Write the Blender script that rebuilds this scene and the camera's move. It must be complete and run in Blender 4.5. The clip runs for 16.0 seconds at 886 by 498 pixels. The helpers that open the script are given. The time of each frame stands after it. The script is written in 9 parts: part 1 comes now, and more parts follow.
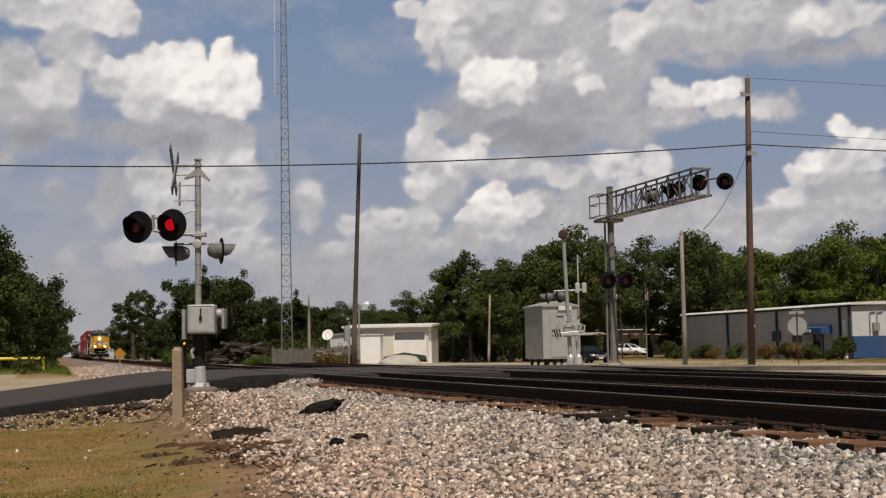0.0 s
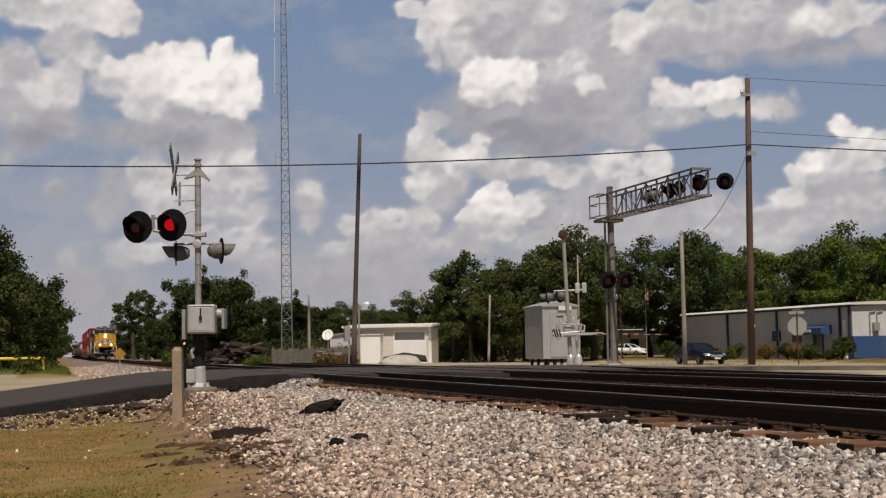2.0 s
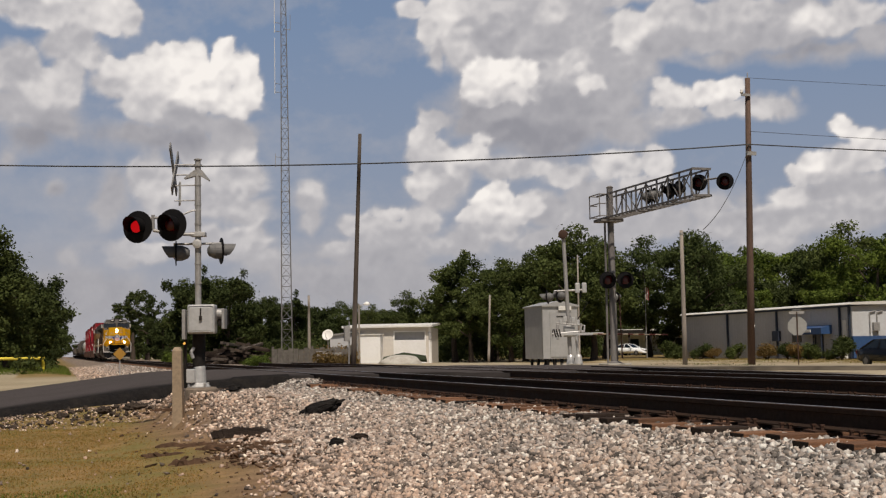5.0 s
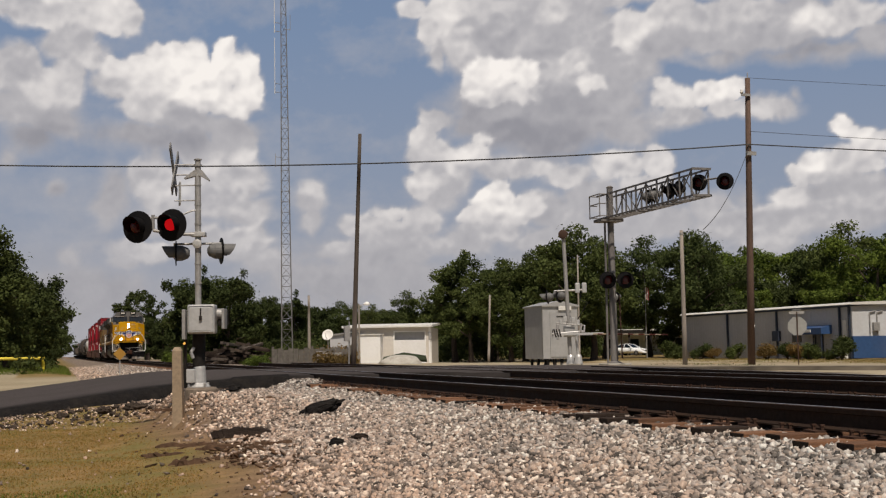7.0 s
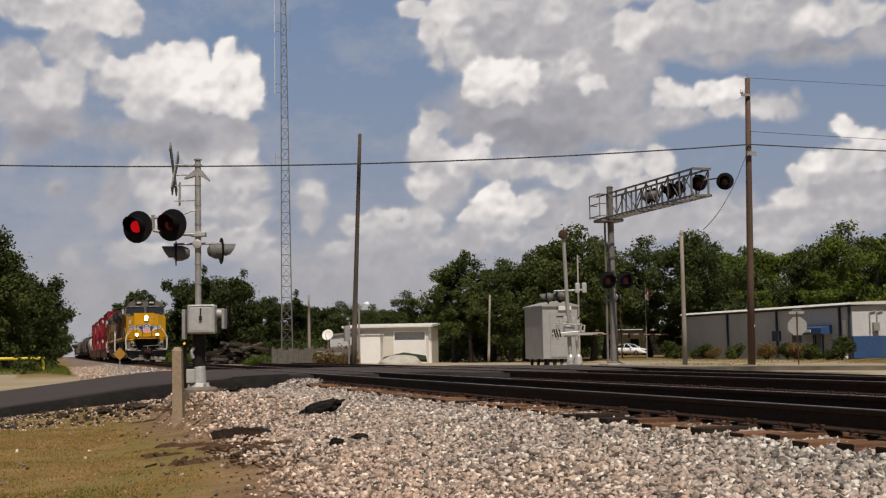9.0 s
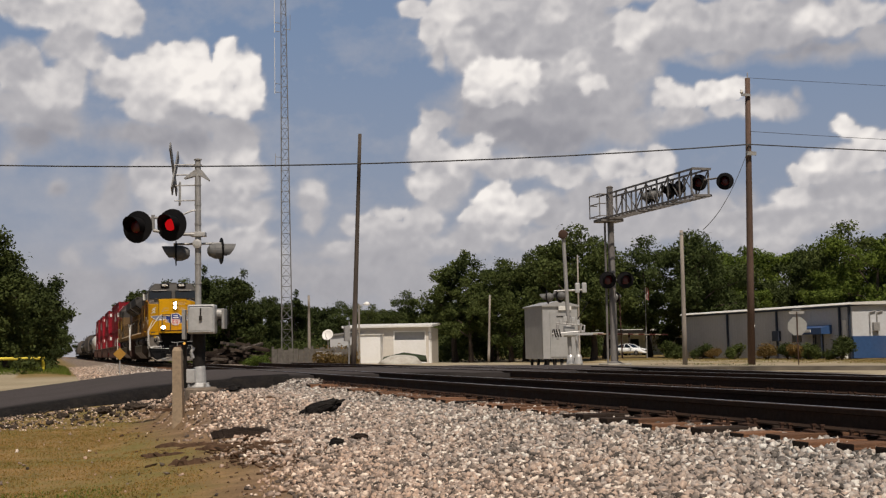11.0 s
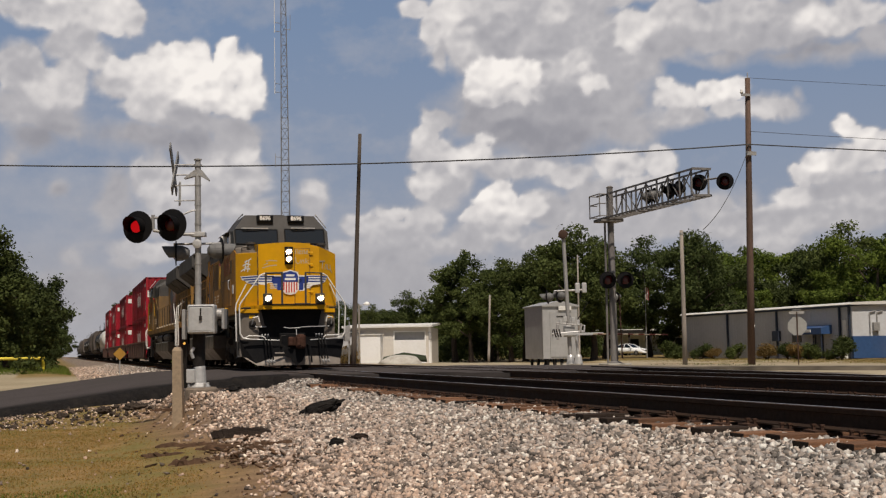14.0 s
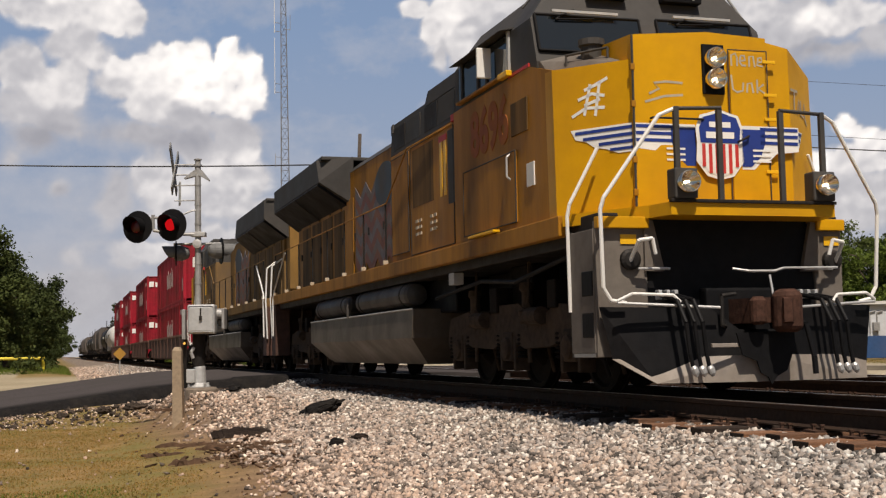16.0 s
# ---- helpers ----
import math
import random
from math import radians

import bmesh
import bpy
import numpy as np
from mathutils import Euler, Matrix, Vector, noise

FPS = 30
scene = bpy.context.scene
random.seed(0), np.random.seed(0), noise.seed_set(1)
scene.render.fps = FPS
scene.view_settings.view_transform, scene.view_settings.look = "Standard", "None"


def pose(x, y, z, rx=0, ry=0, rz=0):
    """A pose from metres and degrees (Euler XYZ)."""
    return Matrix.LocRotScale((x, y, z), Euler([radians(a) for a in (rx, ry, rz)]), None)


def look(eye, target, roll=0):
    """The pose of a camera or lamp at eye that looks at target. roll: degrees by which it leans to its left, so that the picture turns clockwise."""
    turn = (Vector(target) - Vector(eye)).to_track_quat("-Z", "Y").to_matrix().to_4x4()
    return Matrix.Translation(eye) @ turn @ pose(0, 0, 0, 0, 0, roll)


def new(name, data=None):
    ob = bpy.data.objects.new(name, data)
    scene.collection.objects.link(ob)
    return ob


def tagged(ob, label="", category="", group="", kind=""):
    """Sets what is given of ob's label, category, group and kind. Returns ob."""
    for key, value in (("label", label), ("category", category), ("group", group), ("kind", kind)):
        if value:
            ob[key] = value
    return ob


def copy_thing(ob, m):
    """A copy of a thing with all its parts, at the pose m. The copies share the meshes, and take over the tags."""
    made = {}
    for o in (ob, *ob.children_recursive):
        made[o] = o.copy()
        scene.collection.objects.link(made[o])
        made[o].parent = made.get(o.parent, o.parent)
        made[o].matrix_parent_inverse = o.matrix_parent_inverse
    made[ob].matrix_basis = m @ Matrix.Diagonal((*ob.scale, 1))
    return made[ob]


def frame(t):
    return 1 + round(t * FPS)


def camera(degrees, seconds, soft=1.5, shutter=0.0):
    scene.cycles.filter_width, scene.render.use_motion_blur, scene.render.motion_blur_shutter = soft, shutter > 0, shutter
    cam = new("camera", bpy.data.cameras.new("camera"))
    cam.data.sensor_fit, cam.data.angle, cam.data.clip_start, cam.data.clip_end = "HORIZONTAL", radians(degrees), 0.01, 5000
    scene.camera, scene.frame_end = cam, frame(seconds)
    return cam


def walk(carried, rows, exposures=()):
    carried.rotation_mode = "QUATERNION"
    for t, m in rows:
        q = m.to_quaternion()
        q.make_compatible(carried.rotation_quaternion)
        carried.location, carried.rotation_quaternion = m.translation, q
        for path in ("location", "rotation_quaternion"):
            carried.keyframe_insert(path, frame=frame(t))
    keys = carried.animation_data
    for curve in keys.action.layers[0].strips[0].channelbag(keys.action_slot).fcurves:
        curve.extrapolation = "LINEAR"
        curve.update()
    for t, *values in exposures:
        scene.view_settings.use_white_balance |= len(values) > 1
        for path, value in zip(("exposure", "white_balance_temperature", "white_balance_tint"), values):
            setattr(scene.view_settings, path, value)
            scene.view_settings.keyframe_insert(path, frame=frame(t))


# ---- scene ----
cam = camera(38.935, 16.0, soft=1.25)
EYE = (0.0, 0.0, 0.5276)
PITCH, YAW = radians(4.594), radians(17.108)
AIM = (math.sin(YAW) * math.cos(PITCH), EYE[1] + math.cos(YAW) * math.cos(PITCH), EYE[2] + math.sin(PITCH))
walk(cam, [(0.0, look(EYE, AIM, -1.055)), (16.0, look(EYE, AIM, -1.055))], [(0.0, -0.25, 6700, 11), (14.5, -0.25, 6700, 11), (15.0, -0.19, 6700, 11), (15.5, -0.08, 6700, 11), (16.0, 0.06, 6700, 11)])

# ---- light ----
SUN_ELEVATION, SUN_FROM = radians(59), Vector((-0.12, -1.0, 0)).normalized()
world = bpy.data.worlds.new("sky")
scene.world = world
world.use_nodes = True
wn = world.node_tree
wn.nodes.clear()
w_out, w_bg, w_sky = wn.nodes.new("ShaderNodeOutputWorld"), wn.nodes.new("ShaderNodeBackground"), wn.nodes.new("ShaderNodeTexSky")
w_sky.sky_type, w_sky.sun_disc = "NISHITA", False
w_sky.sun_elevation, w_sky.sun_rotation = SUN_ELEVATION, math.atan2(SUN_FROM.x, SUN_FROM.y)
w_sky.air_density, w_sky.dust_density, w_sky.ozone_density = 1.0, 1.6, 1.2
w_bg.inputs["Strength"].default_value = 0.05
wn.links.new(w_sky.outputs[0], w_bg.inputs[0])
wn.links.new(w_bg.outputs[0], w_out.inputs[0])
sun = new("sun", bpy.data.lights.new("sun", "SUN"))
sun.data.energy, sun.data.angle, sun.data.color = 4.7, radians(0.55), (1.0, 0.91, 0.79)
sun.matrix_world = look((0, 0, 50), Vector((0, 0, 50)) - Vector((SUN_FROM.x * math.cos(SUN_ELEVATION), SUN_FROM.y * math.cos(SUN_ELEVATION), math.sin(SUN_ELEVATION))))


# ---- materials ----
def shader(name):
    m = bpy.data.materials.new(name)
    m.use_nodes = True
    t = m.node_tree
    return m, t, t.nodes["Principled BSDF"]


def node(t, kind, **inputs):
    n = t.nodes.new(kind)
    for k, v in inputs.items():
        n.inputs[k.replace("_", " ")].default_value = v
    return n


def ramp(t, source, stops):
    r = t.nodes.new("ShaderNodeValToRGB")
    t.links.new(source, r.inputs[0])
    while len(r.color_ramp.elements) < len(stops):
        r.color_ramp.elements.new(0.5)
    for e, (p, c) in zip(r.color_ramp.elements, stops):
        e.position, e.color = p, (*c, 1) if len(c) == 3 else c
    return r.outputs[0]


def mix(t, fac, a, b, blend="MIX"):
    n = t.nodes.new("ShaderNodeMix")
    n.data_type, n.blend_type = "RGBA", blend
    for slot, v in ((0, fac), (6, a), (7, b)):
        if isinstance(v, bpy.types.NodeSocket):
            t.links.new(v, n.inputs[slot])
        else:
            n.inputs[slot].default_value = v if slot == 0 else (*v, 1)
    return n.outputs[2]


def mat(name, color, rough=0.6, metal=0.0, grain=8.0, vary=0.25, dirt=None, dirt_scale=1.2, dirt_amount=0.35, bump=0.15, stretch=(1, 1, 1), island=0.0, obj=0.0, spec=0.4):
    """A worn surface: base colour with grain, a second colour in large stains, and fine relief."""
    m, t, b = shader(name)
    co = t.nodes.new("ShaderNodeTexCoord")
    mp = t.nodes.new("ShaderNodeMapping")
    mp.inputs["Scale"].default_value = stretch
    t.links.new(co.outputs["Object"], mp.inputs[0])
    fine = node(t, "ShaderNodeTexNoise", Scale=grain, Detail=6.0, Roughness=0.65)
    big = node(t, "ShaderNodeTexNoise", Scale=dirt_scale, Detail=5.0, Roughness=0.6)
    t.links.new(mp.outputs[0], fine.inputs["Vector"])
    t.links.new(mp.outputs[0], big.inputs["Vector"])
    lo, hi = [c * (1 - vary) for c in color], [min(1, c * (1 + vary)) for c in color]
    col = ramp(t, fine.outputs[0], [(0.3, lo), (0.7, hi)])
    if dirt:
        col = mix(t, ramp(t, big.outputs[0], [(0.45, (0, 0, 0)), (0.7, (dirt_amount,) * 3)]), col, dirt)
    for amount, kind, socket in ((island, "ShaderNodeNewGeometry", "Random Per Island"), (obj, "ShaderNodeObjectInfo", "Random")):
        if amount:
            g = t.nodes.new(kind)
            col = mix(t, 1.0, col, ramp(t, g.outputs[socket], [(0, (1 - amount,) * 3), (1, (1 + amount,) * 3)]), "MULTIPLY")
    t.links.new(col, b.inputs["Base Color"])
    b.inputs["Metallic"].default_value = metal
    b.inputs["Specular IOR Level"].default_value = spec
    t.links.new(ramp(t, big.outputs[0], [(0.3, (max(0, rough - 0.1),) * 3), (0.7, (min(1, rough + 0.1),) * 3)]), b.inputs["Roughness"])
    if bump:
        bp = node(t, "ShaderNodeBump", Strength=bump, Distance=0.02)
        t.links.new(fine.outputs[0], bp.inputs["Height"])
        t.links.new(bp.outputs[0], b.inputs["Normal"])
    return m


def glow(name, color, strength):
    m, t, b = shader(name)
    b.inputs["Base Color"].default_value = (*[0.15 * c for c in color], 1)
    b.inputs["Emission Color"].default_value = (*color, 1)
    b.inputs["Emission Strength"].default_value = strength
    b.inputs["Specular IOR Level"].default_value = 0.1
    return m


def glassy(name, color, rough=0.08):
    m, t, b = shader(name)
    b.inputs["Base Color"].default_value = (*color, 1)
    b.inputs["Roughness"].default_value = rough
    b.inputs["Specular IOR Level"].default_value = 0.6
    return m


M = {}
M["galv"] = mat("galvanised_steel", (0.36, 0.355, 0.35), 0.5, 0.35, 14, 0.18, (0.2, 0.17, 0.14), 2.0, 0.35)
M["grimy_galv"] = mat("grimy_galvanised_steel", (0.20, 0.19, 0.185), 0.6, 0.2, 9, 0.3, (0.085, 0.07, 0.06), 1.6, 0.7, 0.2, (3, 3, 0.5), spec=0.25)
M["tower"] = mat("weathered_tower_steel", (0.2, 0.195, 0.19), 0.6, 0.3, 10, 0.2, (0.12, 0.1, 0.09), 2, 0.4, spec=0.2)
M["silver"] = mat("aluminium_paint", (0.5, 0.5, 0.5), 0.42, 0.3, 10, 0.12, (0.3, 0.28, 0.26), 1.4, 0.4)
M["steel_dark"] = mat("dark_steel", (0.024, 0.022, 0.021), 0.6, 0.2, 12, 0.3, (0.045, 0.033, 0.026), 2.5, 0.5, spec=0.15)
M["black"] = mat("black_paint", (0.008, 0.008, 0.009), 0.55, 0, 9, 0.3, (0.02, 0.017, 0.016), 2, 0.3, spec=0.1)
M["rail"] = mat("rail_side", (0.032, 0.021, 0.016), 0.72, 0.1, 20, 0.35, (0.06, 0.035, 0.022), 3, 0.5, 0.2, spec=0.12)
M["railtop"] = mat("polished_rail_head", (0.48, 0.47, 0.46), 0.33, 0.9, 30, 0.12, (0.1, 0.07, 0.05), 2, 0.3, 0.03, (8, 0.4, 8))
M["rust"] = mat("rusty_iron", (0.06, 0.03, 0.019), 0.85, 0.1, 18, 0.4, (0.05, 0.03, 0.022), 3, 0.6, 0.35)
M["coupler"] = mat("coupler_rust", (0.07, 0.034, 0.024), 0.85, 0.1, 18, 0.45, (0.035, 0.02, 0.015), 5, 0.6, 0.3, spec=0.15)
M["tie"] = mat("weathered_tie", (0.175, 0.085, 0.045), 0.92, 0, 10, 0.4, (0.05, 0.032, 0.022), 1.6, 0.7, 0.5, (1, 7, 7), 0, 0.35)
M["tie_dark"] = mat("dark_tie_wood", (0.026, 0.019, 0.016), 0.9, 0, 10, 0.45, (0.07, 0.05, 0.036), 1.6, 0.5, 0.5, (1, 6, 6), 0, 0.3, spec=0.1)
M["pole"] = mat("weathered_pole_wood", (0.105, 0.066, 0.05), 0.9, 0, 6, 0.35, (0.07, 0.05, 0.04), 0.8, 0.6, 0.4, (8, 8, 0.6))
M["pole_dark"] = mat("smoky_pole_wood", (0.085, 0.068, 0.057), 0.9, 0, 6, 0.35, (0.05, 0.04, 0.034), 0.8, 0.6, 0.4, (8, 8, 0.6))
M["pole_grey"] = mat("grey_pole_wood", (0.27, 0.24, 0.21), 0.9, 0, 6, 0.25, (0.2, 0.17, 0.14), 0.8, 0.5, 0.35, (8, 8, 0.6))
M["post"] = mat("post_concrete", (0.31, 0.235, 0.16), 0.9, 0, 14, 0.22, (0.24, 0.19, 0.14), 3, 0.6, 0.3)
M["stained_concrete"] = mat("stained_concrete", (0.2, 0.16, 0.125), 0.9, 0, 12, 0.25, (0.12, 0.095, 0.075), 2, 0.5, 0.3)
M["concrete"] = mat("concrete", (0.42, 0.40, 0.36), 0.9, 0, 12, 0.2, (0.25, 0.22, 0.18), 2, 0.5, 0.3)
M["asphalt"] = mat("asphalt", (0.064, 0.055, 0.054), 0.95, 0, 35, 0.35, (0.055, 0.05, 0.046), 0.35, 0.6, 0.3, spec=0.08)
at = M["asphalt"].node_tree
tar = at.nodes.new("ShaderNodeVertexColor")
tar.layer_name = "tar"
face_col = at.nodes["Principled BSDF"].inputs["Base Color"]
stain = at.nodes.new("ShaderNodeSeparateColor")
at.links.new(tar.outputs[0], stain.inputs[0])
worn = mix(at, stain.outputs[1], face_col.links[0].from_socket, (0.30, 0.255, 0.19))
at.links.new(mix(at, stain.outputs[0], worn, (0.013, 0.0115, 0.011)), face_col)
M["asphalt_lump"] = mat("broken_asphalt", (0.011, 0.010, 0.010), 0.9, 0, 18, 0.5, (0.04, 0.035, 0.03), 4, 0.4, 0.6, spec=0.1)
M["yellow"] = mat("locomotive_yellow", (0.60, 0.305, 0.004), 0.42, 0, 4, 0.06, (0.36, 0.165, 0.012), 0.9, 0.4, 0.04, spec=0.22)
# flank yellow: streaked grime, with the side's shade darkened into the base colour
M["yellow_side"] = mat("shaded_grimy_yellow", (0.36, 0.158, 0.010), 0.55, 0, 3, 0.18, (0.105, 0.055, 0.022), 0.7, 0.8, 0.05, (1, 1.6, 0.32), spec=0.25)
# worn paint of the second engine, darkened as well for its shadowed side
M["yellow_worn_shaded"] = mat("weathered_shaded_yellow", (0.24, 0.135, 0.04), 0.7, 0, 3, 0.18, (0.10, 0.078, 0.06), 0.5, 0.9, 0.05, (1, 1.4, 0.45), spec=0.15)
M["road_number"] = mat("faded_number_red", (0.27, 0.075, 0.02), 0.6, 0, 6, 0.2, (0.3, 0.14, 0.02), 2, 0.5, 0.03, spec=0.2)
M["yellow_edge"] = mat("clean_yellow_edge", (0.78, 0.43, 0.01), 0.4, 0, 4, 0.05, None, 1, 0, 0.02)
M["loco_grey"] = mat("locomotive_grey", (0.052, 0.049, 0.047), 0.6, 0, 5, 0.12, (0.09, 0.078, 0.066), 1.1, 0.4, 0.05, spec=0.2)
M["step_grey"] = mat("step_grey", (0.075, 0.069, 0.064), 0.5, 0, 5, 0.12, (0.055, 0.042, 0.033), 1.5, 0.5, 0.05, spec=0.2)
# paler than step_grey: sun on the front steps is put into the colour
M["step_light"] = mat("light_step_grey", (0.15, 0.13, 0.112), 0.6, 0, 5, 0.15, (0.09, 0.066, 0.05), 1.5, 0.6, 0.05, spec=0.2)
M["plow_grey"] = mat("pale_plow_steel", (0.27, 0.235, 0.205), 0.55, 0.1, 7, 0.15, (0.2, 0.16, 0.12), 1.6, 0.6, 0.08)
M["tank_grey"] = mat("fuel_tank_grey", (0.115, 0.096, 0.078), 0.45, 0.1, 5, 0.12, (0.06, 0.045, 0.035), 1.2, 0.6, 0.06, spec=0.3)
M["grimy_door"] = mat("soot_streaked_yellow", (0.15, 0.078, 0.018), 0.65, 0, 3, 0.35, (0.03, 0.024, 0.018), 1.2, 0.9, 0.05, (1, 2.2, 0.25), spec=0.2)
M["truck"] = mat("grimy_truck_casting", (0.010, 0.008, 0.0065), 0.8, 0.1, 9, 0.35, (0.026, 0.018, 0.013), 2.2, 0.6, 0.25, spec=0.1)
M["truck_dusty"] = mat("dusty_truck_casting", (0.048, 0.035, 0.026), 0.85, 0, 9, 0.35, (0.11, 0.076, 0.052), 2.0, 0.6, 0.25, spec=0.1)
M["arm_red"] = mat("faded_arm_red", (0.13, 0.035, 0.03), 0.7, 0, 6, 0.3, (0.06, 0.04, 0.035), 2, 0.5, 0.1, spec=0.2)
M["white_paint"] = mat("white_paint", (0.78, 0.77, 0.74), 0.45, 0, 8, 0.06, (0.5, 0.44, 0.38), 2, 0.3, 0.04)
M["flag_red"] = mat("signal_red_paint", (0.5, 0.035, 0.03), 0.5, 0, 6, 0.1, (0.3, 0.05, 0.04), 1.5, 0.3, 0.04)
M["blue"] = mat("deep_blue_paint", (0.018, 0.04, 0.22), 0.45, 0, 6, 0.1, None, 1, 0, 0.03)
M["dusty_blue"] = mat("faded_blue_paint", (0.045, 0.062, 0.085), 0.6, 0, 6, 0.15, (0.12, 0.08, 0.04), 1.5, 0.5, 0.03)
M["dusty_red"] = mat("faded_red_paint", (0.17, 0.062, 0.05), 0.6, 0, 6, 0.15, (0.35, 0.2, 0.06), 1.5, 0.5, 0.03)
M["flag_pale"] = mat("faded_flag_paint", (0.15, 0.135, 0.15), 0.65, 0, 6, 0.2, (0.16, 0.09, 0.03), 1.2, 0.6, 0.03)
M["dusty_white"] = mat("faded_white_paint", (0.42, 0.36, 0.28), 0.6, 0, 6, 0.15, (0.35, 0.22, 0.08), 1.5, 0.5, 0.03)
M["red_box"] = mat("red_container_paint", (0.28, 0.012, 0.024), 0.6, 0, 5, 0.16, (0.115, 0.020, 0.018), 0.7, 0.75, 0.05, obj=0.25, spec=0.2)
M["well"] = mat("well_car_brown", (0.075, 0.034, 0.024), 0.75, 0, 6, 0.3, (0.035, 0.024, 0.019), 1.2, 0.7, 0.1)
M["well_dusty"] = mat("dusty_brown_steel", (0.17, 0.095, 0.06), 0.8, 0, 6, 0.3, (0.07, 0.04, 0.028), 1.2, 0.6, 0.1)
M["dull_white"] = mat("worn_white_lettering", (0.42, 0.36, 0.34), 0.7, 0, 6, 0.3, (0.22, 0.08, 0.07), 1.5, 0.6, 0.05)
M["tank_car"] = mat("tank_car_black", (0.02, 0.018, 0.017), 0.55, 0, 5, 0.25, (0.05, 0.04, 0.034), 1, 0.5, 0.05, (1, 1, 1), 0, 0.3)
M["tank_white"] = mat("tank_car_white", (0.62, 0.61, 0.58), 0.45, 0, 5, 0.1, (0.3, 0.26, 0.22), 1, 0.5, 0.05)
M["hopper"] = mat("hopper_grey", (0.10, 0.085, 0.075), 0.6, 0, 5, 0.15, (0.14, 0.1, 0.08), 1, 0.6, 0.05, (1, 1, 1), 0, 0.3)
M["glass"] = glassy("dark_cab_glass", (0.012, 0.016, 0.02), 0.06)
M["lens_red"] = glassy("dark_red_lens", (0.085, 0.004, 0.006), 0.3)
M["reflector"] = mat("lamp_reflector", (0.85, 0.76, 0.62), 0.08, 1.0, 12, 0.05, None, 1, 0, 0.0)
M["visor"] = mat("grey_visor", (0.12, 0.12, 0.12), 0.6, 0, 9, 0.2)
M["crossbuck"] = mat("crossbuck_back", (0.16, 0.16, 0.16), 0.6, 0.1, 8, 0.15, (0.35, 0.34, 0.32), 2, 0.4)
M["lit_red"] = glow("lit_red_lens", (1.0, 0.010, 0.016), 0.5)
M["headlight"] = glow("lit_headlight", (1.0, 0.74, 0.42), 160.0)
M["marker"] = glow("glowing_glint", (1.0, 0.5, 0.1), 1.2)
M["rubber"] = mat("tyre_rubber", (0.015, 0.015, 0.015), 0.85, 0, 20, 0.3)
M["chrome"] = mat("bright_metal", (0.62, 0.62, 0.62), 0.25, 0.9, 12, 0.08)
M["car_paint"] = mat("black_car_paint", (0.006, 0.006, 0.007), 0.25, 0.0, 3, 0.1, None, 1, 0, 0.0, spec=0.3)
# white wall, tinted blue-grey for the shade beneath its porch roof
M["porch_wall"] = mat("porch_wall_shaded_white", (0.50, 0.54, 0.58), 0.8, 0, 3, 0.06, (0.3, 0.3, 0.29), 1, 0.3, 0.05)
M["car_white"] = mat("white_car_paint", (0.84, 0.86, 0.88), 0.25, 0, 3, 0.04, None, 1, 0, 0.0)
M["siding_white"] = mat("cream_siding", (0.62, 0.585, 0.54), 0.6, 0, 4, 0.06, (0.5, 0.44, 0.36), 0.4, 0.4, 0.08)
M["roof_white"] = mat("white_metal_roof", (0.74, 0.73, 0.70), 0.45, 0.1, 4, 0.06, (0.5, 0.46, 0.4), 0.4, 0.4)
M["wall_white"] = mat("white_metal_wall", (0.56, 0.575, 0.60), 0.55, 0, 5, 0.06, (0.42, 0.42, 0.42), 0.5, 0.5)
M["door_white"] = mat("white_door", (0.8, 0.8, 0.8), 0.5, 0, 5, 0.04, (0.6, 0.57, 0.52), 0.6, 0.3)
M["siding_grey"] = mat("grey_metal_siding", (0.45, 0.455, 0.475), 0.5, 0.0, 4, 0.08, (0.34, 0.34, 0.345), 0.3, 0.5, 0.05)
M["siding_blue"] = mat("blue_metal_siding", (0.035, 0.085, 0.21), 0.5, 0.1, 4, 0.1, (0.1, 0.1, 0.14), 0.4, 0.3, 0.05)
M["trim_dark"] = mat("dark_blue_trim", (0.03, 0.04, 0.065), 0.5, 0.1, 4, 0.12)
M["bungalow"] = mat("aluminium_bungalow", (0.42, 0.42, 0.42), 0.45, 0.3, 5, 0.08, (0.3, 0.29, 0.28), 0.8, 0.4, 0.05)
M["sign_yellow"] = mat("yellow_sign", (0.36, 0.19, 0.03), 0.5, 0, 6, 0.08, (0.26, 0.14, 0.04), 2, 0.3)
M["sign_back"] = mat("sign_back_aluminium", (0.36, 0.36, 0.35), 0.5, 0.4, 6, 0.08)
M["wire"] = mat("cable", (0.035, 0.035, 0.035), 0.7, 0, 5, 0.1)
M["gate_yellow"] = mat("yellow_pipe_paint", (0.62, 0.5, 0.04), 0.5, 0, 6, 0.1, (0.4, 0.3, 0.05), 2, 0.4)
M["tarp"] = mat("dark_tarpaulin", (0.035, 0.05, 0.025), 0.7, 0, 5, 0.25)
M["bark"] = mat("bark", (0.075, 0.055, 0.042), 0.95, 0, 7, 0.35, (0.035, 0.028, 0.022), 1.5, 0.6, 0.5, (5, 5, 1))
M["rubble"] = mat("road_rubble", (0.055, 0.043, 0.035), 0.95, 0, 14, 0.5, (0.11, 0.08, 0.06), 4, 0.5, 0.5, island=0.4, spec=0.1)
M["clod"] = mat("earth_clod", (0.10, 0.06, 0.038), 0.95, 0, 12, 0.4, (0.05, 0.03, 0.02), 2, 0.5, 0.3, island=0.4, spec=0.1)
M["fence"] = mat("weathered_fence", (0.13, 0.117, 0.102), 0.9, 0, 6, 0.3, (0.08, 0.07, 0.06), 1, 0.5)


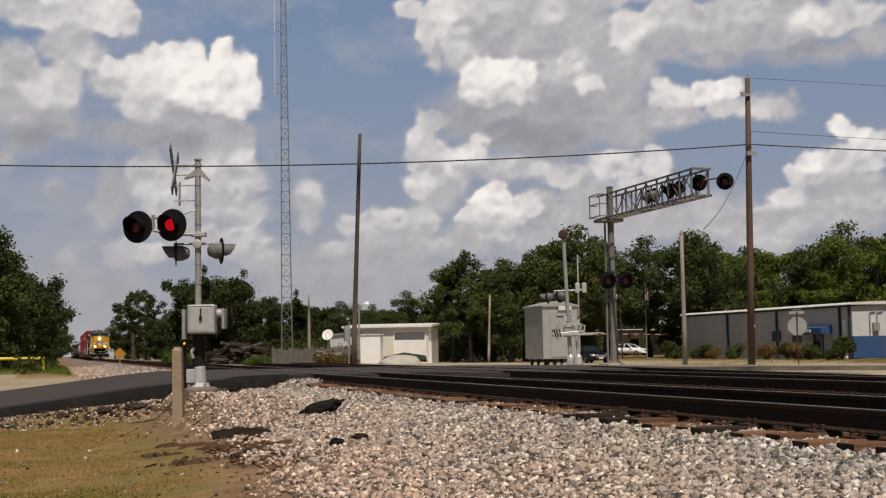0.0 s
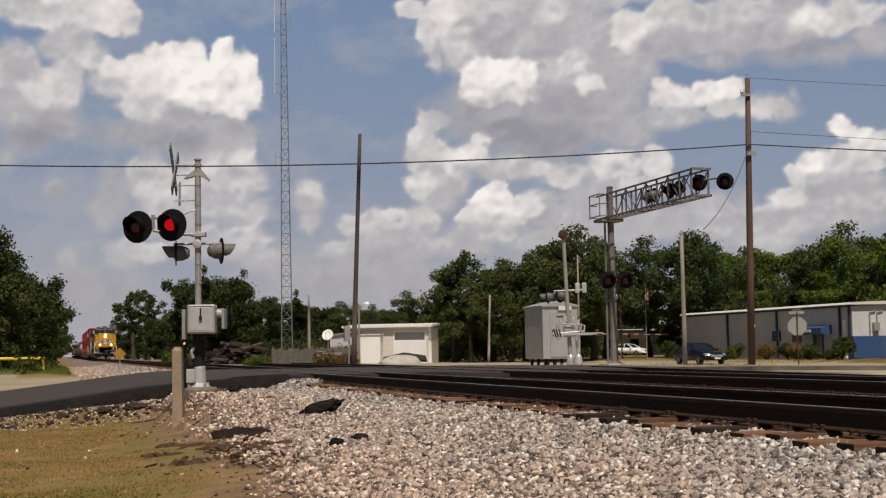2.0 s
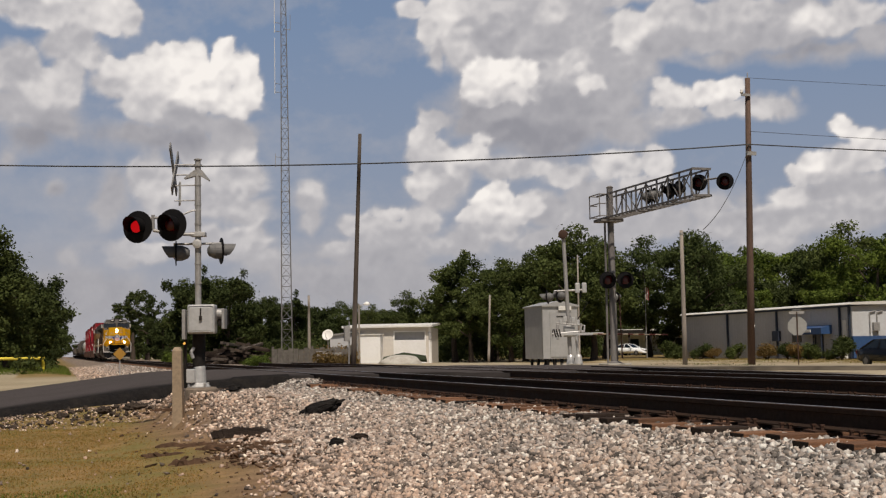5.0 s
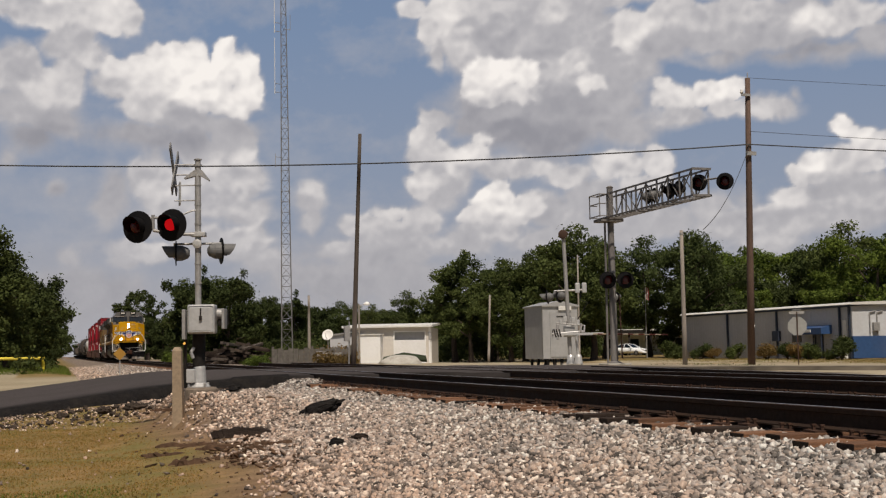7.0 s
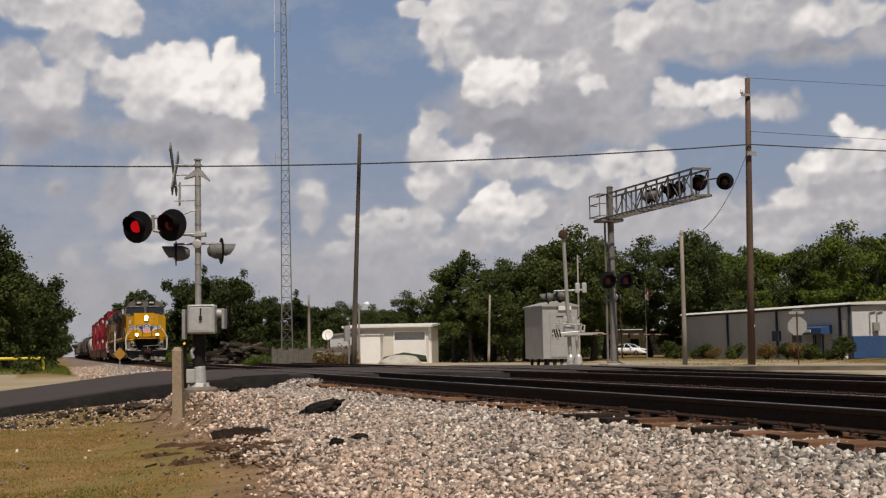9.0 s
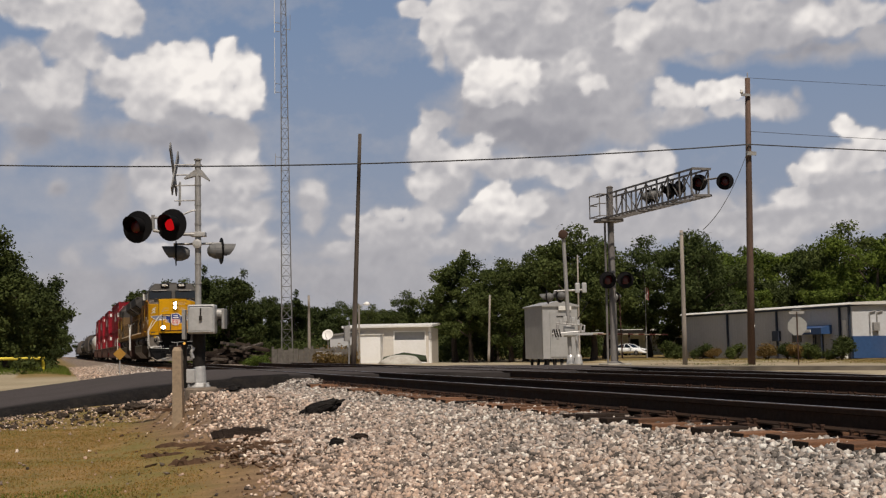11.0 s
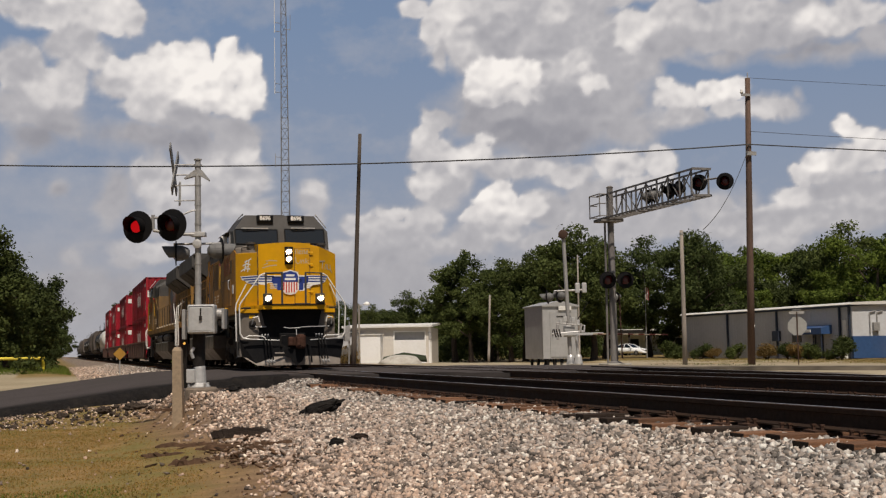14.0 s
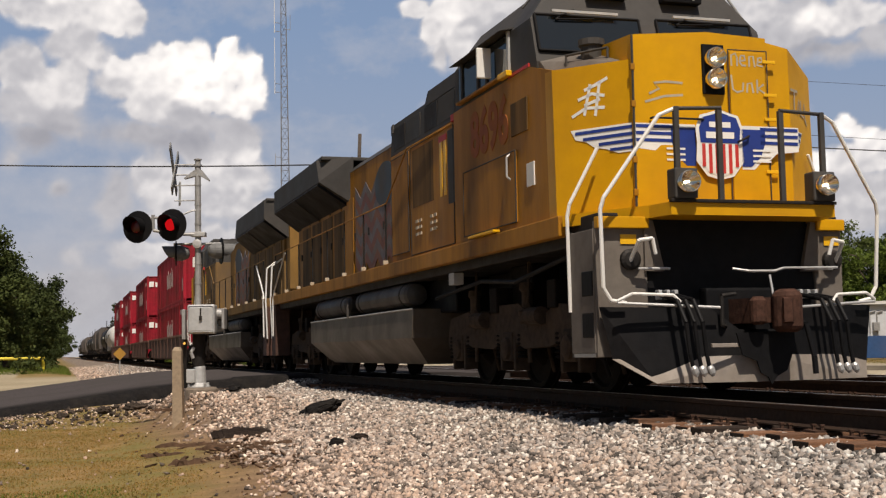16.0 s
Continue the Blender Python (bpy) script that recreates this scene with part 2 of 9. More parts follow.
def leaf_material(name, dark, light):
    m, t, b = shader(name)
    g, o = t.nodes.new("ShaderNodeNewGeometry"), t.nodes.new("ShaderNodeObjectInfo")
    c = ramp(t, g.outputs["Random Per Island"], [(0.0, dark), (1.0, light)])
    c = mix(t, 1.0, c, ramp(t, o.outputs["Random"], [(0, (0.78, 0.8, 0.8)), (1, (1.2, 1.15, 1.0))]), "MULTIPLY")
    t.links.new(c, b.inputs["Base Color"])
    b.inputs["Roughness"].default_value = 0.8
    b.inputs["Specular IOR Level"].default_value = 0.15
    tr = t.nodes.new("ShaderNodeBsdfTranslucent")
    t.links.new(c, tr.inputs[0])
    ms = t.nodes.new("ShaderNodeMixShader")
    ms.inputs[0].default_value = 0.25
    t.links.new(b.outputs[0], ms.inputs[1])
    t.links.new(tr.outputs[0], ms.inputs[2])
    t.links.new(ms.outputs[0], t.nodes["Material Output"].inputs[0])
    return m


M["leaf"] = leaf_material("broad_leaves", (0.046, 0.062, 0.019), (0.098, 0.126, 0.042))
M["leaf_dark"] = leaf_material("dark_leaves", (0.030, 0.042, 0.013), (0.068, 0.088, 0.029))
M["leaf_light"] = leaf_material("light_leaves", (0.068, 0.102, 0.018), (0.132, 0.176, 0.034))
M["leaf_brown"] = leaf_material("rusty_leaves", (0.10, 0.070, 0.025), (0.21, 0.137, 0.055))
M["straw"] = leaf_material("dry_grass_blades", (0.25, 0.15, 0.04), (0.44, 0.265, 0.085))
M["turf"] = leaf_material("tired_green_blades", (0.165, 0.148, 0.038), (0.25, 0.208, 0.058))


def stone_material():
    m, t, b = shader("ballast_stone")
    g = t.nodes.new("ShaderNodeNewGeometry")
    n = node(t, "ShaderNodeTexNoise", Scale=45.0, Detail=5.0)
    co = t.nodes.new("ShaderNodeTexCoord")
    t.links.new(co.outputs["Object"], n.inputs["Vector"])
    c = ramp(t, g.outputs["Random Per Island"], [(0.0, (0.05, 0.043, 0.038)), (0.2, (0.20, 0.172, 0.152)), (0.45, (0.44, 0.36, 0.31)), (0.62, (0.55, 0.43, 0.355)), (0.78, (0.36, 0.325, 0.305)), (0.9, (0.74, 0.655, 0.585)), (1.0, (0.90, 0.86, 0.80))])
    c = mix(t, 1.0, c, ramp(t, n.outputs[0], [(0.3, (0.7, 0.7, 0.7)), (0.7, (1.15, 1.15, 1.15))]), "MULTIPLY")
    drift = node(t, "ShaderNodeTexNoise", Scale=0.45, Detail=4.0)
    t.links.new(co.outputs["Object"], drift.inputs["Vector"])
    c = mix(t, 1.0, c, ramp(t, drift.outputs[0], [(0.35, (0.94, 0.94, 0.94)), (0.65, (1.04, 0.99, 0.95))]), "MULTIPLY")
    axes = t.nodes.new("ShaderNodeSeparateXYZ")
    t.links.new(co.outputs["Object"], axes.inputs[0])
    span = node(t, "ShaderNodeMapRange", From_Min=2.2, From_Max=5.2)
    t.links.new(axes.outputs[0], span.inputs[0])
    c = mix(t, 1.0, c, ramp(t, span.outputs[0], [(0.0, (1.03, 0.935, 0.86)), (1.0, (0.85, 0.885, 0.90))]), "MULTIPLY")
    t.links.new(c, b.inputs["Base Color"])
    b.inputs["Roughness"].default_value = 0.85
    bp = node(t, "ShaderNodeBump", Strength=0.3, Distance=0.01)
    t.links.new(n.outputs[0], bp.inputs["Height"])
    t.links.new(bp.outputs[0], b.inputs["Normal"])
    return m


M["stone"] = stone_material()
# near-black stones that paint in the shade under the train
M["stone_shaded"] = mat("shaded_ballast", (0.030, 0.022, 0.017), 0.8, 0, 20, 0.4, (0.06, 0.04, 0.03), 1.5, 0.5, 0.3, island=0.4, spec=0.15)


def ground_material():
    """Grass, bare earth, gravel and sand, by the weights that the ground mesh carries."""
    m, t, b = shader("ground")
    co = t.nodes.new("ShaderNodeTexCoord")
    fine = node(t, "ShaderNodeTexNoise", Scale=28.0, Detail=6.0, Roughness=0.7)
    mid = node(t, "ShaderNodeTexNoise", Scale=1.7, Detail=6.0, Roughness=0.65)
    big = node(t, "ShaderNodeTexNoise", Scale=0.16, Detail=5.0, Roughness=0.6)
    vor = node(t, "ShaderNodeTexVoronoi", Scale=22.0)
    for n in (fine, mid, big, vor):
        t.links.new(co.outputs["Object"], n.inputs["Vector"])
    w = t.nodes.new("ShaderNodeVertexColor")
    w.layer_name = "weights"
    sep = t.nodes.new("ShaderNodeSeparateColor")
    t.links.new(w.outputs[0], sep.inputs[0])
    grass = ramp(t, mid.outputs[0], [(0.28, (0.115, 0.098, 0.024)), (0.42, (0.185, 0.125, 0.036)), (0.56, (0.24, 0.148, 0.05)), (0.7, (0.32, 0.20, 0.078))])
    patch = node(t, "ShaderNodeTexNoise", Scale=0.55, Detail=5.0, Roughness=0.6)
    t.links.new(co.outputs["Object"], patch.inputs["Vector"])
    grass = mix(t, ramp(t, patch.outputs[0], [(0.46, (0, 0, 0)), (0.62, (0.75, 0.75, 0.75))]), grass, (0.155, 0.135, 0.032))
    earth = ramp(t, mid.outputs[0], [(0.3, (0.11, 0.062, 0.032)), (0.5, (0.19, 0.115, 0.06)), (0.7, (0.27, 0.175, 0.095))])
    gravel = mix(t, 0.6, ramp(t, vor.outputs["Color"], [(0.1, (0.055, 0.042, 0.033)), (0.5, (0.17, 0.13, 0.10)), (0.9, (0.36, 0.30, 0.25))]), ramp(t, mid.outputs[0], [(0.3, (0.10, 0.075, 0.058)), (0.7, (0.24, 0.185, 0.145))]))
    sand = ramp(t, big.outputs[0], [(0.3, (0.27, 0.225, 0.15)), (0.7, (0.43, 0.37, 0.265))])
    col = mix(t, sep.outputs[0], earth, grass)
    col = mix(t, sep.outputs[1], col, gravel)
    col = mix(t, sep.outputs[2], col, sand)
    # alpha carries the cinders and the shade painted between the near rails
    col = mix(t, w.outputs["Alpha"], col, ramp(t, mid.outputs[0], [(0.3, (0.026, 0.021, 0.018)), (0.7, (0.075, 0.058, 0.044))]))
    col = mix(t, 1.0, col, ramp(t, fine.outputs[0], [(0.3, (0.72, 0.72, 0.72)), (0.7, (1.25, 1.25, 1.25))]), "MULTIPLY")
    t.links.new(col, b.inputs["Base Color"])
    b.inputs["Roughness"].default_value = 0.95
    bp = node(t, "ShaderNodeBump", Strength=0.5, Distance=0.03)
    t.links.new(fine.outputs[0], bp.inputs["Height"])
    t.links.new(bp.outputs[0], b.inputs["Normal"])
    return m


M["ground"] = ground_material()


# ---- mesh helpers ----
def part(name, bm, material, parent=None, label="", smooth=False):
    """Links a bmesh as one mesh object, under a thing or a part where parent is given."""
    me = bpy.data.meshes.new(name)
    bmesh.ops.recalc_face_normals(bm, faces=bm.faces)
    bm.to_mesh(me)
    bm.free()
    return mesh_part(name, me, material, parent, label, smooth)


def mesh_part(name, me, material, parent=None, label="", smooth=False):
    if material:
        me.materials.append(M[material] if isinstance(material, str) else material)
    if smooth:
        me.polygons.foreach_set("use_smooth", [True] * len(me.polygons))
    ob = new(name, me)
    if parent:
        ob.parent = parent
    if label:
        ob["label"] = label
    return ob


def empty(name, m, label, category, group="", kind=""):
    ob = new(name)
    ob.empty_display_size = 0.2
    ob.matrix_basis = m
    return tagged(ob, label, category, group, kind)


def bm_new():
    return bmesh.new()


def box(bm, x0, x1, y0, y1, z0, z1, bevel=0.0, m=None):
    """A box from its bounds, with bevelled edges where asked."""
    r = bmesh.ops.create_cube(bm, size=1.0)
    vs = r["verts"]
    for v in vs:
        v.co = Vector((x0 + (v.co.x + 0.5) * (x1 - x0), y0 + (v.co.y + 0.5) * (y1 - y0), z0 + (v.co.z + 0.5) * (z1 - z0)))
        if m:
            v.co = m @ v.co
    if bevel:
        es = list({e for v in vs for e in v.link_edges})
        bmesh.ops.bevel(bm, geom=es, offset=bevel, segments=2, affect="EDGES", profile=0.6)
    return bm


def rod(bm, a, b, r0, r1=None, seg=10, caps=True):
    """A round bar from a to b."""
    a, b = Vector(a), Vector(b)
    r1 = r0 if r1 is None else r1
    q = (b - a).to_track_quat("Z", "Y").to_matrix()
    ring = []
    for c, r in ((a, r0), (b, r1)):
        ring.append([bm.verts.new(c + q @ Vector((r * math.cos(2 * math.pi * i / seg), r * math.sin(2 * math.pi * i / seg), 0))) for i in range(seg)])
    for i in range(seg):
        bm.faces.new((ring[0][i], ring[0][(i + 1) % seg], ring[1][(i + 1) % seg], ring[1][i]))
    if caps:
        bm.faces.new(ring[0][::-1])
        bm.faces.new(ring[1])
    return bm


def tube(bm, pts, r, seg=8):
    for a, b in zip(pts, pts[1:]):
        rod(bm, a, b, r, r, seg)
    return bm


def turned(bm, a, axis, profile, seg=20):
    """A turned shape: profile rows of (distance along axis, radius)."""
    a, q = Vector(a), Vector(axis).normalized().to_track_quat("Z", "Y").to_matrix()
    rings = [[bm.verts.new(a + q @ Vector((r * math.cos(2 * math.pi * i / seg), r * math.sin(2 * math.pi * i / seg), d))) for i in range(seg)] for d, r in profile]
    for p, n in zip(rings, rings[1:]):
        for i in range(seg):
            bm.faces.new((p[i], p[(i + 1) % seg], n[(i + 1) % seg], n[i]))
    bm.faces.new(rings[0][::-1])
    bm.faces.new(rings[-1])
    return bm


def slab(bm, outline, axis, lo, hi):
    """A flat outline of (u, v) drawn out along an axis: x takes (y, z), y takes (x, z), z takes (x, y)."""
    def at(u, v, w):
        return {"x": (w, u, v), "y": (u, w, v), "z": (u, v, w)}[axis]
    a = [bm.verts.new(at(u, v, lo)) for u, v in outline]
    b = [bm.verts.new(at(u, v, hi)) for u, v in outline]
    n = len(a)
    for i in range(n):
        bm.faces.new((a[i], a[(i + 1) % n], b[(i + 1) % n], b[i]))
    bm.faces.new(a[::-1])
    bm.faces.new(b)
    return bm


def hull(bm, pts):
    """The convex body round some corners."""
    vs = [bm.verts.new(p) for p in pts]
    r = bmesh.ops.convex_hull(bm, input=vs)
    bmesh.ops.delete(bm, geom=list({g for g in r["geom_interior"] + r["geom_unused"] if isinstance(g, bmesh.types.BMVert)}), context="VERTS")
    return bm


def soup(name, verts, faces, material, smooth=False):
    """A mesh straight from arrays of corners and faces of one size."""
    me = bpy.data.meshes.new(name)
    verts, faces = np.asarray(verts, np.float32), np.asarray(faces, np.int32)
    k = faces.shape[1]
    me.vertices.add(len(verts))
    me.vertices.foreach_set("co", verts.ravel())
    me.loops.add(faces.size)
    me.loops.foreach_set("vertex_index", faces.ravel())
    me.polygons.add(len(faces))
    me.polygons.foreach_set("loop_start", np.arange(0, faces.size, k, dtype=np.int32))
    me.polygons.foreach_set("loop_total", np.full(len(faces), k, np.int32))
    me.update(calc_edges=True)
    me.materials.append(M[material])
    if smooth:
        me.polygons.foreach_set("use_smooth", [True] * len(faces))
    return me


def value_noise(u, v, scale, seed):
    """Smooth noise of 0 to 1 over a plane."""
    x, y = u * scale, v * scale
    g = np.random.RandomState(seed).rand(256, 256)
    xi, yi = np.floor(x).astype(int), np.floor(y).astype(int)
    fx, fy = x - xi, y - yi
    fx, fy = fx * fx * (3 - 2 * fx), fy * fy * (3 - 2 * fy)
    a, b = g[yi % 256, xi % 256], g[yi % 256, (xi + 1) % 256]
    c, d = g[(yi + 1) % 256, xi % 256], g[(yi + 1) % 256, (xi + 1) % 256]
    return (a * (1 - fx) + b * fx) * (1 - fy) + (c * (1 - fx) + d * fx) * fy


def fbm(u, v, scale, seed, octaves=5, gain=0.5):
    s, amp, tot = 0, 1.0, 0
    for i in range(octaves):
        s, tot = s + amp * value_noise(u, v, scale * 2 ** i, seed + i), tot + amp
        amp *= gain
    return s / tot


def smooth_step(x, a, b):
    t = np.clip((x - a) / (b - a), 0, 1)
    return t * t * (3 - 2 * t)


# ---- sky ----
# heaps of cloud, the far ones first: azimuth, height, half width and half height in degrees, and tone
HAZE_WEST = [(-9.8, 9.6, 1.02, 0.64, 0.77), (-9.2, 9.3, 0.77, 0.77, 0.8), (-11.1, 9, 1.28, 0.77, 0.75), (-13.3, 7.8, 1.15, 1.02, 0.73), (-12.3, 7.3, 1.53, 1.28, 0.75), (-9.8, 7.8, 1.79, 1.15, 0.73), (-9.1, 6.5, 1.28, 0.77, 0.7), (-10.3, 7, 1.28, 0.89, 0.67), (-12.6, 6, 1.28, 0.77, 0.65), (-6.3, 7.1, 0.71, 0.84, 0.7), (-6.2, 6.2, 0.56, 0.56, 0.67), (-15, 7.2, 0.61, 1.02, 0.55), (-15.3, 6.4, 0.56, 0.66, 0.59), (-17.4, 7.3, 0.33, 0.33, 0.55), (-19.4, 8.7, 0.33, 0.46, 0.55), (-16.8, 4.4, 0.43, 0.38, 0.67)]
LOW_WEST = [(-13.6, 4.6, 1.4, 0.51, 0.8), (-14.4, 4.2, 0.71, 0.36, 0.72), (-9.1, 5, 1.33, 0.84, 0.76), (-8.3, 4.2, 0.97, 0.61, 0.72), (-10.4, 5.2, 0.97, 0.51, 0.72), (-11.6, 4.9, 1.02, 0.61, 0.68), (-4.8, 3.1, 2.04, 0.89, 0.62), (-6.8, 3.4, 1.02, 0.77, 0.6), (-3.7, 5.7, 1.17, 0.59, 0.8), (-2.4, 6.3, 0.82, 0.43, 0.82), (-2.7, 5.4, 1.43, 0.77, 0.72), (-5, 4.7, 0.66, 0.46, 0.72), (-3.5, 4.4, 1.68, 0.87, 0.66), (-1.7, 4.9, 1.22, 1.02, 0.68), (-1.1, 5.9, 1.02, 0.87, 0.74), (-2.2, 3.1, 2.04, 1.02, 0.6), (-16, 2.7, 3.06, 1.02, 0.52)]
COLUMN = [(-0.4, 10.4, 0.84, 0.46, 0.82), (-0.9, 9.7, 0.66, 0.61, 0.82), (-0.5, 8.8, 1.07, 0.87, 0.76), (-0.8, 7.5, 0.84, 0.84, 0.84), (-0.3, 6.9, 1.02, 0.51, 0.7), (0.2, 8, 1.02, 1.28, 0.7)]
NORTH_WEST = [(-18.9, 15.2, 1.68, 0.92, 0.73), (-17, 15, 1.73, 0.97, 0.83), (-15.2, 15.1, 1.25, 0.92, 0.86), (-14.1, 14.8, 0.5, 0.56, 0.79), (-16.8, 13.7, 1.22, 1.02, 0.65), (-16, 13.2, 0.97, 0.61, 0.73), (-18.9, 12.5, 1.17, 1.12, 0.69), (-18, 11.5, 1.73, 1.17, 0.79), (-16.9, 12.1, 0.77, 1.12, 0.73), (-18.9, 10.8, 1.07, 0.97, 0.63), (-17.5, 10.3, 1.28, 0.82, 0.55), (-18.2, 9.6, 0.92, 0.56, 0.43)]
GREAT_HEAP = [(-10.2, 13.2, 0.66, 0.77, 1), (-9.2, 11.9, 0.66, 0.66, 0.97), (-14.7, 12.7, 0.71, 0.56, 0.86), (-13.1, 13.4, 0.46, 0.36, 0.92), (-11.8, 12.9, 1.43, 1.07, 1), (-11.3, 13.6, 0.66, 0.56, 0.99), (-10.1, 13.6, 0.69, 0.56, 0.99), (-9.3, 12.7, 0.87, 1.02, 1), (-8.8, 11.8, 0.64, 0.87, 0.95), (-13.3, 12.2, 1.68, 1.17, 0.92), (-14.9, 12, 1.12, 0.56, 0.72), (-11.3, 11.8, 2.24, 1.17, 1), (-9.8, 11.3, 1.48, 0.84, 0.9), (-13.1, 11, 1.68, 0.97, 0.78), (-11.6, 10.4, 2.65, 0.71, 0.6), (-13.6, 9.8, 2.09, 0.61, 0.48), (-12.3, 9.5, 1.89, 0.51, 0.46), (-9.8, 10.2, 1.38, 0.51, 0.56)]
BANK = [(4, 14.2, 4.85, 1.91, 0.64), (4.7, 10.9, 4.85, 2.04, 0.55), (-1.3, 15.5, 0.71, 0.46, 0.85), (-0.7, 14.5, 0.56, 0.64, 0.82), (-0.3, 13.5, 0.38, 0.64, 0.7), (0.4, 15.1, 1.17, 1.28, 0.9), (1.4, 15.3, 1.53, 0.89, 0.74), (3.2, 15, 2.04, 1.02, 0.66), (5.8, 14.2, 2.04, 1.02, 0.66), (2.7, 14.3, 1.53, 0.77, 0.6), (4.8, 15.2, 1.53, 0.77, 0.8), (0.9, 14.3, 0.92, 0.92, 0.78), (2.6, 10.7, 2.04, 0.66, 0.6), (3.3, 10, 2.65, 0.92, 0.4), (4.7, 9.4, 2.14, 0.77, 0.4), (1.3, 10.4, 0.97, 0.92, 0.5), (5.7, 10.9, 2.04, 1.28, 0.52), (5.8, 12.4, 1.68, 1.02, 0.7), (7.4, 13.1, 1.53, 1.02, 0.64), (7.8, 11.1, 1.4, 1.22, 0.6), (8.3, 9.8, 1.53, 0.87, 0.6)]
BANK_CROWNS = [(2.7, 12.6, 1.48, 0.82, 1), (1.8, 12.2, 0.87, 0.69, 0.96), (3.8, 12.4, 0.77, 0.71, 0.96), (2.6, 11.6, 1.68, 0.56, 0.82), (6.4, 12.7, 0.28, 0.18, 0.97), (6.6, 11.9, 0.36, 0.56, 0.92), (7.1, 12, 0.46, 0.33, 0.86), (8.9, 13, 1.17, 1.17, 0.66), (6.1, 12.9, 0.77, 0.51, 0.8)]
NORTH_EAST = [(14.2, 14, 5.87, 1.28, 0.66), (9.2, 14.5, 1.17, 0.66, 0.84), (8.6, 13.8, 0.82, 0.56, 0.87), (10.5, 14.8, 1.43, 0.71, 0.76), (10.5, 13.6, 1.43, 0.71, 0.6), (12.2, 13.8, 1.43, 0.97, 0.68), (13.5, 14.5, 1.43, 0.84, 0.76), (14.7, 13.4, 1.43, 0.71, 0.6), (16.5, 14.2, 0.92, 0.51, 0.94), (17.2, 13.8, 0.92, 0.46, 0.87), (18.4, 14, 1.43, 0.71, 0.8), (16.9, 12.8, 1.94, 0.36, 0.42), (18.3, 12.7, 1.68, 0.56, 0.54), (19.3, 13, 1.17, 0.71, 0.65), (15.4, 12.7, 1.43, 0.28, 0.48), (12.7, 12.8, 1.17, 0.38, 0.54), (9, 15.6, 7.65, 0.36, 0.7)]
EAST_BAR = [(10, 11.7, 0.41, 0.36, 0.86), (10.6, 11.1, 1.07, 0.71, 0.86), (12.1, 11.2, 0.97, 0.66, 0.93), (13.1, 11.4, 0.71, 0.51, 0.96), (12.9, 10.6, 1.17, 0.46, 0.75), (10.9, 10.4, 1.43, 0.46, 0.66), (14.3, 10.5, 1.38, 0.51, 0.75), (15.5, 10.4, 0.82, 0.51, 0.7), (16, 10.8, 0.33, 0.33, 0.68)]
EAST_HEAP = [(17.7, 9.4, 0.51, 0.46, 0.96), (18.1, 9.1, 0.43, 0.36, 0.93), (18.6, 8.9, 0.61, 0.43, 0.9), (16.7, 7.9, 0.66, 0.43, 0.96), (18.1, 7.8, 1.43, 0.71, 0.78), (19.1, 8.4, 1.02, 0.61, 0.86), (17.1, 7.3, 1.17, 0.46, 0.72), (16, 7.3, 0.56, 0.56, 0.86), (15.7, 6.5, 1.12, 0.51, 0.86), (16.9, 6.6, 1.43, 0.46, 0.6), (18.5, 6.7, 1.53, 0.77, 0.65), (15.1, 5.4, 1.94, 0.84, 0.72), (17.5, 5.6, 2.3, 0.89, 0.7), (19, 6, 1.28, 1.02, 0.7), (14.4, 4.5, 1.53, 0.51, 0.75)]
LOW_MIDDLE = [(1.3, 8.9, 0.84, 0.71, 0.82), (1.7, 9.5, 0.51, 0.41, 0.87), (0.5, 8.5, 0.71, 0.61, 0.82), (2.3, 8.2, 1.02, 0.46, 0.7), (3.6, 8.2, 1.28, 0.41, 0.72), (4.6, 8.1, 1.02, 0.36, 0.76), (5.7, 7.8, 1.28, 0.51, 0.75), (8, 8.2, 1.43, 0.71, 0.82), (9.7, 8.3, 0.77, 0.84, 0.84), (9, 7.4, 1.28, 0.51, 0.75), (8.2, 5.4, 1.53, 0.77, 0.66), (9.9, 5.6, 1.79, 0.71, 0.66), (12, 6.1, 0.92, 0.71, 0.68), (12.7, 5.3, 1.53, 0.64, 0.7), (13.5, 6.5, 0.56, 0.46, 0.6), (5.1, 6.3, 1.53, 0.87, 0.65), (5.6, 5.3, 1.79, 0.77, 0.68), (6.7, 6.8, 1.53, 0.87, 0.64)]
BRIGHT_HEAP = [(2.3, 6.9, 1.02, 0.71, 0.97), (2.5, 7.4, 0.56, 0.36, 0.93), (3, 6.1, 1.07, 0.71, 0.92), (1.5, 6.1, 0.82, 0.61, 0.87), (3.8, 6.5, 0.69, 0.59, 0.87), (2.2, 5.3, 1.94, 0.61, 0.76), (0.9, 4.9, 1.53, 0.64, 0.7), (4.6, 4.9, 1.53, 0.51, 0.7)]
CLOUDS = [HAZE_WEST, LOW_WEST, COLUMN, NORTH_WEST, GREAT_HEAP, BANK, BANK_CROWNS, NORTH_EAST, EAST_BAR, EAST_HEAP, LOW_MIDDLE, BRIGHT_HEAP]


def blurred(a, n):
    """A soft copy of a grid of values."""
    for axis in (0, 1):
        k = np.concatenate([np.repeat(np.take(a, [0], axis), n, axis), a, np.repeat(np.take(a, [-1], axis), n, axis)], axis)
        c = np.cumsum(k, axis)
        a = (np.take(c, range(2 * n, c.shape[axis]), axis) - np.concatenate([np.zeros_like(np.take(c, [0], axis)), np.take(c, range(0, c.shape[axis] - 2 * n - 1), axis)], axis)) / (2 * n + 1)
    return a


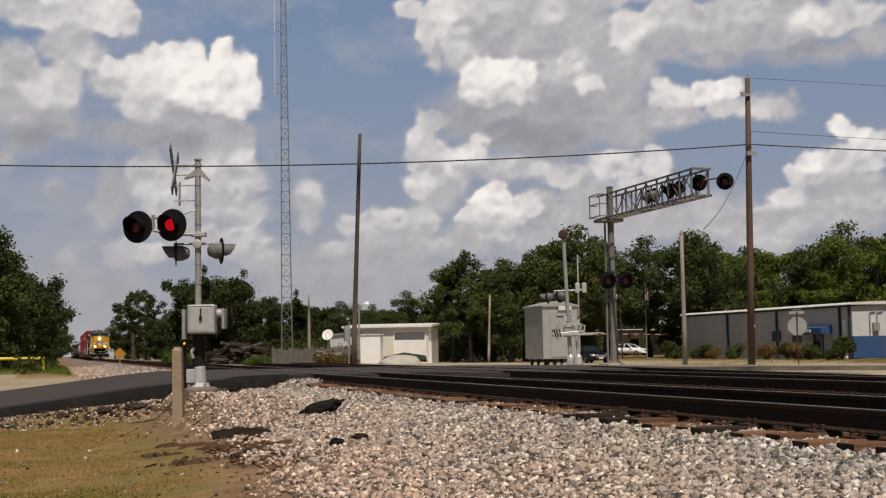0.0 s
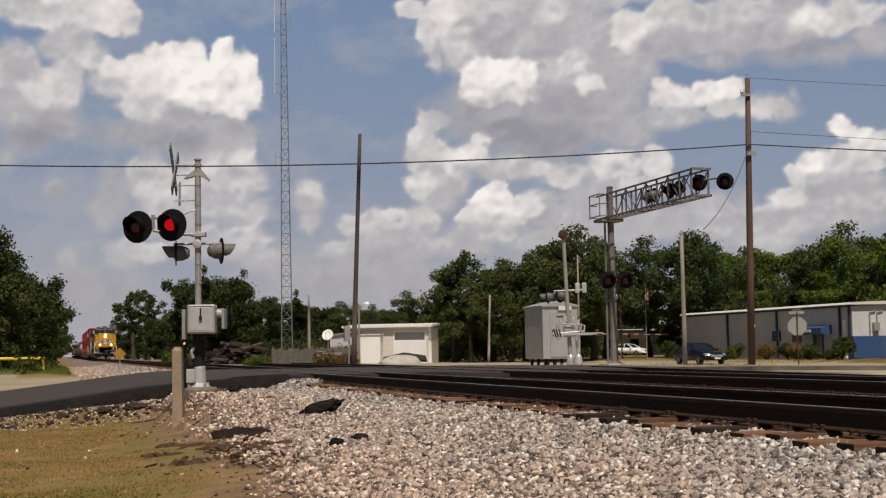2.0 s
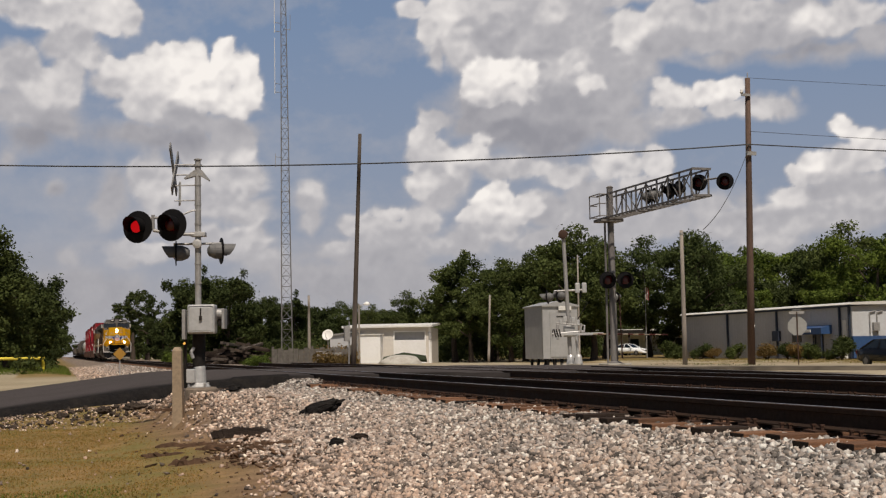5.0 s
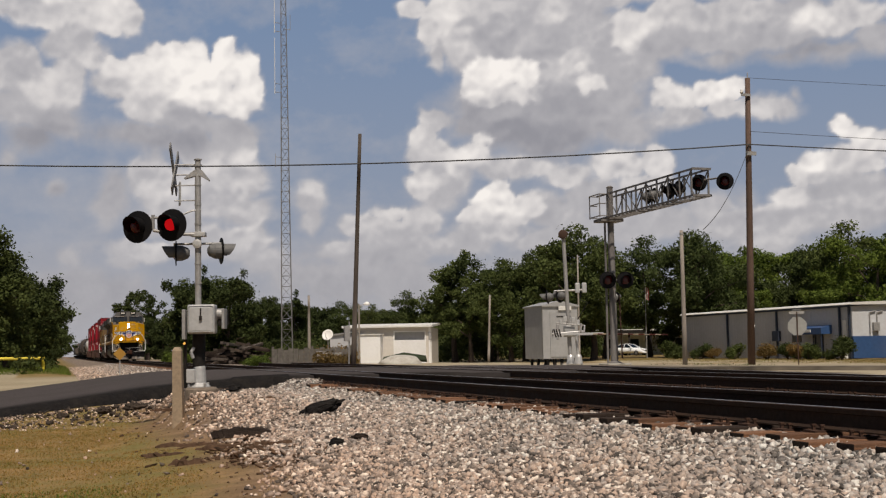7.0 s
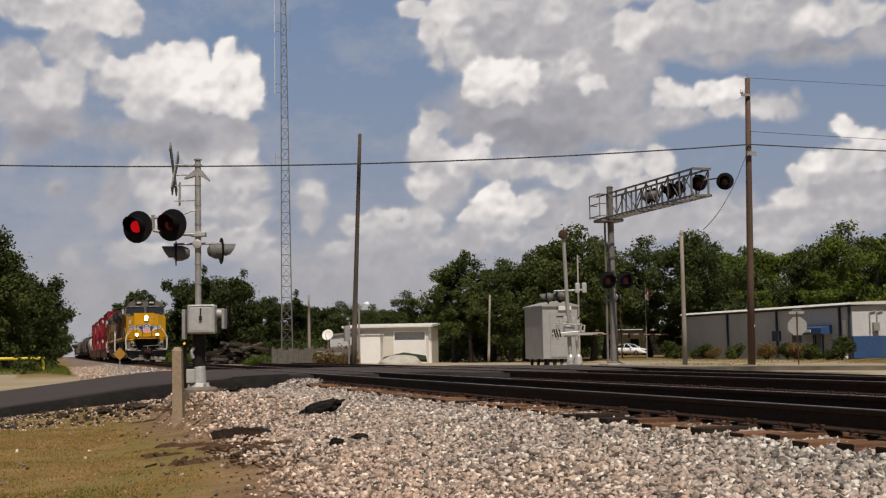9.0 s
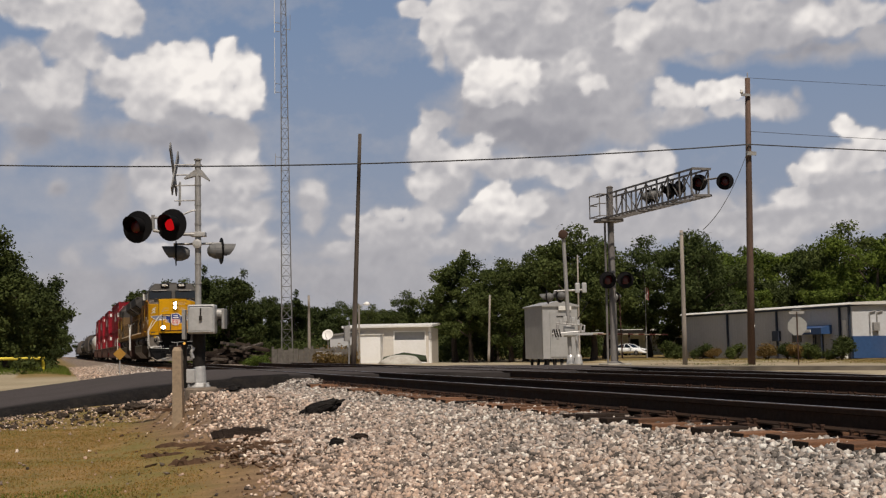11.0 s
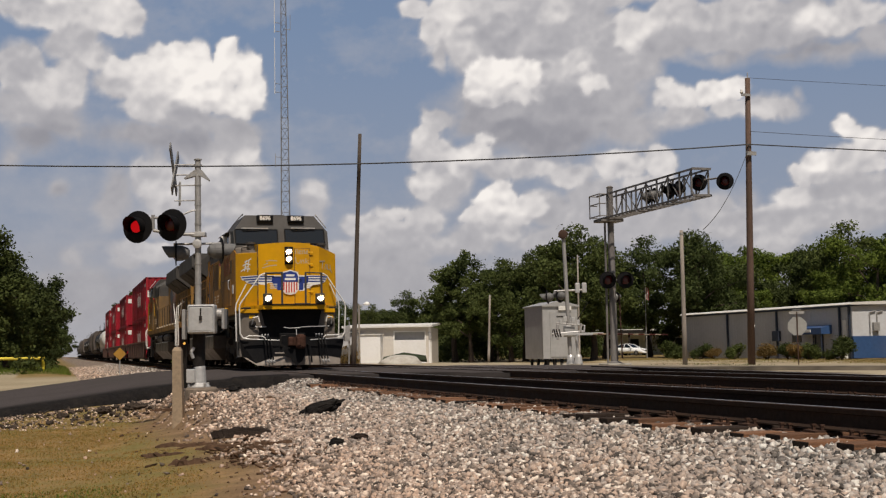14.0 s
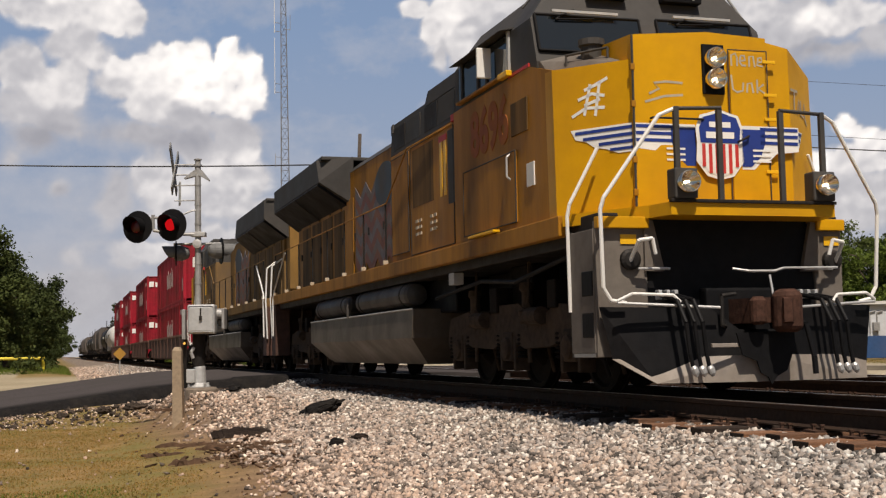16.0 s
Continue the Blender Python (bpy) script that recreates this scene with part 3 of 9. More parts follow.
def cloud_fields(az, el):
    """Cover and tone of the whole cloud bank: soft heaps with lumpy crowns and dim, torn undersides."""
    def lumps(u, v, scale, seed):
        s, amp, tot = 0, 1.0, 0
        for i in range(4):
            s, tot = s + amp * (1 - np.abs(2 * value_noise(u, v, scale * 2 ** i, seed + i) - 1)), tot + amp
            amp *= 0.5
        return s / tot

    wu = az + 0.6 * (fbm(az + 60, el + 40, 0.9, 3, 5, 0.5) - 0.5)
    wv = el + 0.6 * (fbm(az + 90, el + 10, 0.9, 7, 5, 0.5) - 0.5)
    low = 1 - smooth_step(el, 2.0, 10.0)
    veil = smooth_step(fbm(az * 0.6 + 11, el * 1.3 + 5, 0.35, 51, 6, 0.6), 0.42, 0.72)
    cover = np.clip(0.30 * veil + 0.50 * low ** 1.2 * (0.5 + 0.75 * smooth_step(fbm(az * 0.7 + 200, el * 1.5 + 70, 0.5, 11, 5), 0.35, 0.65)), 0, 0.85)
    tone = 0.61 + 0.10 * (fbm(az + 4, el * 1.7 + 8, 0.7, 19, 5) - 0.5)
    big = lumps(wu + 100, wv + 100, 0.75, 101)
    above = lumps(wu + 100, wv + 100.22, 0.75, 101)
    beside = lumps(wu + 99.85, wv + 100, 0.75, 101)
    relief = blurred((big - above) + 0.5 * (big - beside), 1)
    for heap in CLOUDS:
        f, b, w = np.full_like(az, -9.0), 0 * az, 0 * az
        for a, e, ra, re, k in heap:
            d = 1 - np.hypot((wu - a) / ra, (wv - e) / re)
            f = np.maximum(f, d * min(ra, re) ** 0.8)
            q = np.exp(np.clip(6.5 * d, -60, 7)) / (ra * re) ** 0.8
            w, b = w + q, b + q * k
        b = b / np.maximum(w, 1e-30)
        dim = 1 - smooth_step(b, 0.5, 0.86)
        f = f + 0.5 * (big - 0.55) + 0.06
        c = smooth_step(f, -0.06 - 0.42 * dim, 0.26 + 0.4 * dim)
        shade = 0.97 * b + relief * (0.27 + 0.25 * smooth_step(b, 0.45, 0.9)) - 0.05 * (1 - smooth_step(f, 0, 0.5)) * smooth_step(b, 0.7, 1.0)
        tone = tone * (1 - c) + shade * c
        cover = cover + (1 - cover) * c * 0.97
    tone = tone * (1 - 0.75 * low ** 3) + 0.53 * 0.75 * low ** 3
    return np.clip(cover, 0, 1), np.clip(tone, 0.15, 1.05)


def cloud_bank():
    """Cumulus on a far dome, with the blue between them."""
    nx, ny = 640, 234
    az, el = np.meshgrid(np.linspace(-26.0, 26.0, nx), np.linspace(-1.0, 18.0, ny))
    cover, bright = cloud_fields(az, el)
    a, e = np.radians(az) + YAW, np.radians(el)
    R = 3200
    co = np.stack([R * np.sin(a) * np.cos(e), R * np.cos(a) * np.cos(e), R * np.sin(e)], -1).reshape(-1, 3)
    i = np.arange(nx * ny).reshape(ny, nx)
    faces = np.stack([i[:-1, :-1], i[:-1, 1:], i[1:, 1:], i[1:, :-1]], -1).reshape(-1, 4)
    m, t, b = shader("cumulus")
    M["cumulus"] = m
    at = t.nodes.new("ShaderNodeVertexColor")
    at.layer_name = "cloud"
    sep = t.nodes.new("ShaderNodeSeparateColor")
    t.links.new(at.outputs[0], sep.inputs[0])
    em = t.nodes.new("ShaderNodeEmission")
    em.inputs[1].default_value = 1.02
    blue = ramp(t, sep.outputs[2], [(0.0, (0.42, 0.43, 0.48)), (0.3, (0.30, 0.36, 0.475)), (0.65, (0.215, 0.305, 0.47)), (1.0, (0.155, 0.25, 0.43))])
    # torn edges and fine billows, finer than the mesh can carry
    co_n = t.nodes.new("ShaderNodeTexCoord")
    edge_n = node(t, "ShaderNodeTexNoise", Scale=0.03, Detail=8.0, Roughness=0.66)
    bill_n = node(t, "ShaderNodeTexNoise", Scale=0.012, Detail=8.0, Roughness=0.62)
    for n in (edge_n, bill_n):
        t.links.new(co_n.outputs["Object"], n.inputs["Vector"])

    def calc(kind, p, q):
        m2 = t.nodes.new("ShaderNodeMath")
        m2.operation = kind
        for k, v in enumerate((p, q)):
            if isinstance(v, (int, float)):
                m2.inputs[k].default_value = v
            else:
                t.links.new(v, m2.inputs[k])
        return m2.outputs[0]

    torn = calc("ADD", sep.outputs[1], calc("MULTIPLY", calc("SUBTRACT", edge_n.outputs[0], 0.5), 0.36))
    torn = ramp(t, torn, [(0.06, (0, 0, 0)), (0.5, (0.46, 0.46, 0.46)), (0.9, (1, 1, 1))])
    body = calc("ADD", sep.outputs[0], calc("MULTIPLY", calc("SUBTRACT", bill_n.outputs[0], 0.5), 0.24))
    t.links.new(mix(t, torn, blue, ramp(t, body, [(0.0, (0.23, 0.24, 0.28)), (0.4, (0.345, 0.35, 0.395)), (0.65, (0.525, 0.523, 0.555)), (0.85, (0.82, 0.80, 0.80)), (1.0, (1.06, 1.03, 1.0))])), em.inputs[0])
    t.links.new(em.outputs[0], t.nodes["Material Output"].inputs[0])
    me = soup("cloud_bank", co, faces, "cumulus", True)
    layer = me.color_attributes.new("cloud", "FLOAT_COLOR", "POINT")
    layer.data.foreach_set("color", np.stack([bright, cover, np.clip(el / 22, 0, 1), np.ones_like(bright)], -1).astype(np.float32).ravel())
    ob = mesh_part("backdrop_clouds", me, None)
    return tagged(ob, "white and grey cumulus clouds drifting across blue sky", "clouds", kind="structure")


clouds = cloud_bank()

# ---- ground, road, tracks ----
TRACK_1, TRACK_2, GAUGE = 6.832, 11.15, 0.7525
RAIL_H = 0.185


def level(x, y):
    """Height of the ground: the ballasted bank of the two tracks, the verge, the lots beyond."""
    x, y = np.asarray(x, float), np.asarray(y, float)
    z = np.interp(x, [-40, -6, 0.6, 2.4, 5.0, 5.6, 12.6, 14.5, 18, 26, 32, 38, 46, 49.5, 300], [-0.95, -0.9, -0.82, -0.62, -0.34, -0.27, -0.27, -0.36, -0.42, -0.52, -0.62, -0.79, -0.79, -0.64, -0.64])
    z = z + 0.03 * (fbm(x + 500, y + 500, 0.5, 71, 4) - 0.5) * 2
    far = smooth_step(y, 45, 75) * (1 - smooth_step(x, 4.0, 5.2))
    z = z * (1 - far) + far * np.interp(x, [-40, 1.5, 4.2, 6], [-0.7, -0.62, -0.5, -0.27])
    z = z + 0.26 * smooth_step(y, 74, 86) * (1 - smooth_step(x, -0.8, 1.0)) * (1 - smooth_step(y, 150, 200))
    road = np.where(x > 5.2, smooth_step(y, 28.6, 30.0), smooth_step(y, 24.5, 29.5)) * (1 - smooth_step(y, 45.5, 49)) * smooth_step(x, -60, -10)
    near = road_near(x)
    drop = np.interp(x, [-20, -2, 0.5, 1.8, 3.0, 4.8, 5.4], [0.02, 0.03, 0.08, 0.16, 0.24, 0.28, 0.1]) * (1 - smooth_step(y - near, 0.1, 0.5))
    lifted = np.minimum(road_height(x, y) - 0.05 - drop - 0.08 * (x < 3), 0)
    mound = smooth_step(y, 17.0, 21.2) * (1 - smooth_step(y, 31, 36)) * smooth_step(x, 1.74, 2.28) * (1 - smooth_step(x, 4.7, 5.5))
    z = z * (1 - mound) + np.maximum(z, np.interp(x, [0.5, 2.3, 3.1, 5.0], [-0.6, -0.15, -0.2, -0.34]) - 0.13 * smooth_step(y, 25.5, 29.5)) * mound
    return z * (1 - road) + np.minimum(lifted, np.maximum(z, lifted)) * road


def road_height(x, y):
    z = np.interp(x, [-40, -8, -2, 0, 1.8, 2.8, 4.4, 5.6, 13, 17, 21, 30, 60], [-1.2, -0.93, -0.66, -0.43, -0.22, -0.12, -0.03, 0.0, -0.01, -0.08, -0.16, -0.34, -0.55])
    return z + np.clip((np.asarray(y, float) - 37) * 0.006, -0.06, 0.06) * (np.asarray(x) < 4)


def road_near(x):
    return np.interp(x, [-40, -2, 3, 6, 9, 12, 16, 20, 60], [28.2, 29.4, 30.4, 30.6, 29.4, 27.0, 30.5, 34.5, 35.0])


def ballast_edge(x, y):
    """Where the ballast gives way to earth."""
    return np.interp(y, [6, 11, 14, 17, 20, 24, 27, 29], [1.7, 1.9, 2.2, 2.22, 2.12, 2.12, 2.05, 1.7]) + 0.9 * (fbm(x + 40, y + 40, 0.8, 81, 4) - 0.5)


def ground():
    xs = np.unique(np.concatenate([np.linspace(-1500, -60, 16), np.linspace(-60, -6, 28), np.linspace(-6, 15, 106), np.linspace(15, 80, 50), np.linspace(80, 1500, 20)]))
    ys = np.unique(np.concatenate([np.linspace(-300, -5, 14), np.linspace(-5, 40, 181), np.linspace(40, 130, 100), np.linspace(130, 600, 40), np.linspace(600, 3000, 16)]))
    X, Y = np.meshgrid(xs, ys)
    Z = level(X, Y)
    i = np.arange(X.size).reshape(X.shape)
    faces = np.stack([i[:-1, :-1], i[:-1, 1:], i[1:, 1:], i[1:, :-1]], -1).reshape(-1, 4)
    me = soup("ground", np.stack([X, Y, Z], -1).reshape(-1, 3), faces, "ground", True)
    edge = ballast_edge(X, Y)
    gravel = smooth_step(X, edge - 0.2, edge + 0.35) * (1 - smooth_step(X, 14.0, 15.5)) * (1 - smooth_step(Y, 500, 560))
    gravel = np.where((Y > 47) & (X < 4.2), smooth_step(X, 0.5, 3.0), gravel)
    grass = (1 - smooth_step(X, edge - 0.9, edge - 0.15))
    grass = np.where(X > 16, smooth_step(fbm(X, Y, 0.09, 91, 4), 0.5, 0.62), grass)
    grass = np.where(X > 44, 0.9, grass)
    sand = np.where((X > 15) & (X < 50), 0.9 * smooth_step(X, 15, 18) * (1 - smooth_step(X, 48.5, 49.8)) * (1 - 0.8 * smooth_step(fbm(X * 1.3, Y * 0.5, 0.3, 93, 4), 0.5, 0.58) * smooth_step(X, 36, 44)), 0.0)
    sand = np.where((Y > 46) & (X < 2.4), 0.8 * np.where(X < -2.2, 1 - smooth_step(Y, 100, 112), 1 - smooth_step(Y, 72, 78)) * (1 - smooth_step(X, 1.2, 2.4)), sand)
    grass = np.where((Y > 46) & (X < 2.4), 0.9, grass)
    layer = me.color_attributes.new("weights", "FLOAT_COLOR", "POINT")
    # cinders past the second track; between the near rails, painted shade of the train
    cinder_and_shade = np.maximum(smooth_step(X, 12.2, 12.8), 0.85 * smooth_step(X, 5.95, 6.25) * (1 - smooth_step(X, 8.1, 8.5)) * (1 - smooth_step(Y, 30, 31))) * (1 - smooth_step(X, 20.2, 21.0)) * (1 - smooth_step(Y, 37, 39)) * 0.9
    layer.data.foreach_set("color", np.stack([grass, np.clip(gravel, 0, 1), sand, cinder_and_shade], -1).astype(np.float32).ravel())
    return tagged(mesh_part("ground", me, None), "dry grass, bare earth, gravel and sandy lots", "ground", kind="structure")


ground()


def road():
    xs = np.unique(np.concatenate([np.linspace(-60, -12, 20), np.linspace(-12, 26, 140), np.linspace(26, 60, 30)]))
    vs = np.linspace(0, 1, 40) ** 1.3
    X, V = np.meshgrid(xs, vs)
    wob = 0.16 * (fbm(X + 20, X * 0 + 3, 1.6, 15, 4) - 0.5) * 2
    near, far = road_near(X) + wob, np.interp(X, [-40, 3, 12, 40], [46.0, 45.0, 41.0, 40.0])
    Y = near + (far - near) * V
    Z = road_height(X, Y) - 0.34 * (V == 0) - 0.05 * (fbm(X + 9, Y + 9, 2.5, 17, 4)) * (V < 0.05)
    Z = Z - 0.05 * ((np.abs(X - TRACK_1) < 1.6) | (np.abs(X - TRACK_2) < 1.6)) * 0.3
    i = np.arange(X.size).reshape(X.shape)
    faces = np.stack([i[:-1, :-1], i[:-1, 1:], i[1:, 1:], i[1:, :-1]], -1).reshape(-1, 4)
    me = soup("road", np.stack([X, Y, Z], -1).reshape(-1, 3), faces, "asphalt", True)
    wide = np.interp(X, [-14, -4, 0.5, 1.6, 2.6, 5.4, 7], [0.5, 1.0, 2.2, 2.6, 1.5, 1.4, 0.8])
    rag = fbm(X * 0.7 + 30, Y + 8, 1.3, 23, 5, 0.6) - 0.5
    tar = (1 - smooth_step(Y - near, wide * (0.25 + 0.5 * rag), wide * (1.15 + 1.2 * rag))) * (0.75 + 0.5 * (fbm(X + 3, Y * 2 + 5, 2.0, 27, 4) - 0.5))
    layer = me.color_attributes.new("tar", "FLOAT_COLOR", "POINT")
    dust = smooth_step(X + 3 * (fbm(X, Y, 0.5, 29, 4) - 0.5), 15.5, 19.5) * 0.92
    layer.data.foreach_set("color", np.stack([np.clip(tar, 0, 1), dust, 0 * X, 0 * X + 1], -1).astype(np.float32).ravel())
    return tagged(mesh_part("road", me, None), "dark asphalt road humped over the level crossing", "road", kind="structure")



def road_lip():
    """The tarry broken edge of the road, crumbling down to the verge."""
    rng = np.random.RandomState(19)
    xs = np.linspace(-14, 5.4, 260)
    rag = fbm(xs + 30, xs * 0 + 8, 2.2, 23, 5, 0.6) - 0.5
    rag2 = fbm(xs + 70, xs * 0 + 3, 3.0, 29, 5, 0.6) - 0.5
    near = road_near(xs)
    rows = []
    for off, up in ((0 * xs + 0.16 + 0.2 * rag2, 0.010), (-0.10 + 0.25 * rag2, -0.05), (-0.22 + 0.5 * rag, -0.17), (-0.34 + 0.6 * rag2, -0.5)):
        y = near + off
        z = road_height(xs, np.maximum(y, near)) + up + (0.03 * rng.uniform(-1, 1, len(xs)) if up < 0 else 0)
        rows.append(np.stack([xs, y, z], -1))
    v = np.stack(rows)
    i = np.arange(v.shape[0] * v.shape[1]).reshape(v.shape[:2])
    faces = np.stack([i[:-1, :-1], i[:-1, 1:], i[1:, 1:], i[1:, :-1]], -1).reshape(-1, 4)
    me = soup("road_edge", v.reshape(-1, 3), faces, "asphalt_lump", False)
    return tagged(mesh_part("road_edge", me, None), "crumbling black tar edge of the road", "road edge", kind="structure")


road()
road_lip()


def rail_mesh(y0, y1):
    half = [(0.07, 0.0), (0.07, 0.012), (0.016, 0.035), (0.010, 0.13), (0.034, 0.142), (0.036, 0.178), (0.028, RAIL_H)]
    outline = [(u, v - RAIL_H) for u, v in half] + [(-u, v - RAIL_H) for u, v in half[::-1]]
    return slab(bm_new(), outline, "y", y0, y1)


def track(name, cx, reach, label):
    tr = empty(name, pose(cx, 0, 0), label, "railway track", kind="structure")
    for s in (-1, 1):
        r = part("rail", rail_mesh(-12, reach), "rail", tr)
        r.location.x = s * GAUGE
        top = part("rail_head", box(bm_new(), -0.024, 0.024, -12, reach, 0.0, 0.002), "railtop", r, "polished running surface")
    return tr


track_1 = track("track_1", TRACK_1, 900, "main line track with polished dark rails on timber ties")
track_2 = track("track_2", TRACK_2, 68, "second track with polished dark rails on timber ties")

# the outer rail of a turnout, leaving the second track at a small angle
outer = part("rail", rail_mesh(-10.4, 10.4), "rail")
outer.matrix_basis = pose(13.2, 22.6, 0, 0, 0, -7.2)
part("rail_head", box(bm_new(), -0.024, 0.024, -10.4, 10.4, 0.0, 0.002), "railtop", outer, "polished running surface")
outer.name = "turnout_rail"
tagged(outer, "dark outer rail of a turnout beside the track", "rail", kind="structure")
# ---- train ----
LEAD_AXLE, SPEED = 13.389, 13.1586     # place of the leading axle at 16 s, metres per second


def placed(bm, m):
    bmesh.ops.transform(bm, matrix=m, verts=bm.verts)
    return bm


def decal(name, pieces, material, parent, m, label="", thick=0.003):
    """Flat painted shapes on a panel: outlines in (u, v), drawn on the panel that m turns to."""
    bm = bm_new()
    for outline in pieces:
        slab(bm, outline, "y", -thick, 0.0)
    return part(name, placed(bm, m), material, parent, label)


def bar(u0, u1, v0, v1, lean=0.0):
    return [(u0, v0), (u1, v0), (u1 + lean, v1), (u0 + lean, v1)]


def scrawl(parent, m, w, runs, material="dusty_white"):
    """Sprayed strokes: each run of points is one ribbon of paint."""
    first = None
    for pts in runs:
        bm, rows = bm_new(), []
        p = [Vector(q) for q in pts]
        for k, q in enumerate(p):
            d = (p[min(k + 1, len(p) - 1)] - p[max(k - 1, 0)]).normalized()
            n = Vector((-d.y, d.x)) * w / 2
            rows.append([bm.verts.new((c.x, h, c.y)) for h in (-0.002, 0.0) for c in (q + n, q - n)])
        for a, b in zip(rows, rows[1:]):
            for u, v in ((0, 1), (1, 3), (3, 2), (2, 0)):
                bm.faces.new((a[u], a[v], b[v], b[u]))
        ob = part("paint_scrawl" if first is None else "paint_stroke", placed(bm, m), material, first or parent, "sprayed pale scrawl" if first is None else "")
        first = first or ob


def lettering(name, text, size, material, parent, m, squeeze=1.0):
    cu = bpy.data.curves.new(name, "FONT")
    cu.body, cu.size, cu.align_x, cu.align_y, cu.extrude, cu.offset = text, size, "CENTER", "CENTER", 0.004, 0.008 * size / 0.25
    tmp = new(name, cu)
    me = bpy.data.meshes.new_from_object(tmp.evaluated_get(bpy.context.evaluated_depsgraph_get()))
    bpy.data.objects.remove(tmp)
    me.transform(m @ Matrix.Rotation(radians(90), 4, "X") @ Matrix.Diagonal((squeeze, 1, 1, 1)))
    return mesh_part(name, me, material, parent)


def wheelset(parent, y, r=0.533, gauge=GAUGE):
    bm = bm_new()
    rod(bm, (-gauge - 0.12, 0, 0), (gauge + 0.12, 0, 0), 0.09, 0.09, 10)
    for s in (-1, 1):
        turned(bm, (s * (gauge - 0.105), 0, 0), (s, 0, 0), [(0, r + 0.025), (0.03, r + 0.025), (0.035, r), (0.14, r - 0.006), (0.14, r - 0.06), (0.10, r - 0.09), (0.08, r * 0.45), (0.16, 0.16), (0.2, 0.12)], 28)
    w = part("wheelset", bm, "truck", parent)
    w.location = (0, y, r)
    return w


def truck_side(parent, y, axles, s, heavy=True):
    """Side frame of a truck with journal boxes, springs and brake gear."""
    bm = bm_new()
    x0, x1 = (s * 1.02, s * 1.2) if s > 0 else (s * 1.2, s * 1.02)
    a, b = axles[0] - y, axles[-1] - y
    if heavy:
        slab(bm, [(a - 0.55, 0.72), (a - 0.4, 0.98), (a + 0.45, 1.06), (a + 0.7, 0.96), (0 - 0.75, 0.96), (-0.4, 1.1), (0.4, 1.1), (0.75, 0.96), (b - 0.7, 0.96), (b - 0.45, 1.06), (b + 0.4, 0.98), (b + 0.55, 0.72), (b + 0.5, 0.55), (b - 0.35, 0.6), (b - 0.6, 0.55), (0.6, 0.52), (0.3, 0.6), (-0.3, 0.6), (-0.6, 0.52), (a + 0.6, 0.55), (a + 0.35, 0.6), (a - 0.5, 0.55)], "x", x0, x1)
    else:
        slab(bm, [(a - 0.25, 0.62), (a + 0.3, 0.72), (-0.35, 0.82), (0.35, 0.82), (b - 0.3, 0.72), (b + 0.25, 0.62), (b + 0.22, 0.36), (b - 0.25, 0.42), (0.45, 0.2), (-0.45, 0.2), (a + 0.25, 0.42), (a - 0.22, 0.36)], "x", x0, x1)
    f = part("truck_frame", placed(bm, pose(0, y, 0)), "truck_dusty" if heavy else "truck", parent)
    for ay in axles:
        bm = bm_new()
        box(bm, x0 - 0.02, x1 + 0.02, ay - 0.19, ay + 0.19, 0.36, 0.74, 0.03)
        turned(bm, (s * 1.2, ay, 0.53), (s, 0, 0), [(0, 0.15), (0.06, 0.14), (0.08, 0.09)], 14)
        part("journal_box", bm, "truck_dusty" if heavy else "truck", f)
        if heavy:
            for d in (-0.29, 0.22):
                part("pedestal", box(bm_new(), x0 - 0.01, x1 + 0.01, ay + d, ay + d + 0.08, 0.24, 0.66, 0.015), "truck_dusty", f)
            bm = tube(bm_new(), [(s * 1.12, ay - 0.62, 1.62), (s * 1.14, ay - 0.6, 1.1), (s * 0.9, ay - 0.56, 0.7), (s * 0.76, ay - 0.5, 0.22)], 0.024)
            part("sand_pipe", bm, "truck_dusty", f)
            for d in (-0.4, 0.4):
                bm = bm_new()
                for k in range(6):
                    turned(bm, (s * 1.13, ay + d, 0.40 + 0.055 * k), (0, 0, 1), [(0, 0.07), (0.02, 0.1), (0.04, 0.07)], 10)
                part("coil_spring", bm, "truck", f)
    if heavy:
        for d in (-1.04, 1.04):
            bm = bm_new()
            rod(bm, (s * 1.25, y + d - 0.3, 0.92), (s * 1.25, y + d + 0.12, 0.92), 0.11, 0.11, 12)
            rod(bm, (s * 1.25, y + d + 0.12, 0.92), (s * 1.25, y + d + 0.4, 0.86), 0.03, 0.03, 8)
            rod(bm, (s * 1.18, y + d + 0.3, 0.95), (s * 1.16, y + d + 0.36, 0.35), 0.035, 0.03, 8)
            part("brake_cylinder", bm, "truck_dusty", f)
            bm = turned(bm_new(), (s * 1.12, y + d + 0.52, 0.94), (0, 0, 1), [(0, 0.11), (0.05, 0.12), (0.07, 0.075), (0.3, 0.07), (0.34, 0.1), (0.42, 0.09)], 14)
            part("damper", bm, "truck_dusty", f)
            part("bracket", box(bm_new(), *sorted((s * 1.0, s * 1.24)), y + d - 0.72, y + d - 0.44, 1.0, 1.34, 0.02), "truck", f)
    return f


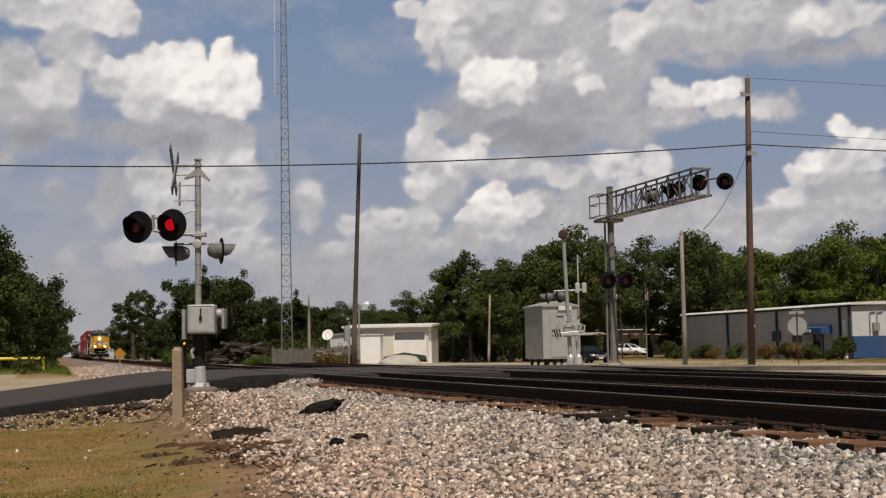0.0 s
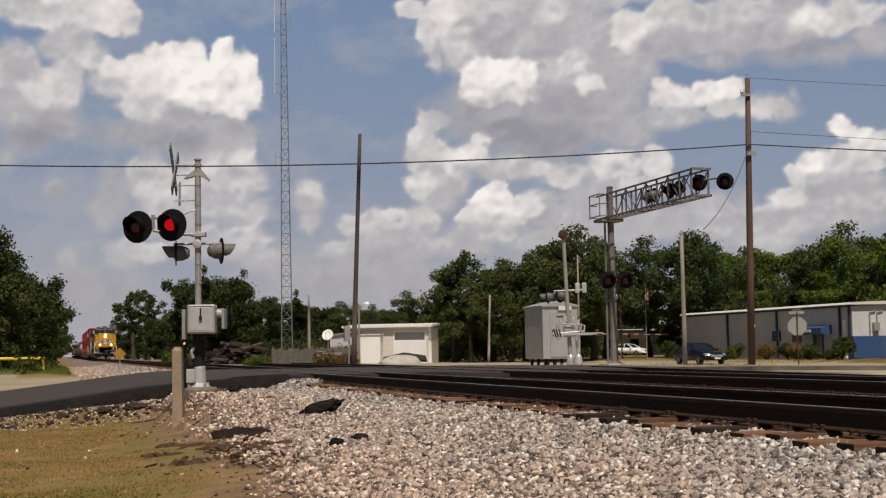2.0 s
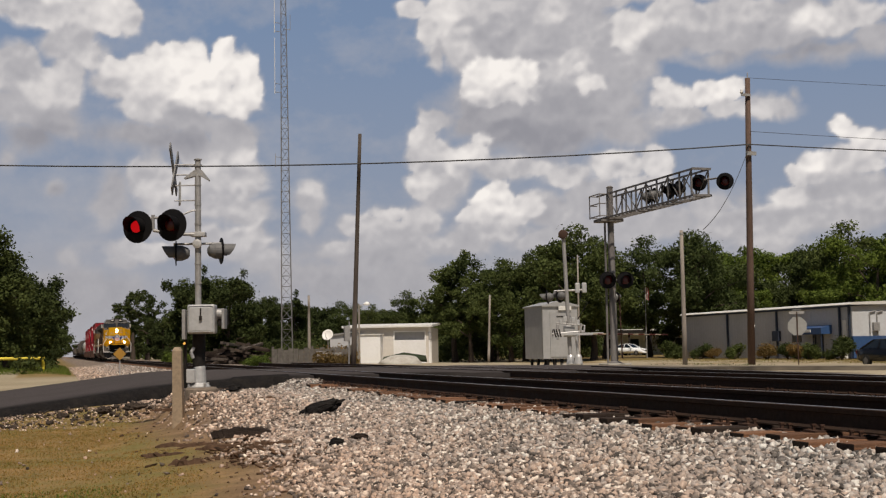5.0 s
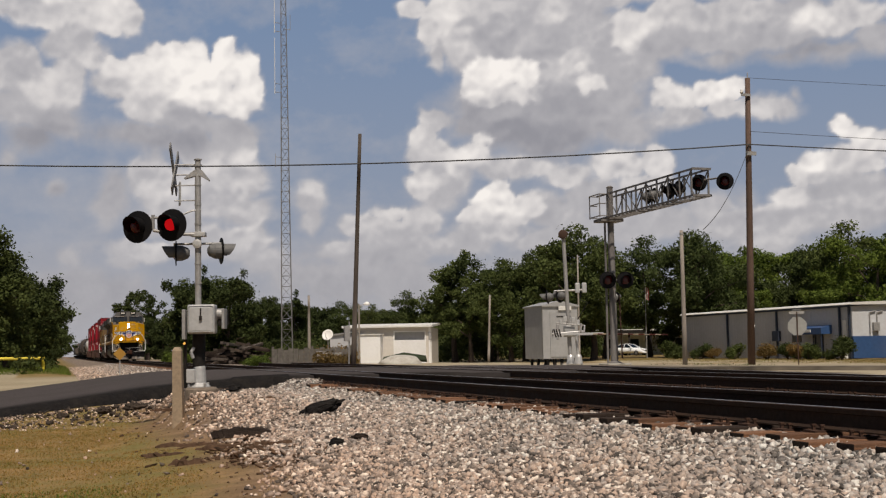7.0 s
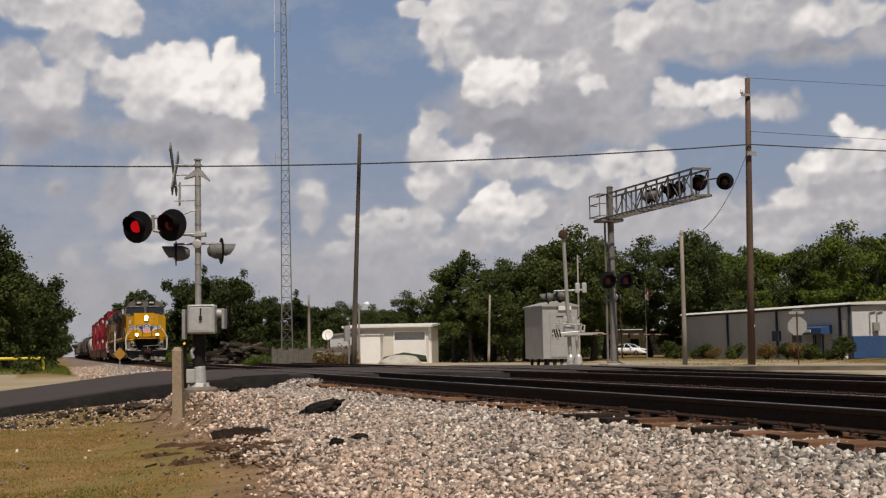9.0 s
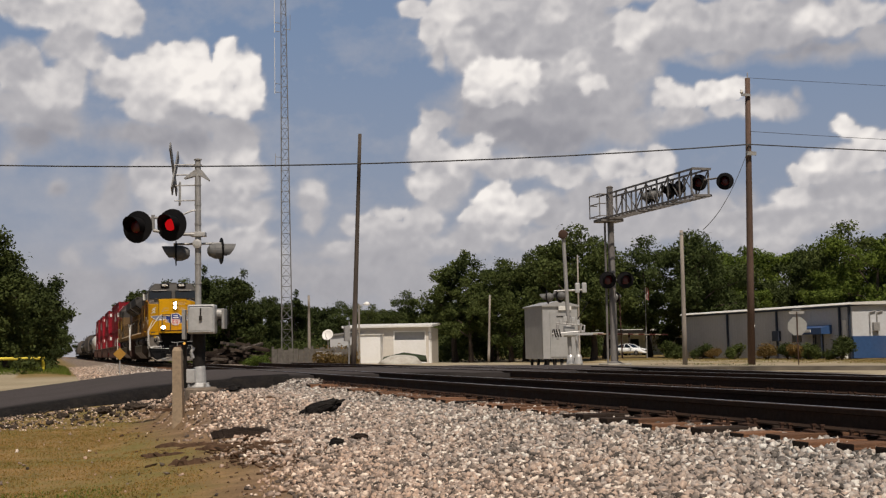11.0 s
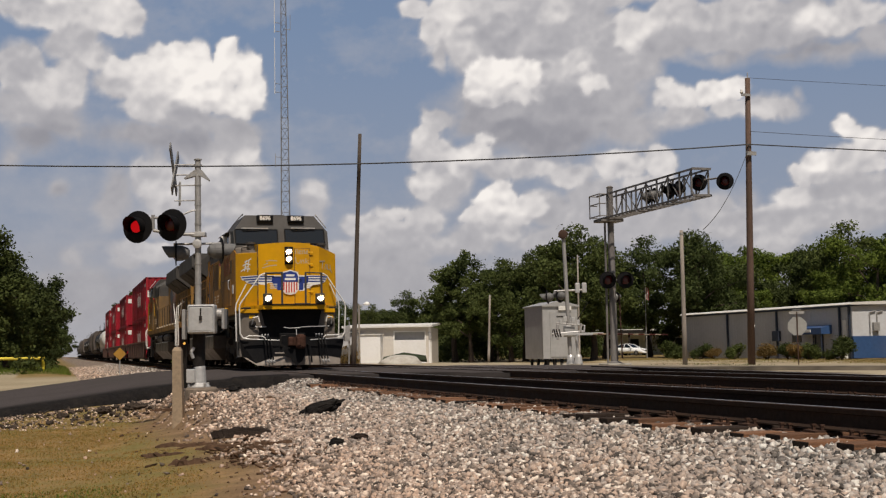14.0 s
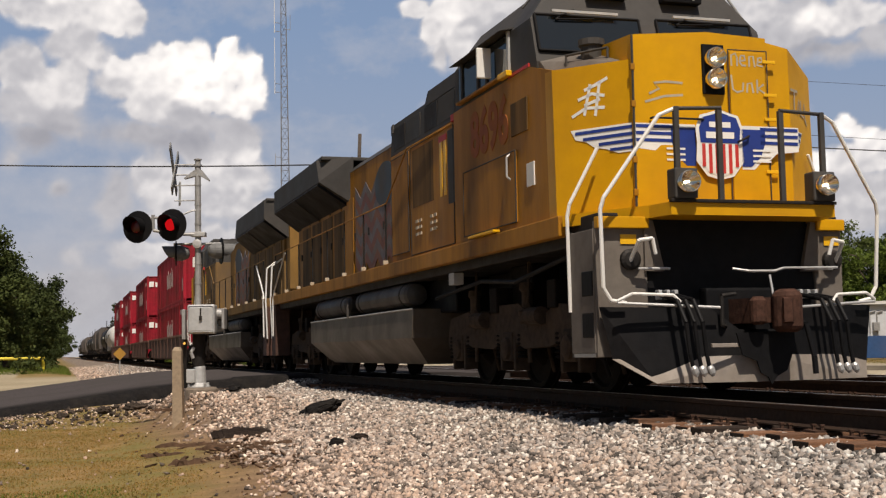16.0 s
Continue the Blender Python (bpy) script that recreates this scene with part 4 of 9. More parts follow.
def lamp_bowl(parent, at, label):
    """A deep round reflector with its bulb at the bottom, shining along -y."""
    a = Vector(at)
    bm = bm_new()
    # a parabola about its bulb
    prof = [(0.112, 0.0), (0.112, -0.094), (0.104, -0.094)] + [(r, -0.004 - r * r / 0.12) for r in (0.1, 0.085, 0.07, 0.055, 0.04, 0.025, 0.01, 0.0)]
    rings = [[bm.verts.new(a + Vector((r * math.cos(2 * math.pi * i / 24), d, r * math.sin(2 * math.pi * i / 24)))) for i in range(24)] for r, d in prof]
    for p, n in zip(rings, rings[1:]):
        for i in range(24):
            bm.faces.new((p[i], p[(i + 1) % 24], n[(i + 1) % 24], n[i]))
    bmesh.ops.remove_doubles(bm, verts=bm.verts, dist=0.0001)
    h = part("headlight", bm, "reflector", parent, label, smooth=True)
    part("bulb", turned(bm_new(), a + Vector((0, -0.014, 0)), (0, -1, 0), [(0, 0.004), (0.008, 0.009), (0.018, 0.0115), (0.028, 0.009), (0.036, 0.003)], 14), "headlight", h)
    return h


def locomotive():
    L = empty("locomotive", pose(TRACK_1, 0, 0), "yellow and grey six-axle diesel freight locomotive with winged emblem", "locomotive", "locomotives of the train")
    # frame and sill
    bm = box(bm_new(), -1.45, 1.45, -1.4, 18.7, 1.62, 1.93, 0.02)
    part("underframe", bm, "steel_dark", L)
    for s in (-1, 1):
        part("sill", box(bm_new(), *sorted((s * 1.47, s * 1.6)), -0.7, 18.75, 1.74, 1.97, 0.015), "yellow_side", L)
    plat = slab(bm_new(), [(-1.57, -0.75), (-1.02, -1.75), (-0.95, -2.1), (0.95, -2.1), (1.02, -1.75), (1.57, -0.75)], "z", 1.84, 1.97)
    part("anticlimber", plat, "yellow", L)
    part("anticlimber_lip", box(bm_new(), -0.96, 0.96, -2.13, -2.07, 1.965, 2.0, 0.008), "steel_dark", L)
    # nose
    nose = hull(bm_new(), [(-1.55, -0.55, 1.97), (-0.98, -1.37, 1.97), (0.92, -1.40, 1.97), (1.56, -0.84, 1.97), (-1.5, 0.3, 1.97), (1.5, 0.3, 1.97),
                (-1.55, -0.50, 3.63), (-0.98, -1.33, 3.60), (0.64, -1.37, 3.86), (0.92, -1.38, 3.80), (1.56, -0.8, 3.62), (-1.5, 0.3, 3.7), (1.5, 0.3, 3.75), (0.64, 0.3, 3.86)])
    part("nose", nose, "yellow", L)
    mid = hull(bm_new(), [(-0.99, -1.40, 1.98), (0.64, -1.42, 1.98), (-0.99, -1.375, 3.86), (-0.1, -1.395, 3.93), (0.64, -1.385, 3.90), (-0.99, 0.15, 3.97), (0.64, 0.15, 3.98), (-0.99, 0.15, 1.98), (0.64, 0.15, 1.98)])
    part("nose_front", mid, "yellow", L)
    for s, x0, x1 in ((-1, -1.49, -1.0), (1, 0.95, 1.49)):
        roof = hull(bm_new(), [(x0, -0.3, 3.63), (x1, -1.22 if s < 0 else -1.25, 3.6), (x1, -0.2, 3.95), (x0, 0.0, 3.85), (x0, 0.2, 3.6), (x1, 0.2, 3.6)] if s < 0 else [(x0, -1.2, 3.76), (x1, -0.7, 3.62), (x1, 0.1, 3.86), (x0, -0.1, 3.97), (x0, 0.2, 3.5), (x1, 0.2, 3.5)])
        part("nose_deck", roof, "step_light", L)
    bm = tube(bm_new(), [(-1.35, -0.45, 3.7), (-1.35, -0.45, 3.82), (-1.02, -0.85, 3.84), (-1.02, -0.85, 3.7)], 0.015)
    part("grab_iron", bm, "loco_grey", L)
    part("grab_iron", tube(bm_new(), [(-0.8, -1.41, 2.95), (-0.8, -1.46, 2.95), (-0.2, -1.46, 2.95), (-0.2, -1.41, 2.95)], 0.012), "steel_dark", L)
    for x, y in ((-1.08, -0.55), (1.2, -0.35)):
        v = part("nose_vent", turned(bm_new(), (x, y, 3.72), (0, 0, 1), [(0, 0.12), (0.18, 0.12), (0.2, 0.15), (0.27, 0.15), (0.28, 0.1)], 14), "loco_grey", L)
    # headlight recess
    hb = part("headlight_housing", box(bm_new(), -0.165, 0.10, -1.425, -1.36, 3.24, 3.79, 0.012), "black", L)
    for z in (3.63, 3.40):
        lamp_bowl(hb, (-0.035, -1.43, z), "lit sealed-beam headlight")
    # nose door, hinges and panel seams
    door = box(bm_new(), 0.16, 0.60, -1.435, -1.40, 2.04, 3.72, 0.01)
    nd = part("nose_door", door, "yellow", L)
    part("door_gasket", tube(bm_new(), [(0.14, -1.432, 2.03), (0.14, -1.432, 3.74), (0.62, -1.432, 3.74), (0.62, -1.432, 2.03), (0.14, -1.432, 2.03)], 0.007, 6), "loco_grey", nd)
    for z in (2.4, 2.98, 3.25, 3.62):
        part("hinge", box(bm_new(), 0.56, 0.72, -1.452, -1.432, z - 0.018, z + 0.018, 0.005), "yellow_edge", nd)
    part("handle", tube(bm_new(), [(0.22, -1.44, 2.72), (0.22, -1.48, 2.72), (0.34, -1.48, 2.78), (0.34, -1.44, 2.78)], 0.012), "steel_dark", nd)
    part("panel_seam", tube(bm_new(), [(-0.99, -1.40, 2.0), (-0.99, -1.40, 3.85)], 0.014, 6), "loco_grey", L)
    for z in (2.15, 2.5, 3.1, 3.5):
        part("hinge", box(bm_new(), -1.02, -0.97, -1.42, -1.385, z - 0.035, z + 0.035, 0.006), "yellow_side", L)
    # emblem: striped wings and a shield
    face = pose(0, -1.425, 0)
    leftf = Matrix.Translation((-0.98, -1.372, 1.97)) @ pose(0, 0, -1.97, 0, 0, math.degrees(math.atan2(-0.82, 0.57))) @ Matrix.Translation((0, 0, 1.97)) @ pose(0, 0, 0, -1.0) @ Matrix.Translation((0, 0, -1.97))
    wing_l = [(-0.98, 2.90), (-0.27, 2.90), (-0.27, 2.42), (-0.42, 2.42), (-0.5, 2.50), (-0.62, 2.53), (-0.7, 2.60), (-0.98, 2.63)]
    decal("wing", [wing_l], "white_paint", L, face @ pose(0, 0.0215, 0, 0, 0, -0.7), "white and blue striped wing emblem")
    decal("wing", [[(0.98, 2.90), (0.27, 2.90), (0.27, 2.42), (0.42, 2.42), (0.5, 2.50), (0.62, 2.53), (0.7, 2.60), (0.98, 2.63)]], "white_paint", L, face @ pose(0, -0.012, 0), "white and blue striped wing emblem")
    decal("wing_tip", [[(-0.80, 2.91), (0.0, 2.91), (0.0, 2.60), (-0.2, 2.60), (-0.36, 2.66), (-0.5, 2.69), (-0.6, 2.76), (-0.74, 2.80)]], "white_paint", L, leftf @ pose(0, -0.004, 0))
    decal("wing_stripe", [bar(-0.74, -0.01, 2.85, 2.885), bar(-0.64, -0.01, 2.775, 2.81), bar(-0.44, -0.01, 2.70, 2.735), bar(-0.3, -0.01, 2.63, 2.66)], "blue", L, leftf @ pose(0, -0.009, 0))
    for s in (-1, 1):
        f = face @ (pose(0, 0.0175, 0, 0, 0, -0.7) if s < 0 else pose(0, -0.017, 0))
        stripes = [bar(*sorted((s * 0.5, s * 0.97)), v, v + 0.035) for v in (2.85, 2.775, 2.70)]
        decal("wing_stripe", stripes, "blue", L, f)
        decal("wing_field", [[(s * 0.27, 2.86), (s * 0.56, 2.86), (s * 0.56, 2.72), (s * 0.5, 2.56), (s * 0.38, 2.45), (s * 0.27, 2.45)]], "blue", L, f)
        decal("wing_bar", [bar(*sorted((s * 0.4, s * 0.62)), v, v + 0.022) for v in (2.5, 2.56, 2.62)], "white_paint", L, f @ pose(0, -0.004, 0))
    sh = lambda k: [(0.0, 2.33 - 0.02 * k), (0.13 + 0.02 * k, 2.37 - 0.02 * k), (0.25 + 0.025 * k, 2.50), (0.235 + 0.025 * k, 2.7), (0.25 + 0.025 * k, 2.86), (0.2 + 0.02 * k, 2.98 + 0.015 * k), (0.12, 3.0 + 0.02 * k), (0.0, 3.04 + 0.02 * k)]
    full = lambda k: sh(k) + [(-u, v) for u, v in sh(k)[-2:0:-1]]
    decal("shield_border", [full(1.6)], "white_paint", L, face @ pose(0, -0.017, 0), "emblem shield edged in white")
    decal("shield", [full(0)], "white_paint", L, face @ pose(0, -0.021, 0))
    decal("shield_field", [[(-0.235, 2.70), (0.235, 2.70), (0.25, 2.86), (0.2, 2.98), (0.12, 3.0), (0, 3.04), (-0.12, 3.0), (-0.2, 2.98), (-0.25, 2.86)]], "blue", L, face @ pose(0, -0.025, 0))
    decal("shield_stripe", [bar(u - 0.02, u + 0.02, 2.44 if abs(u) > 0.15 else 2.37, 2.69) for u in (-0.2, -0.12, -0.04, 0.04, 0.12, 0.2)], "flag_red", L, face @ pose(0, -0.025, 0))
    decal("shield_mark", [bar(-0.13, 0.13, 2.87, 2.93), bar(-0.17, 0.17, 2.75, 2.82)], "white_paint", L, face @ pose(0, -0.029, 0))
    # paint scrawls
    scrawl(L, leftf @ pose(0, -0.004, 0), 0.035, [[(-0.62, 3.06), (-0.54, 3.40)], [(-0.48, 3.04), (-0.42, 3.42)], [(-0.78, 3.06), (-0.6, 3.14), (-0.36, 3.12)], [(-0.70, 3.24), (-0.52, 3.29), (-0.36, 3.25)], [(-0.62, 3.34), (-0.48, 3.38), (-0.32, 3.44)], [(-0.62, 3.17), (-0.42, 3.22)]], "white_paint")
    scrawl(L, face @ pose(0, 0.0245, 0, 0, 0, -0.7), 0.026, [[(-0.8, 3.22), (-0.68, 3.28), (-0.74, 3.34), (-0.6, 3.36), (-0.4, 3.35)], [(-0.85, 3.13), (-0.62, 3.2), (-0.4, 3.22)]])
    scrawl(L, face @ pose(0, -0.011, 0), 0.022, [[(0.18, 3.56), (0.18, 3.68), (0.23, 3.70), (0.25, 3.66), (0.25, 3.56)], [(0.29, 3.62), (0.35, 3.63), (0.34, 3.68), (0.30, 3.68), (0.28, 3.61), (0.31, 3.57), (0.36, 3.57)], [(0.40, 3.56), (0.40, 3.67), (0.45, 3.68), (0.47, 3.56)], [(0.50, 3.61), (0.56, 3.62), (0.55, 3.67), (0.51, 3.66), (0.50, 3.58), (0.57, 3.57)], [(0.17, 3.46), (0.19, 3.30), (0.24, 3.27), (0.31, 3.29), (0.32, 3.38)], [(0.36, 3.27), (0.37, 3.37), (0.42, 3.38), (0.44, 3.27)], [(0.49, 3.42), (0.49, 3.27)], [(0.57, 3.37), (0.50, 3.32), (0.58, 3.27)]])
    rightf = Matrix.Translation((0.92, -1.403, 0)) @ Matrix.Rotation(math.atan2(0.58, 0.64), 4, "Z")
    scrawl(L, rightf, 0.032, [[(0.02, 3.34), (0.3, 3.36)], [(0.18, 3.36), (0.15, 3.1)], [(0.28, 3.1), (0.34, 3.27), (0.42, 3.1)], [(0.42, 3.28), (0.44, 3.12), (0.54, 3.1)], [(0.56, 3.26), (0.6, 3.08), (0.66, 3.02)]])
    decal("wing_tip", [[(0.0, 2.90), (0.42, 2.90), (0.3, 2.72), (0.14, 2.66), (0.0, 2.63)]], "white_paint", L, rightf)
    decal("wing_stripe", [bar(0.01, 0.37, 2.85, 2.885), bar(0.01, 0.31, 2.775, 2.81), bar(0.01, 0.22, 2.70, 2.735)], "blue", L, rightf @ pose(0, -0.008, 0))
    # cab
    prof = [(-1.52, 1.97), (-1.52, 4.42), (-1.12, 4.95), (1.12, 4.95), (1.52, 4.42), (1.52, 1.97)]
    cab = hull(bm_new(), [(x, 0.3 if z < 4 else 0.42 if z > 4.6 else 0.2, z) for x, z in prof] + [(-1.52, 0.02, 3.86), (1.52, 0.02, 3.86)] + [(x, 3.15, z) for x, z in prof])
    part("cab_shell", cab, "loco_grey", L)
    for s in (-1, 1):
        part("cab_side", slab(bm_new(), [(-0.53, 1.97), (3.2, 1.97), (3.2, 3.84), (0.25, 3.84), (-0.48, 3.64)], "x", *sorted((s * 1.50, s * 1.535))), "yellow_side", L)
        part("side_stripe", box(bm_new(), *sorted((s * 1.515, s * 1.54)), 0.25, 0.95, 3.845, 3.885), "flag_red", L)
    for x0, x1, z0, z1 in ((-1.47, -0.12, 4.0, 4.47), (0.12, 1.40, 4.02, 4.49)):
        # raked windscreen panes
        y0, y1 = 0.02 + (z0 - 3.86) * 0.33 - 0.015, 0.02 + (z1 - 3.86) * 0.33 - 0.015
        pane = hull(bm_new(), [(x, y + d, z) for x in (x0, x1) for y, z in ((y0, z0), (y1, z1)) for d in (-0.012, 0.05)])
        p = part("windscreen", pane, "glass", L, "dark raked windscreen pane")
        fr = tube(bm_new(), [(x0, y0 - 0.01, z0), (x1, y0 - 0.01, z0), (x1, y1 - 0.01, z1), (x0, y1 - 0.01, z1), (x0, y0 - 0.01, z0)], 0.02, 6)
        part("gasket", fr, "black", p)
        part("wiper", tube(bm_new(), [(x0 + 0.5, y1 - 0.03, z1 + 0.08), (x0 + 0.25, y1 - 0.06, z1 - 0.06), (x0 + 0.75, y1 - 0.06, z1 - 0.03)], 0.01, 6), "black", p)
        part("sunshade", box(bm_new(), x0 + 0.2, x1 - 0.3, y1 - 0.09, y1 - 0.06, z1 + 0.02, z1 + 0.05), "silver", p)
    for x in (-0.5, 0.5):
        nb = part("number_board", box(bm_new(), x - 0.26, x + 0.26, 0.2, 0.46, 4.73, 4.94, 0.015), "black", L)
        lettering("number", "8696", 0.185, "white_paint", nb, pose(x, 0.196, 4.835), 0.95)
    for s in (-1, 1):
        win = part("side_window", box(bm_new(), *sorted((s * 1.505, s * 1.53)), 0.95, 2.95, 3.95, 4.42, 0.01), "glass", L)
        for y in (0.93, 1.75, 2.1, 2.78):
            part("window_post", box(bm_new(), *sorted((s * 1.52, s * 1.55)), y - 0.03, y + 0.03, 3.93, 4.44), "silver" if y < 1 else "loco_grey", win)
        part("window_ledge", box(bm_new(), *sorted((s * 1.52, s * 1.60)), 0.9, 2.9, 3.885, 3.92, 0.01), "yellow_side", win)
        part("ledge_end", box(bm_new(), *sorted((s * 1.535, s * 1.61)), 0.82, 1.15, 3.86, 3.93, 0.01), "yellow_edge", win)
        part("sun_visor", hull(bm_new(), [(s * 1.45, 0.85, 4.46), (s * 1.68, 0.85, 4.42), (s * 1.45, 2.95, 4.46), (s * 1.68, 2.95, 4.42), (s * 1.45, 0.85, 4.49), (s * 1.45, 2.95, 4.49)]), "loco_grey", L)
        part("mirror", box(bm_new(), *sorted((s * 1.56, s * 1.75)), 1.5, 1.55, 3.97, 4.36, 0.012), "white_paint", L)
    part("roof_rail", tube(bm_new(), [(-1.18, 0.5, 4.94), (-1.18, 0.5, 5.0), (-1.5, 0.5, 4.62)], 0.014), "loco_grey", L)
    part("roof_rail", tube(bm_new(), [(1.18, 0.45, 4.94), (1.18, 0.45, 5.0), (1.54, 0.45, 4.56)], 0.018), "silver", L)
    part("antenna_box", box(bm_new(), -0.5, 0.3, 1.2, 2.2, 4.95, 5.06, 0.02), "loco_grey", L)
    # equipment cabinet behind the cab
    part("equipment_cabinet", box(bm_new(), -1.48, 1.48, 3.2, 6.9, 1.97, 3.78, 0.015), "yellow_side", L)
    part("upper_cabinet", hull(bm_new(), [(s * 1.48, y, 3.78) for s in (-1, 1) for y in (3.15, 6.9)] + [(s * 1.46, y, 4.30) for s in (-1, 1) for y in (3.15, 6.85)] + [(s * 1.0, y, 4.55) for s in (-1, 1) for y in (3.15, 6.8)]), "loco_grey", L)
    part("blower_housing", hull(bm_new(), [(s * 1.47, y, 4.25) for s in (-1, 1) for y in (3.16, 4.9)] + [(s * 1.46, y, 4.46) for s in (-1, 1) for y in (3.16, 4.7)] + [(s * 1.0, y, 4.75) for s in (-1, 1) for y in (3.16, 4.6)]), "loco_grey", L)
    for s in (-1, 1):
        for y0, y1 in ((3.3, 4.1), (4.2, 4.85), (5.1, 5.9), (6.0, 6.7)):
            part("cabinet_cover", box(bm_new(), *sorted((s * 1.455, s * 1.482)), y0, y1, 3.84, 4.22, 0.008), "steel_dark" if y0 in (4.2, 6.0) else "loco_grey", L)
        x = s * 1.485
        for y0, y1, z0, z1 in ((3.35, 5.6, 2.02, 3.72), (0.72, 2.75, 2.05, 2.92), (5.75, 6.8, 2.1, 3.7)):
            xx = s * (1.485 if y0 > 3.2 else 1.54)
            d = part("access_door", box(bm_new(), *sorted((xx - s * 0.01, xx + s * 0.015)), y0, y1, z0, z1, 0.006), "yellow_side", L)
            part("door_gasket", tube(bm_new(), [(xx + s * 0.015, y0, z0), (xx + s * 0.015, y0, z1), (xx + s * 0.015, y1, z1), (xx + s * 0.015, y1, z0), (xx + s * 0.015, y0, z0)], 0.009, 5), "loco_grey", d)
        part("roof_hook", tube(bm_new(), [(x, 6.7, 4.15), (x - s * 0.02, 6.75, 4.3), (x - s * 0.05, 6.95, 4.3), (x - s * 0.05, 6.95, 4.15)], 0.02), "loco_grey", L)
        for y in (3.75, 3.95):
            part("caution_stripe", box(bm_new(), *sorted((x, x + s * 0.022)), y - 0.06, y + 0.06, 2.75, 3.55, 0.004), "yellow_edge", L)
        part("caution_cap", box(bm_new(), *sorted((x, x + s * 0.024)), 3.66, 4.04, 3.55, 3.64, 0.004), "flag_red", L)
        part("marker_cap", box(bm_new(), *sorted((x, x + s * 0.05)), 3.2, 3.36, 3.74, 3.84, 0.01), "flag_red", L)
        for y in (4.2, 5.0):
            for i in range(3):
                for j in range(2):
                    part("louvre", box(bm_new(), *sorted((x, x + s * 0.03)), y + 0.2 * j, y + 0.2 * j + 0.12, 2.30 + 0.1 * i, 2.345 + 0.1 * i), "dusty_white", L)
        part("grille_door", box(bm_new(), *sorted((x, x + s * 0.018)), 4.35, 5.5, 2.75, 3.66, 0.005), "grimy_door", L)
        part("dark_door", box(bm_new(), *sorted((x, x + s * 0.018)), 3.3, 3.62, 2.6, 3.66, 0.005), "loco_grey", L)
        part("data_plate", box(bm_new(), *sorted((s * 1.535, s * 1.552)), 0.12, 0.36, 2.42, 2.7, 0.004), "white_paint", L)
        part("side_grab", tube(bm_new(), [(s * 1.55, 0.9, 2.9), (s * 1.6, 0.9, 2.86), (s * 1.6, 0.9, 2.62), (s * 1.55, 0.9, 2.58)], 0.014), "silver", L)
        part("sill_step", box(bm_new(), *sorted((s * 1.56, s * 1.66)), 1.3, 2.3, 1.98, 2.01, 0.006), "yellow_edge", L)
        part("service_hatch", box(bm_new(), *sorted((s * 1.535, s * 1.556)), 0.3, 0.85, 3.1, 3.5, 0.004), "grimy_door", L)
        # dark red road number on the cab side
        lettering("road_number", "8696", 0.82, "road_number", L, pose(s * 1.538, 1.72, 3.34, 0, 0, -90 * -s if s > 0 else -90), 0.9)
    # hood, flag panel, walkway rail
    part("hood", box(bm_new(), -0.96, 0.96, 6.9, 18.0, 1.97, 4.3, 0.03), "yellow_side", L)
    part("hood_roof", hull(bm_new(), [(s * 0.97, y, 4.28) for s in (-1, 1) for y in (6.9, 18.0)] + [(s * 0.7, y, 4.52) for s in (-1, 1) for y in (6.9, 18.0)]), "loco_grey", L)
    for s in (-1, 1):
        x = s * 0.965
        for k in range(9):
            y0 = 7.2 + k * 1.18
            d = part("hood_door", box(bm_new(), *sorted((x, x + s * 0.02)), y0, y0 + 1.02, 2.1, 3.72, 0.006), "yellow_side", L)
            part("latch", box(bm_new(), *sorted((x, x + s * 0.05)), y0 + 0.9, y0 + 0.96, 2.8, 2.95, 0.006), "steel_dark", d)
        for k in range(4):
            part("side_grille", box(bm_new(), *sorted((x, x + s * 0.03)), 12.7 + k * 1.25, 13.75 + k * 1.25, 2.15, 3.55, 0.01), "grimy_door", L)
        # waving striped flag
        stripes = bm_new()
        whites = bm_new()
        for k in range(8):
            target = stripes if k % 2 == 0 else whites
            v = 2.15 + k * 0.2
            pts = [(8.5 + i * 0.45, v + 0.14 * (1 if i % 2 else -1)) for i in range(8)]
            outline = [(a, b) for a, b in pts] + [(a, b + 0.2) for a, b in pts[::-1]]
            slab(target, outline, "x", *sorted((x + s * 0.022, x + s * 0.03)))
        part("flag_stripes", stripes, "dusty_red", L, "faded red stripes of a painted flag")
        part("flag_stripes", whites, "flag_pale", L, "faded pale stripes of a painted flag")
        field = slab(bm_new(), [(9.2 + 0.75 * math.cos(a), 3.65 + 0.42 * math.sin(a)) for a in np.linspace(0, 2 * math.pi, 20)[:-1]], "x", *sorted((x + s * 0.03, x + s * 0.037)))
        part("flag_field", field, "dusty_blue", L, "faded blue field of a painted flag")
        rail = bm_new()
        tube(rail, [(s * 1.56, 6.95, 3.0), (s * 1.56, 18.3, 3.0)], 0.013)
        tube(rail, [(s * 1.5, 3.3, 3.72), (s * 1.56, 5.6, 3.72), (s * 1.56, 6.95, 3.0)], 0.013)
        hr = part("walkway_rail", rail, "yellow_side", L)
        for k in range(8):
            y = 7.0 + k * 1.6
            part("stanchion", rod(bm_new(), (s * 1.56, y, 1.95), (s * 1.56, y, 3.0), 0.016, 0.016, 8), "steel_dark", hr)
            part("post_base", box(bm_new(), *sorted((s * 1.53, s * 1.615)), y - 0.025, y + 0.025, 1.97, 2.04, 0.006), "dusty_white", hr)
        # flared radiator housing
        fl = hull(bm_new(), [(s * 0.9, y, z) for y in (12.2, 18.4) for z in (3.62, 4.62)] + [(s * 1.56, 12.6, 4.12), (s * 1.56, 12.9, 4.62), (s * 1.56, 18.35, 4.12), (s * 1.56, 18.35, 4.62)])
        part("radiator_flare", fl, "loco_grey", L)
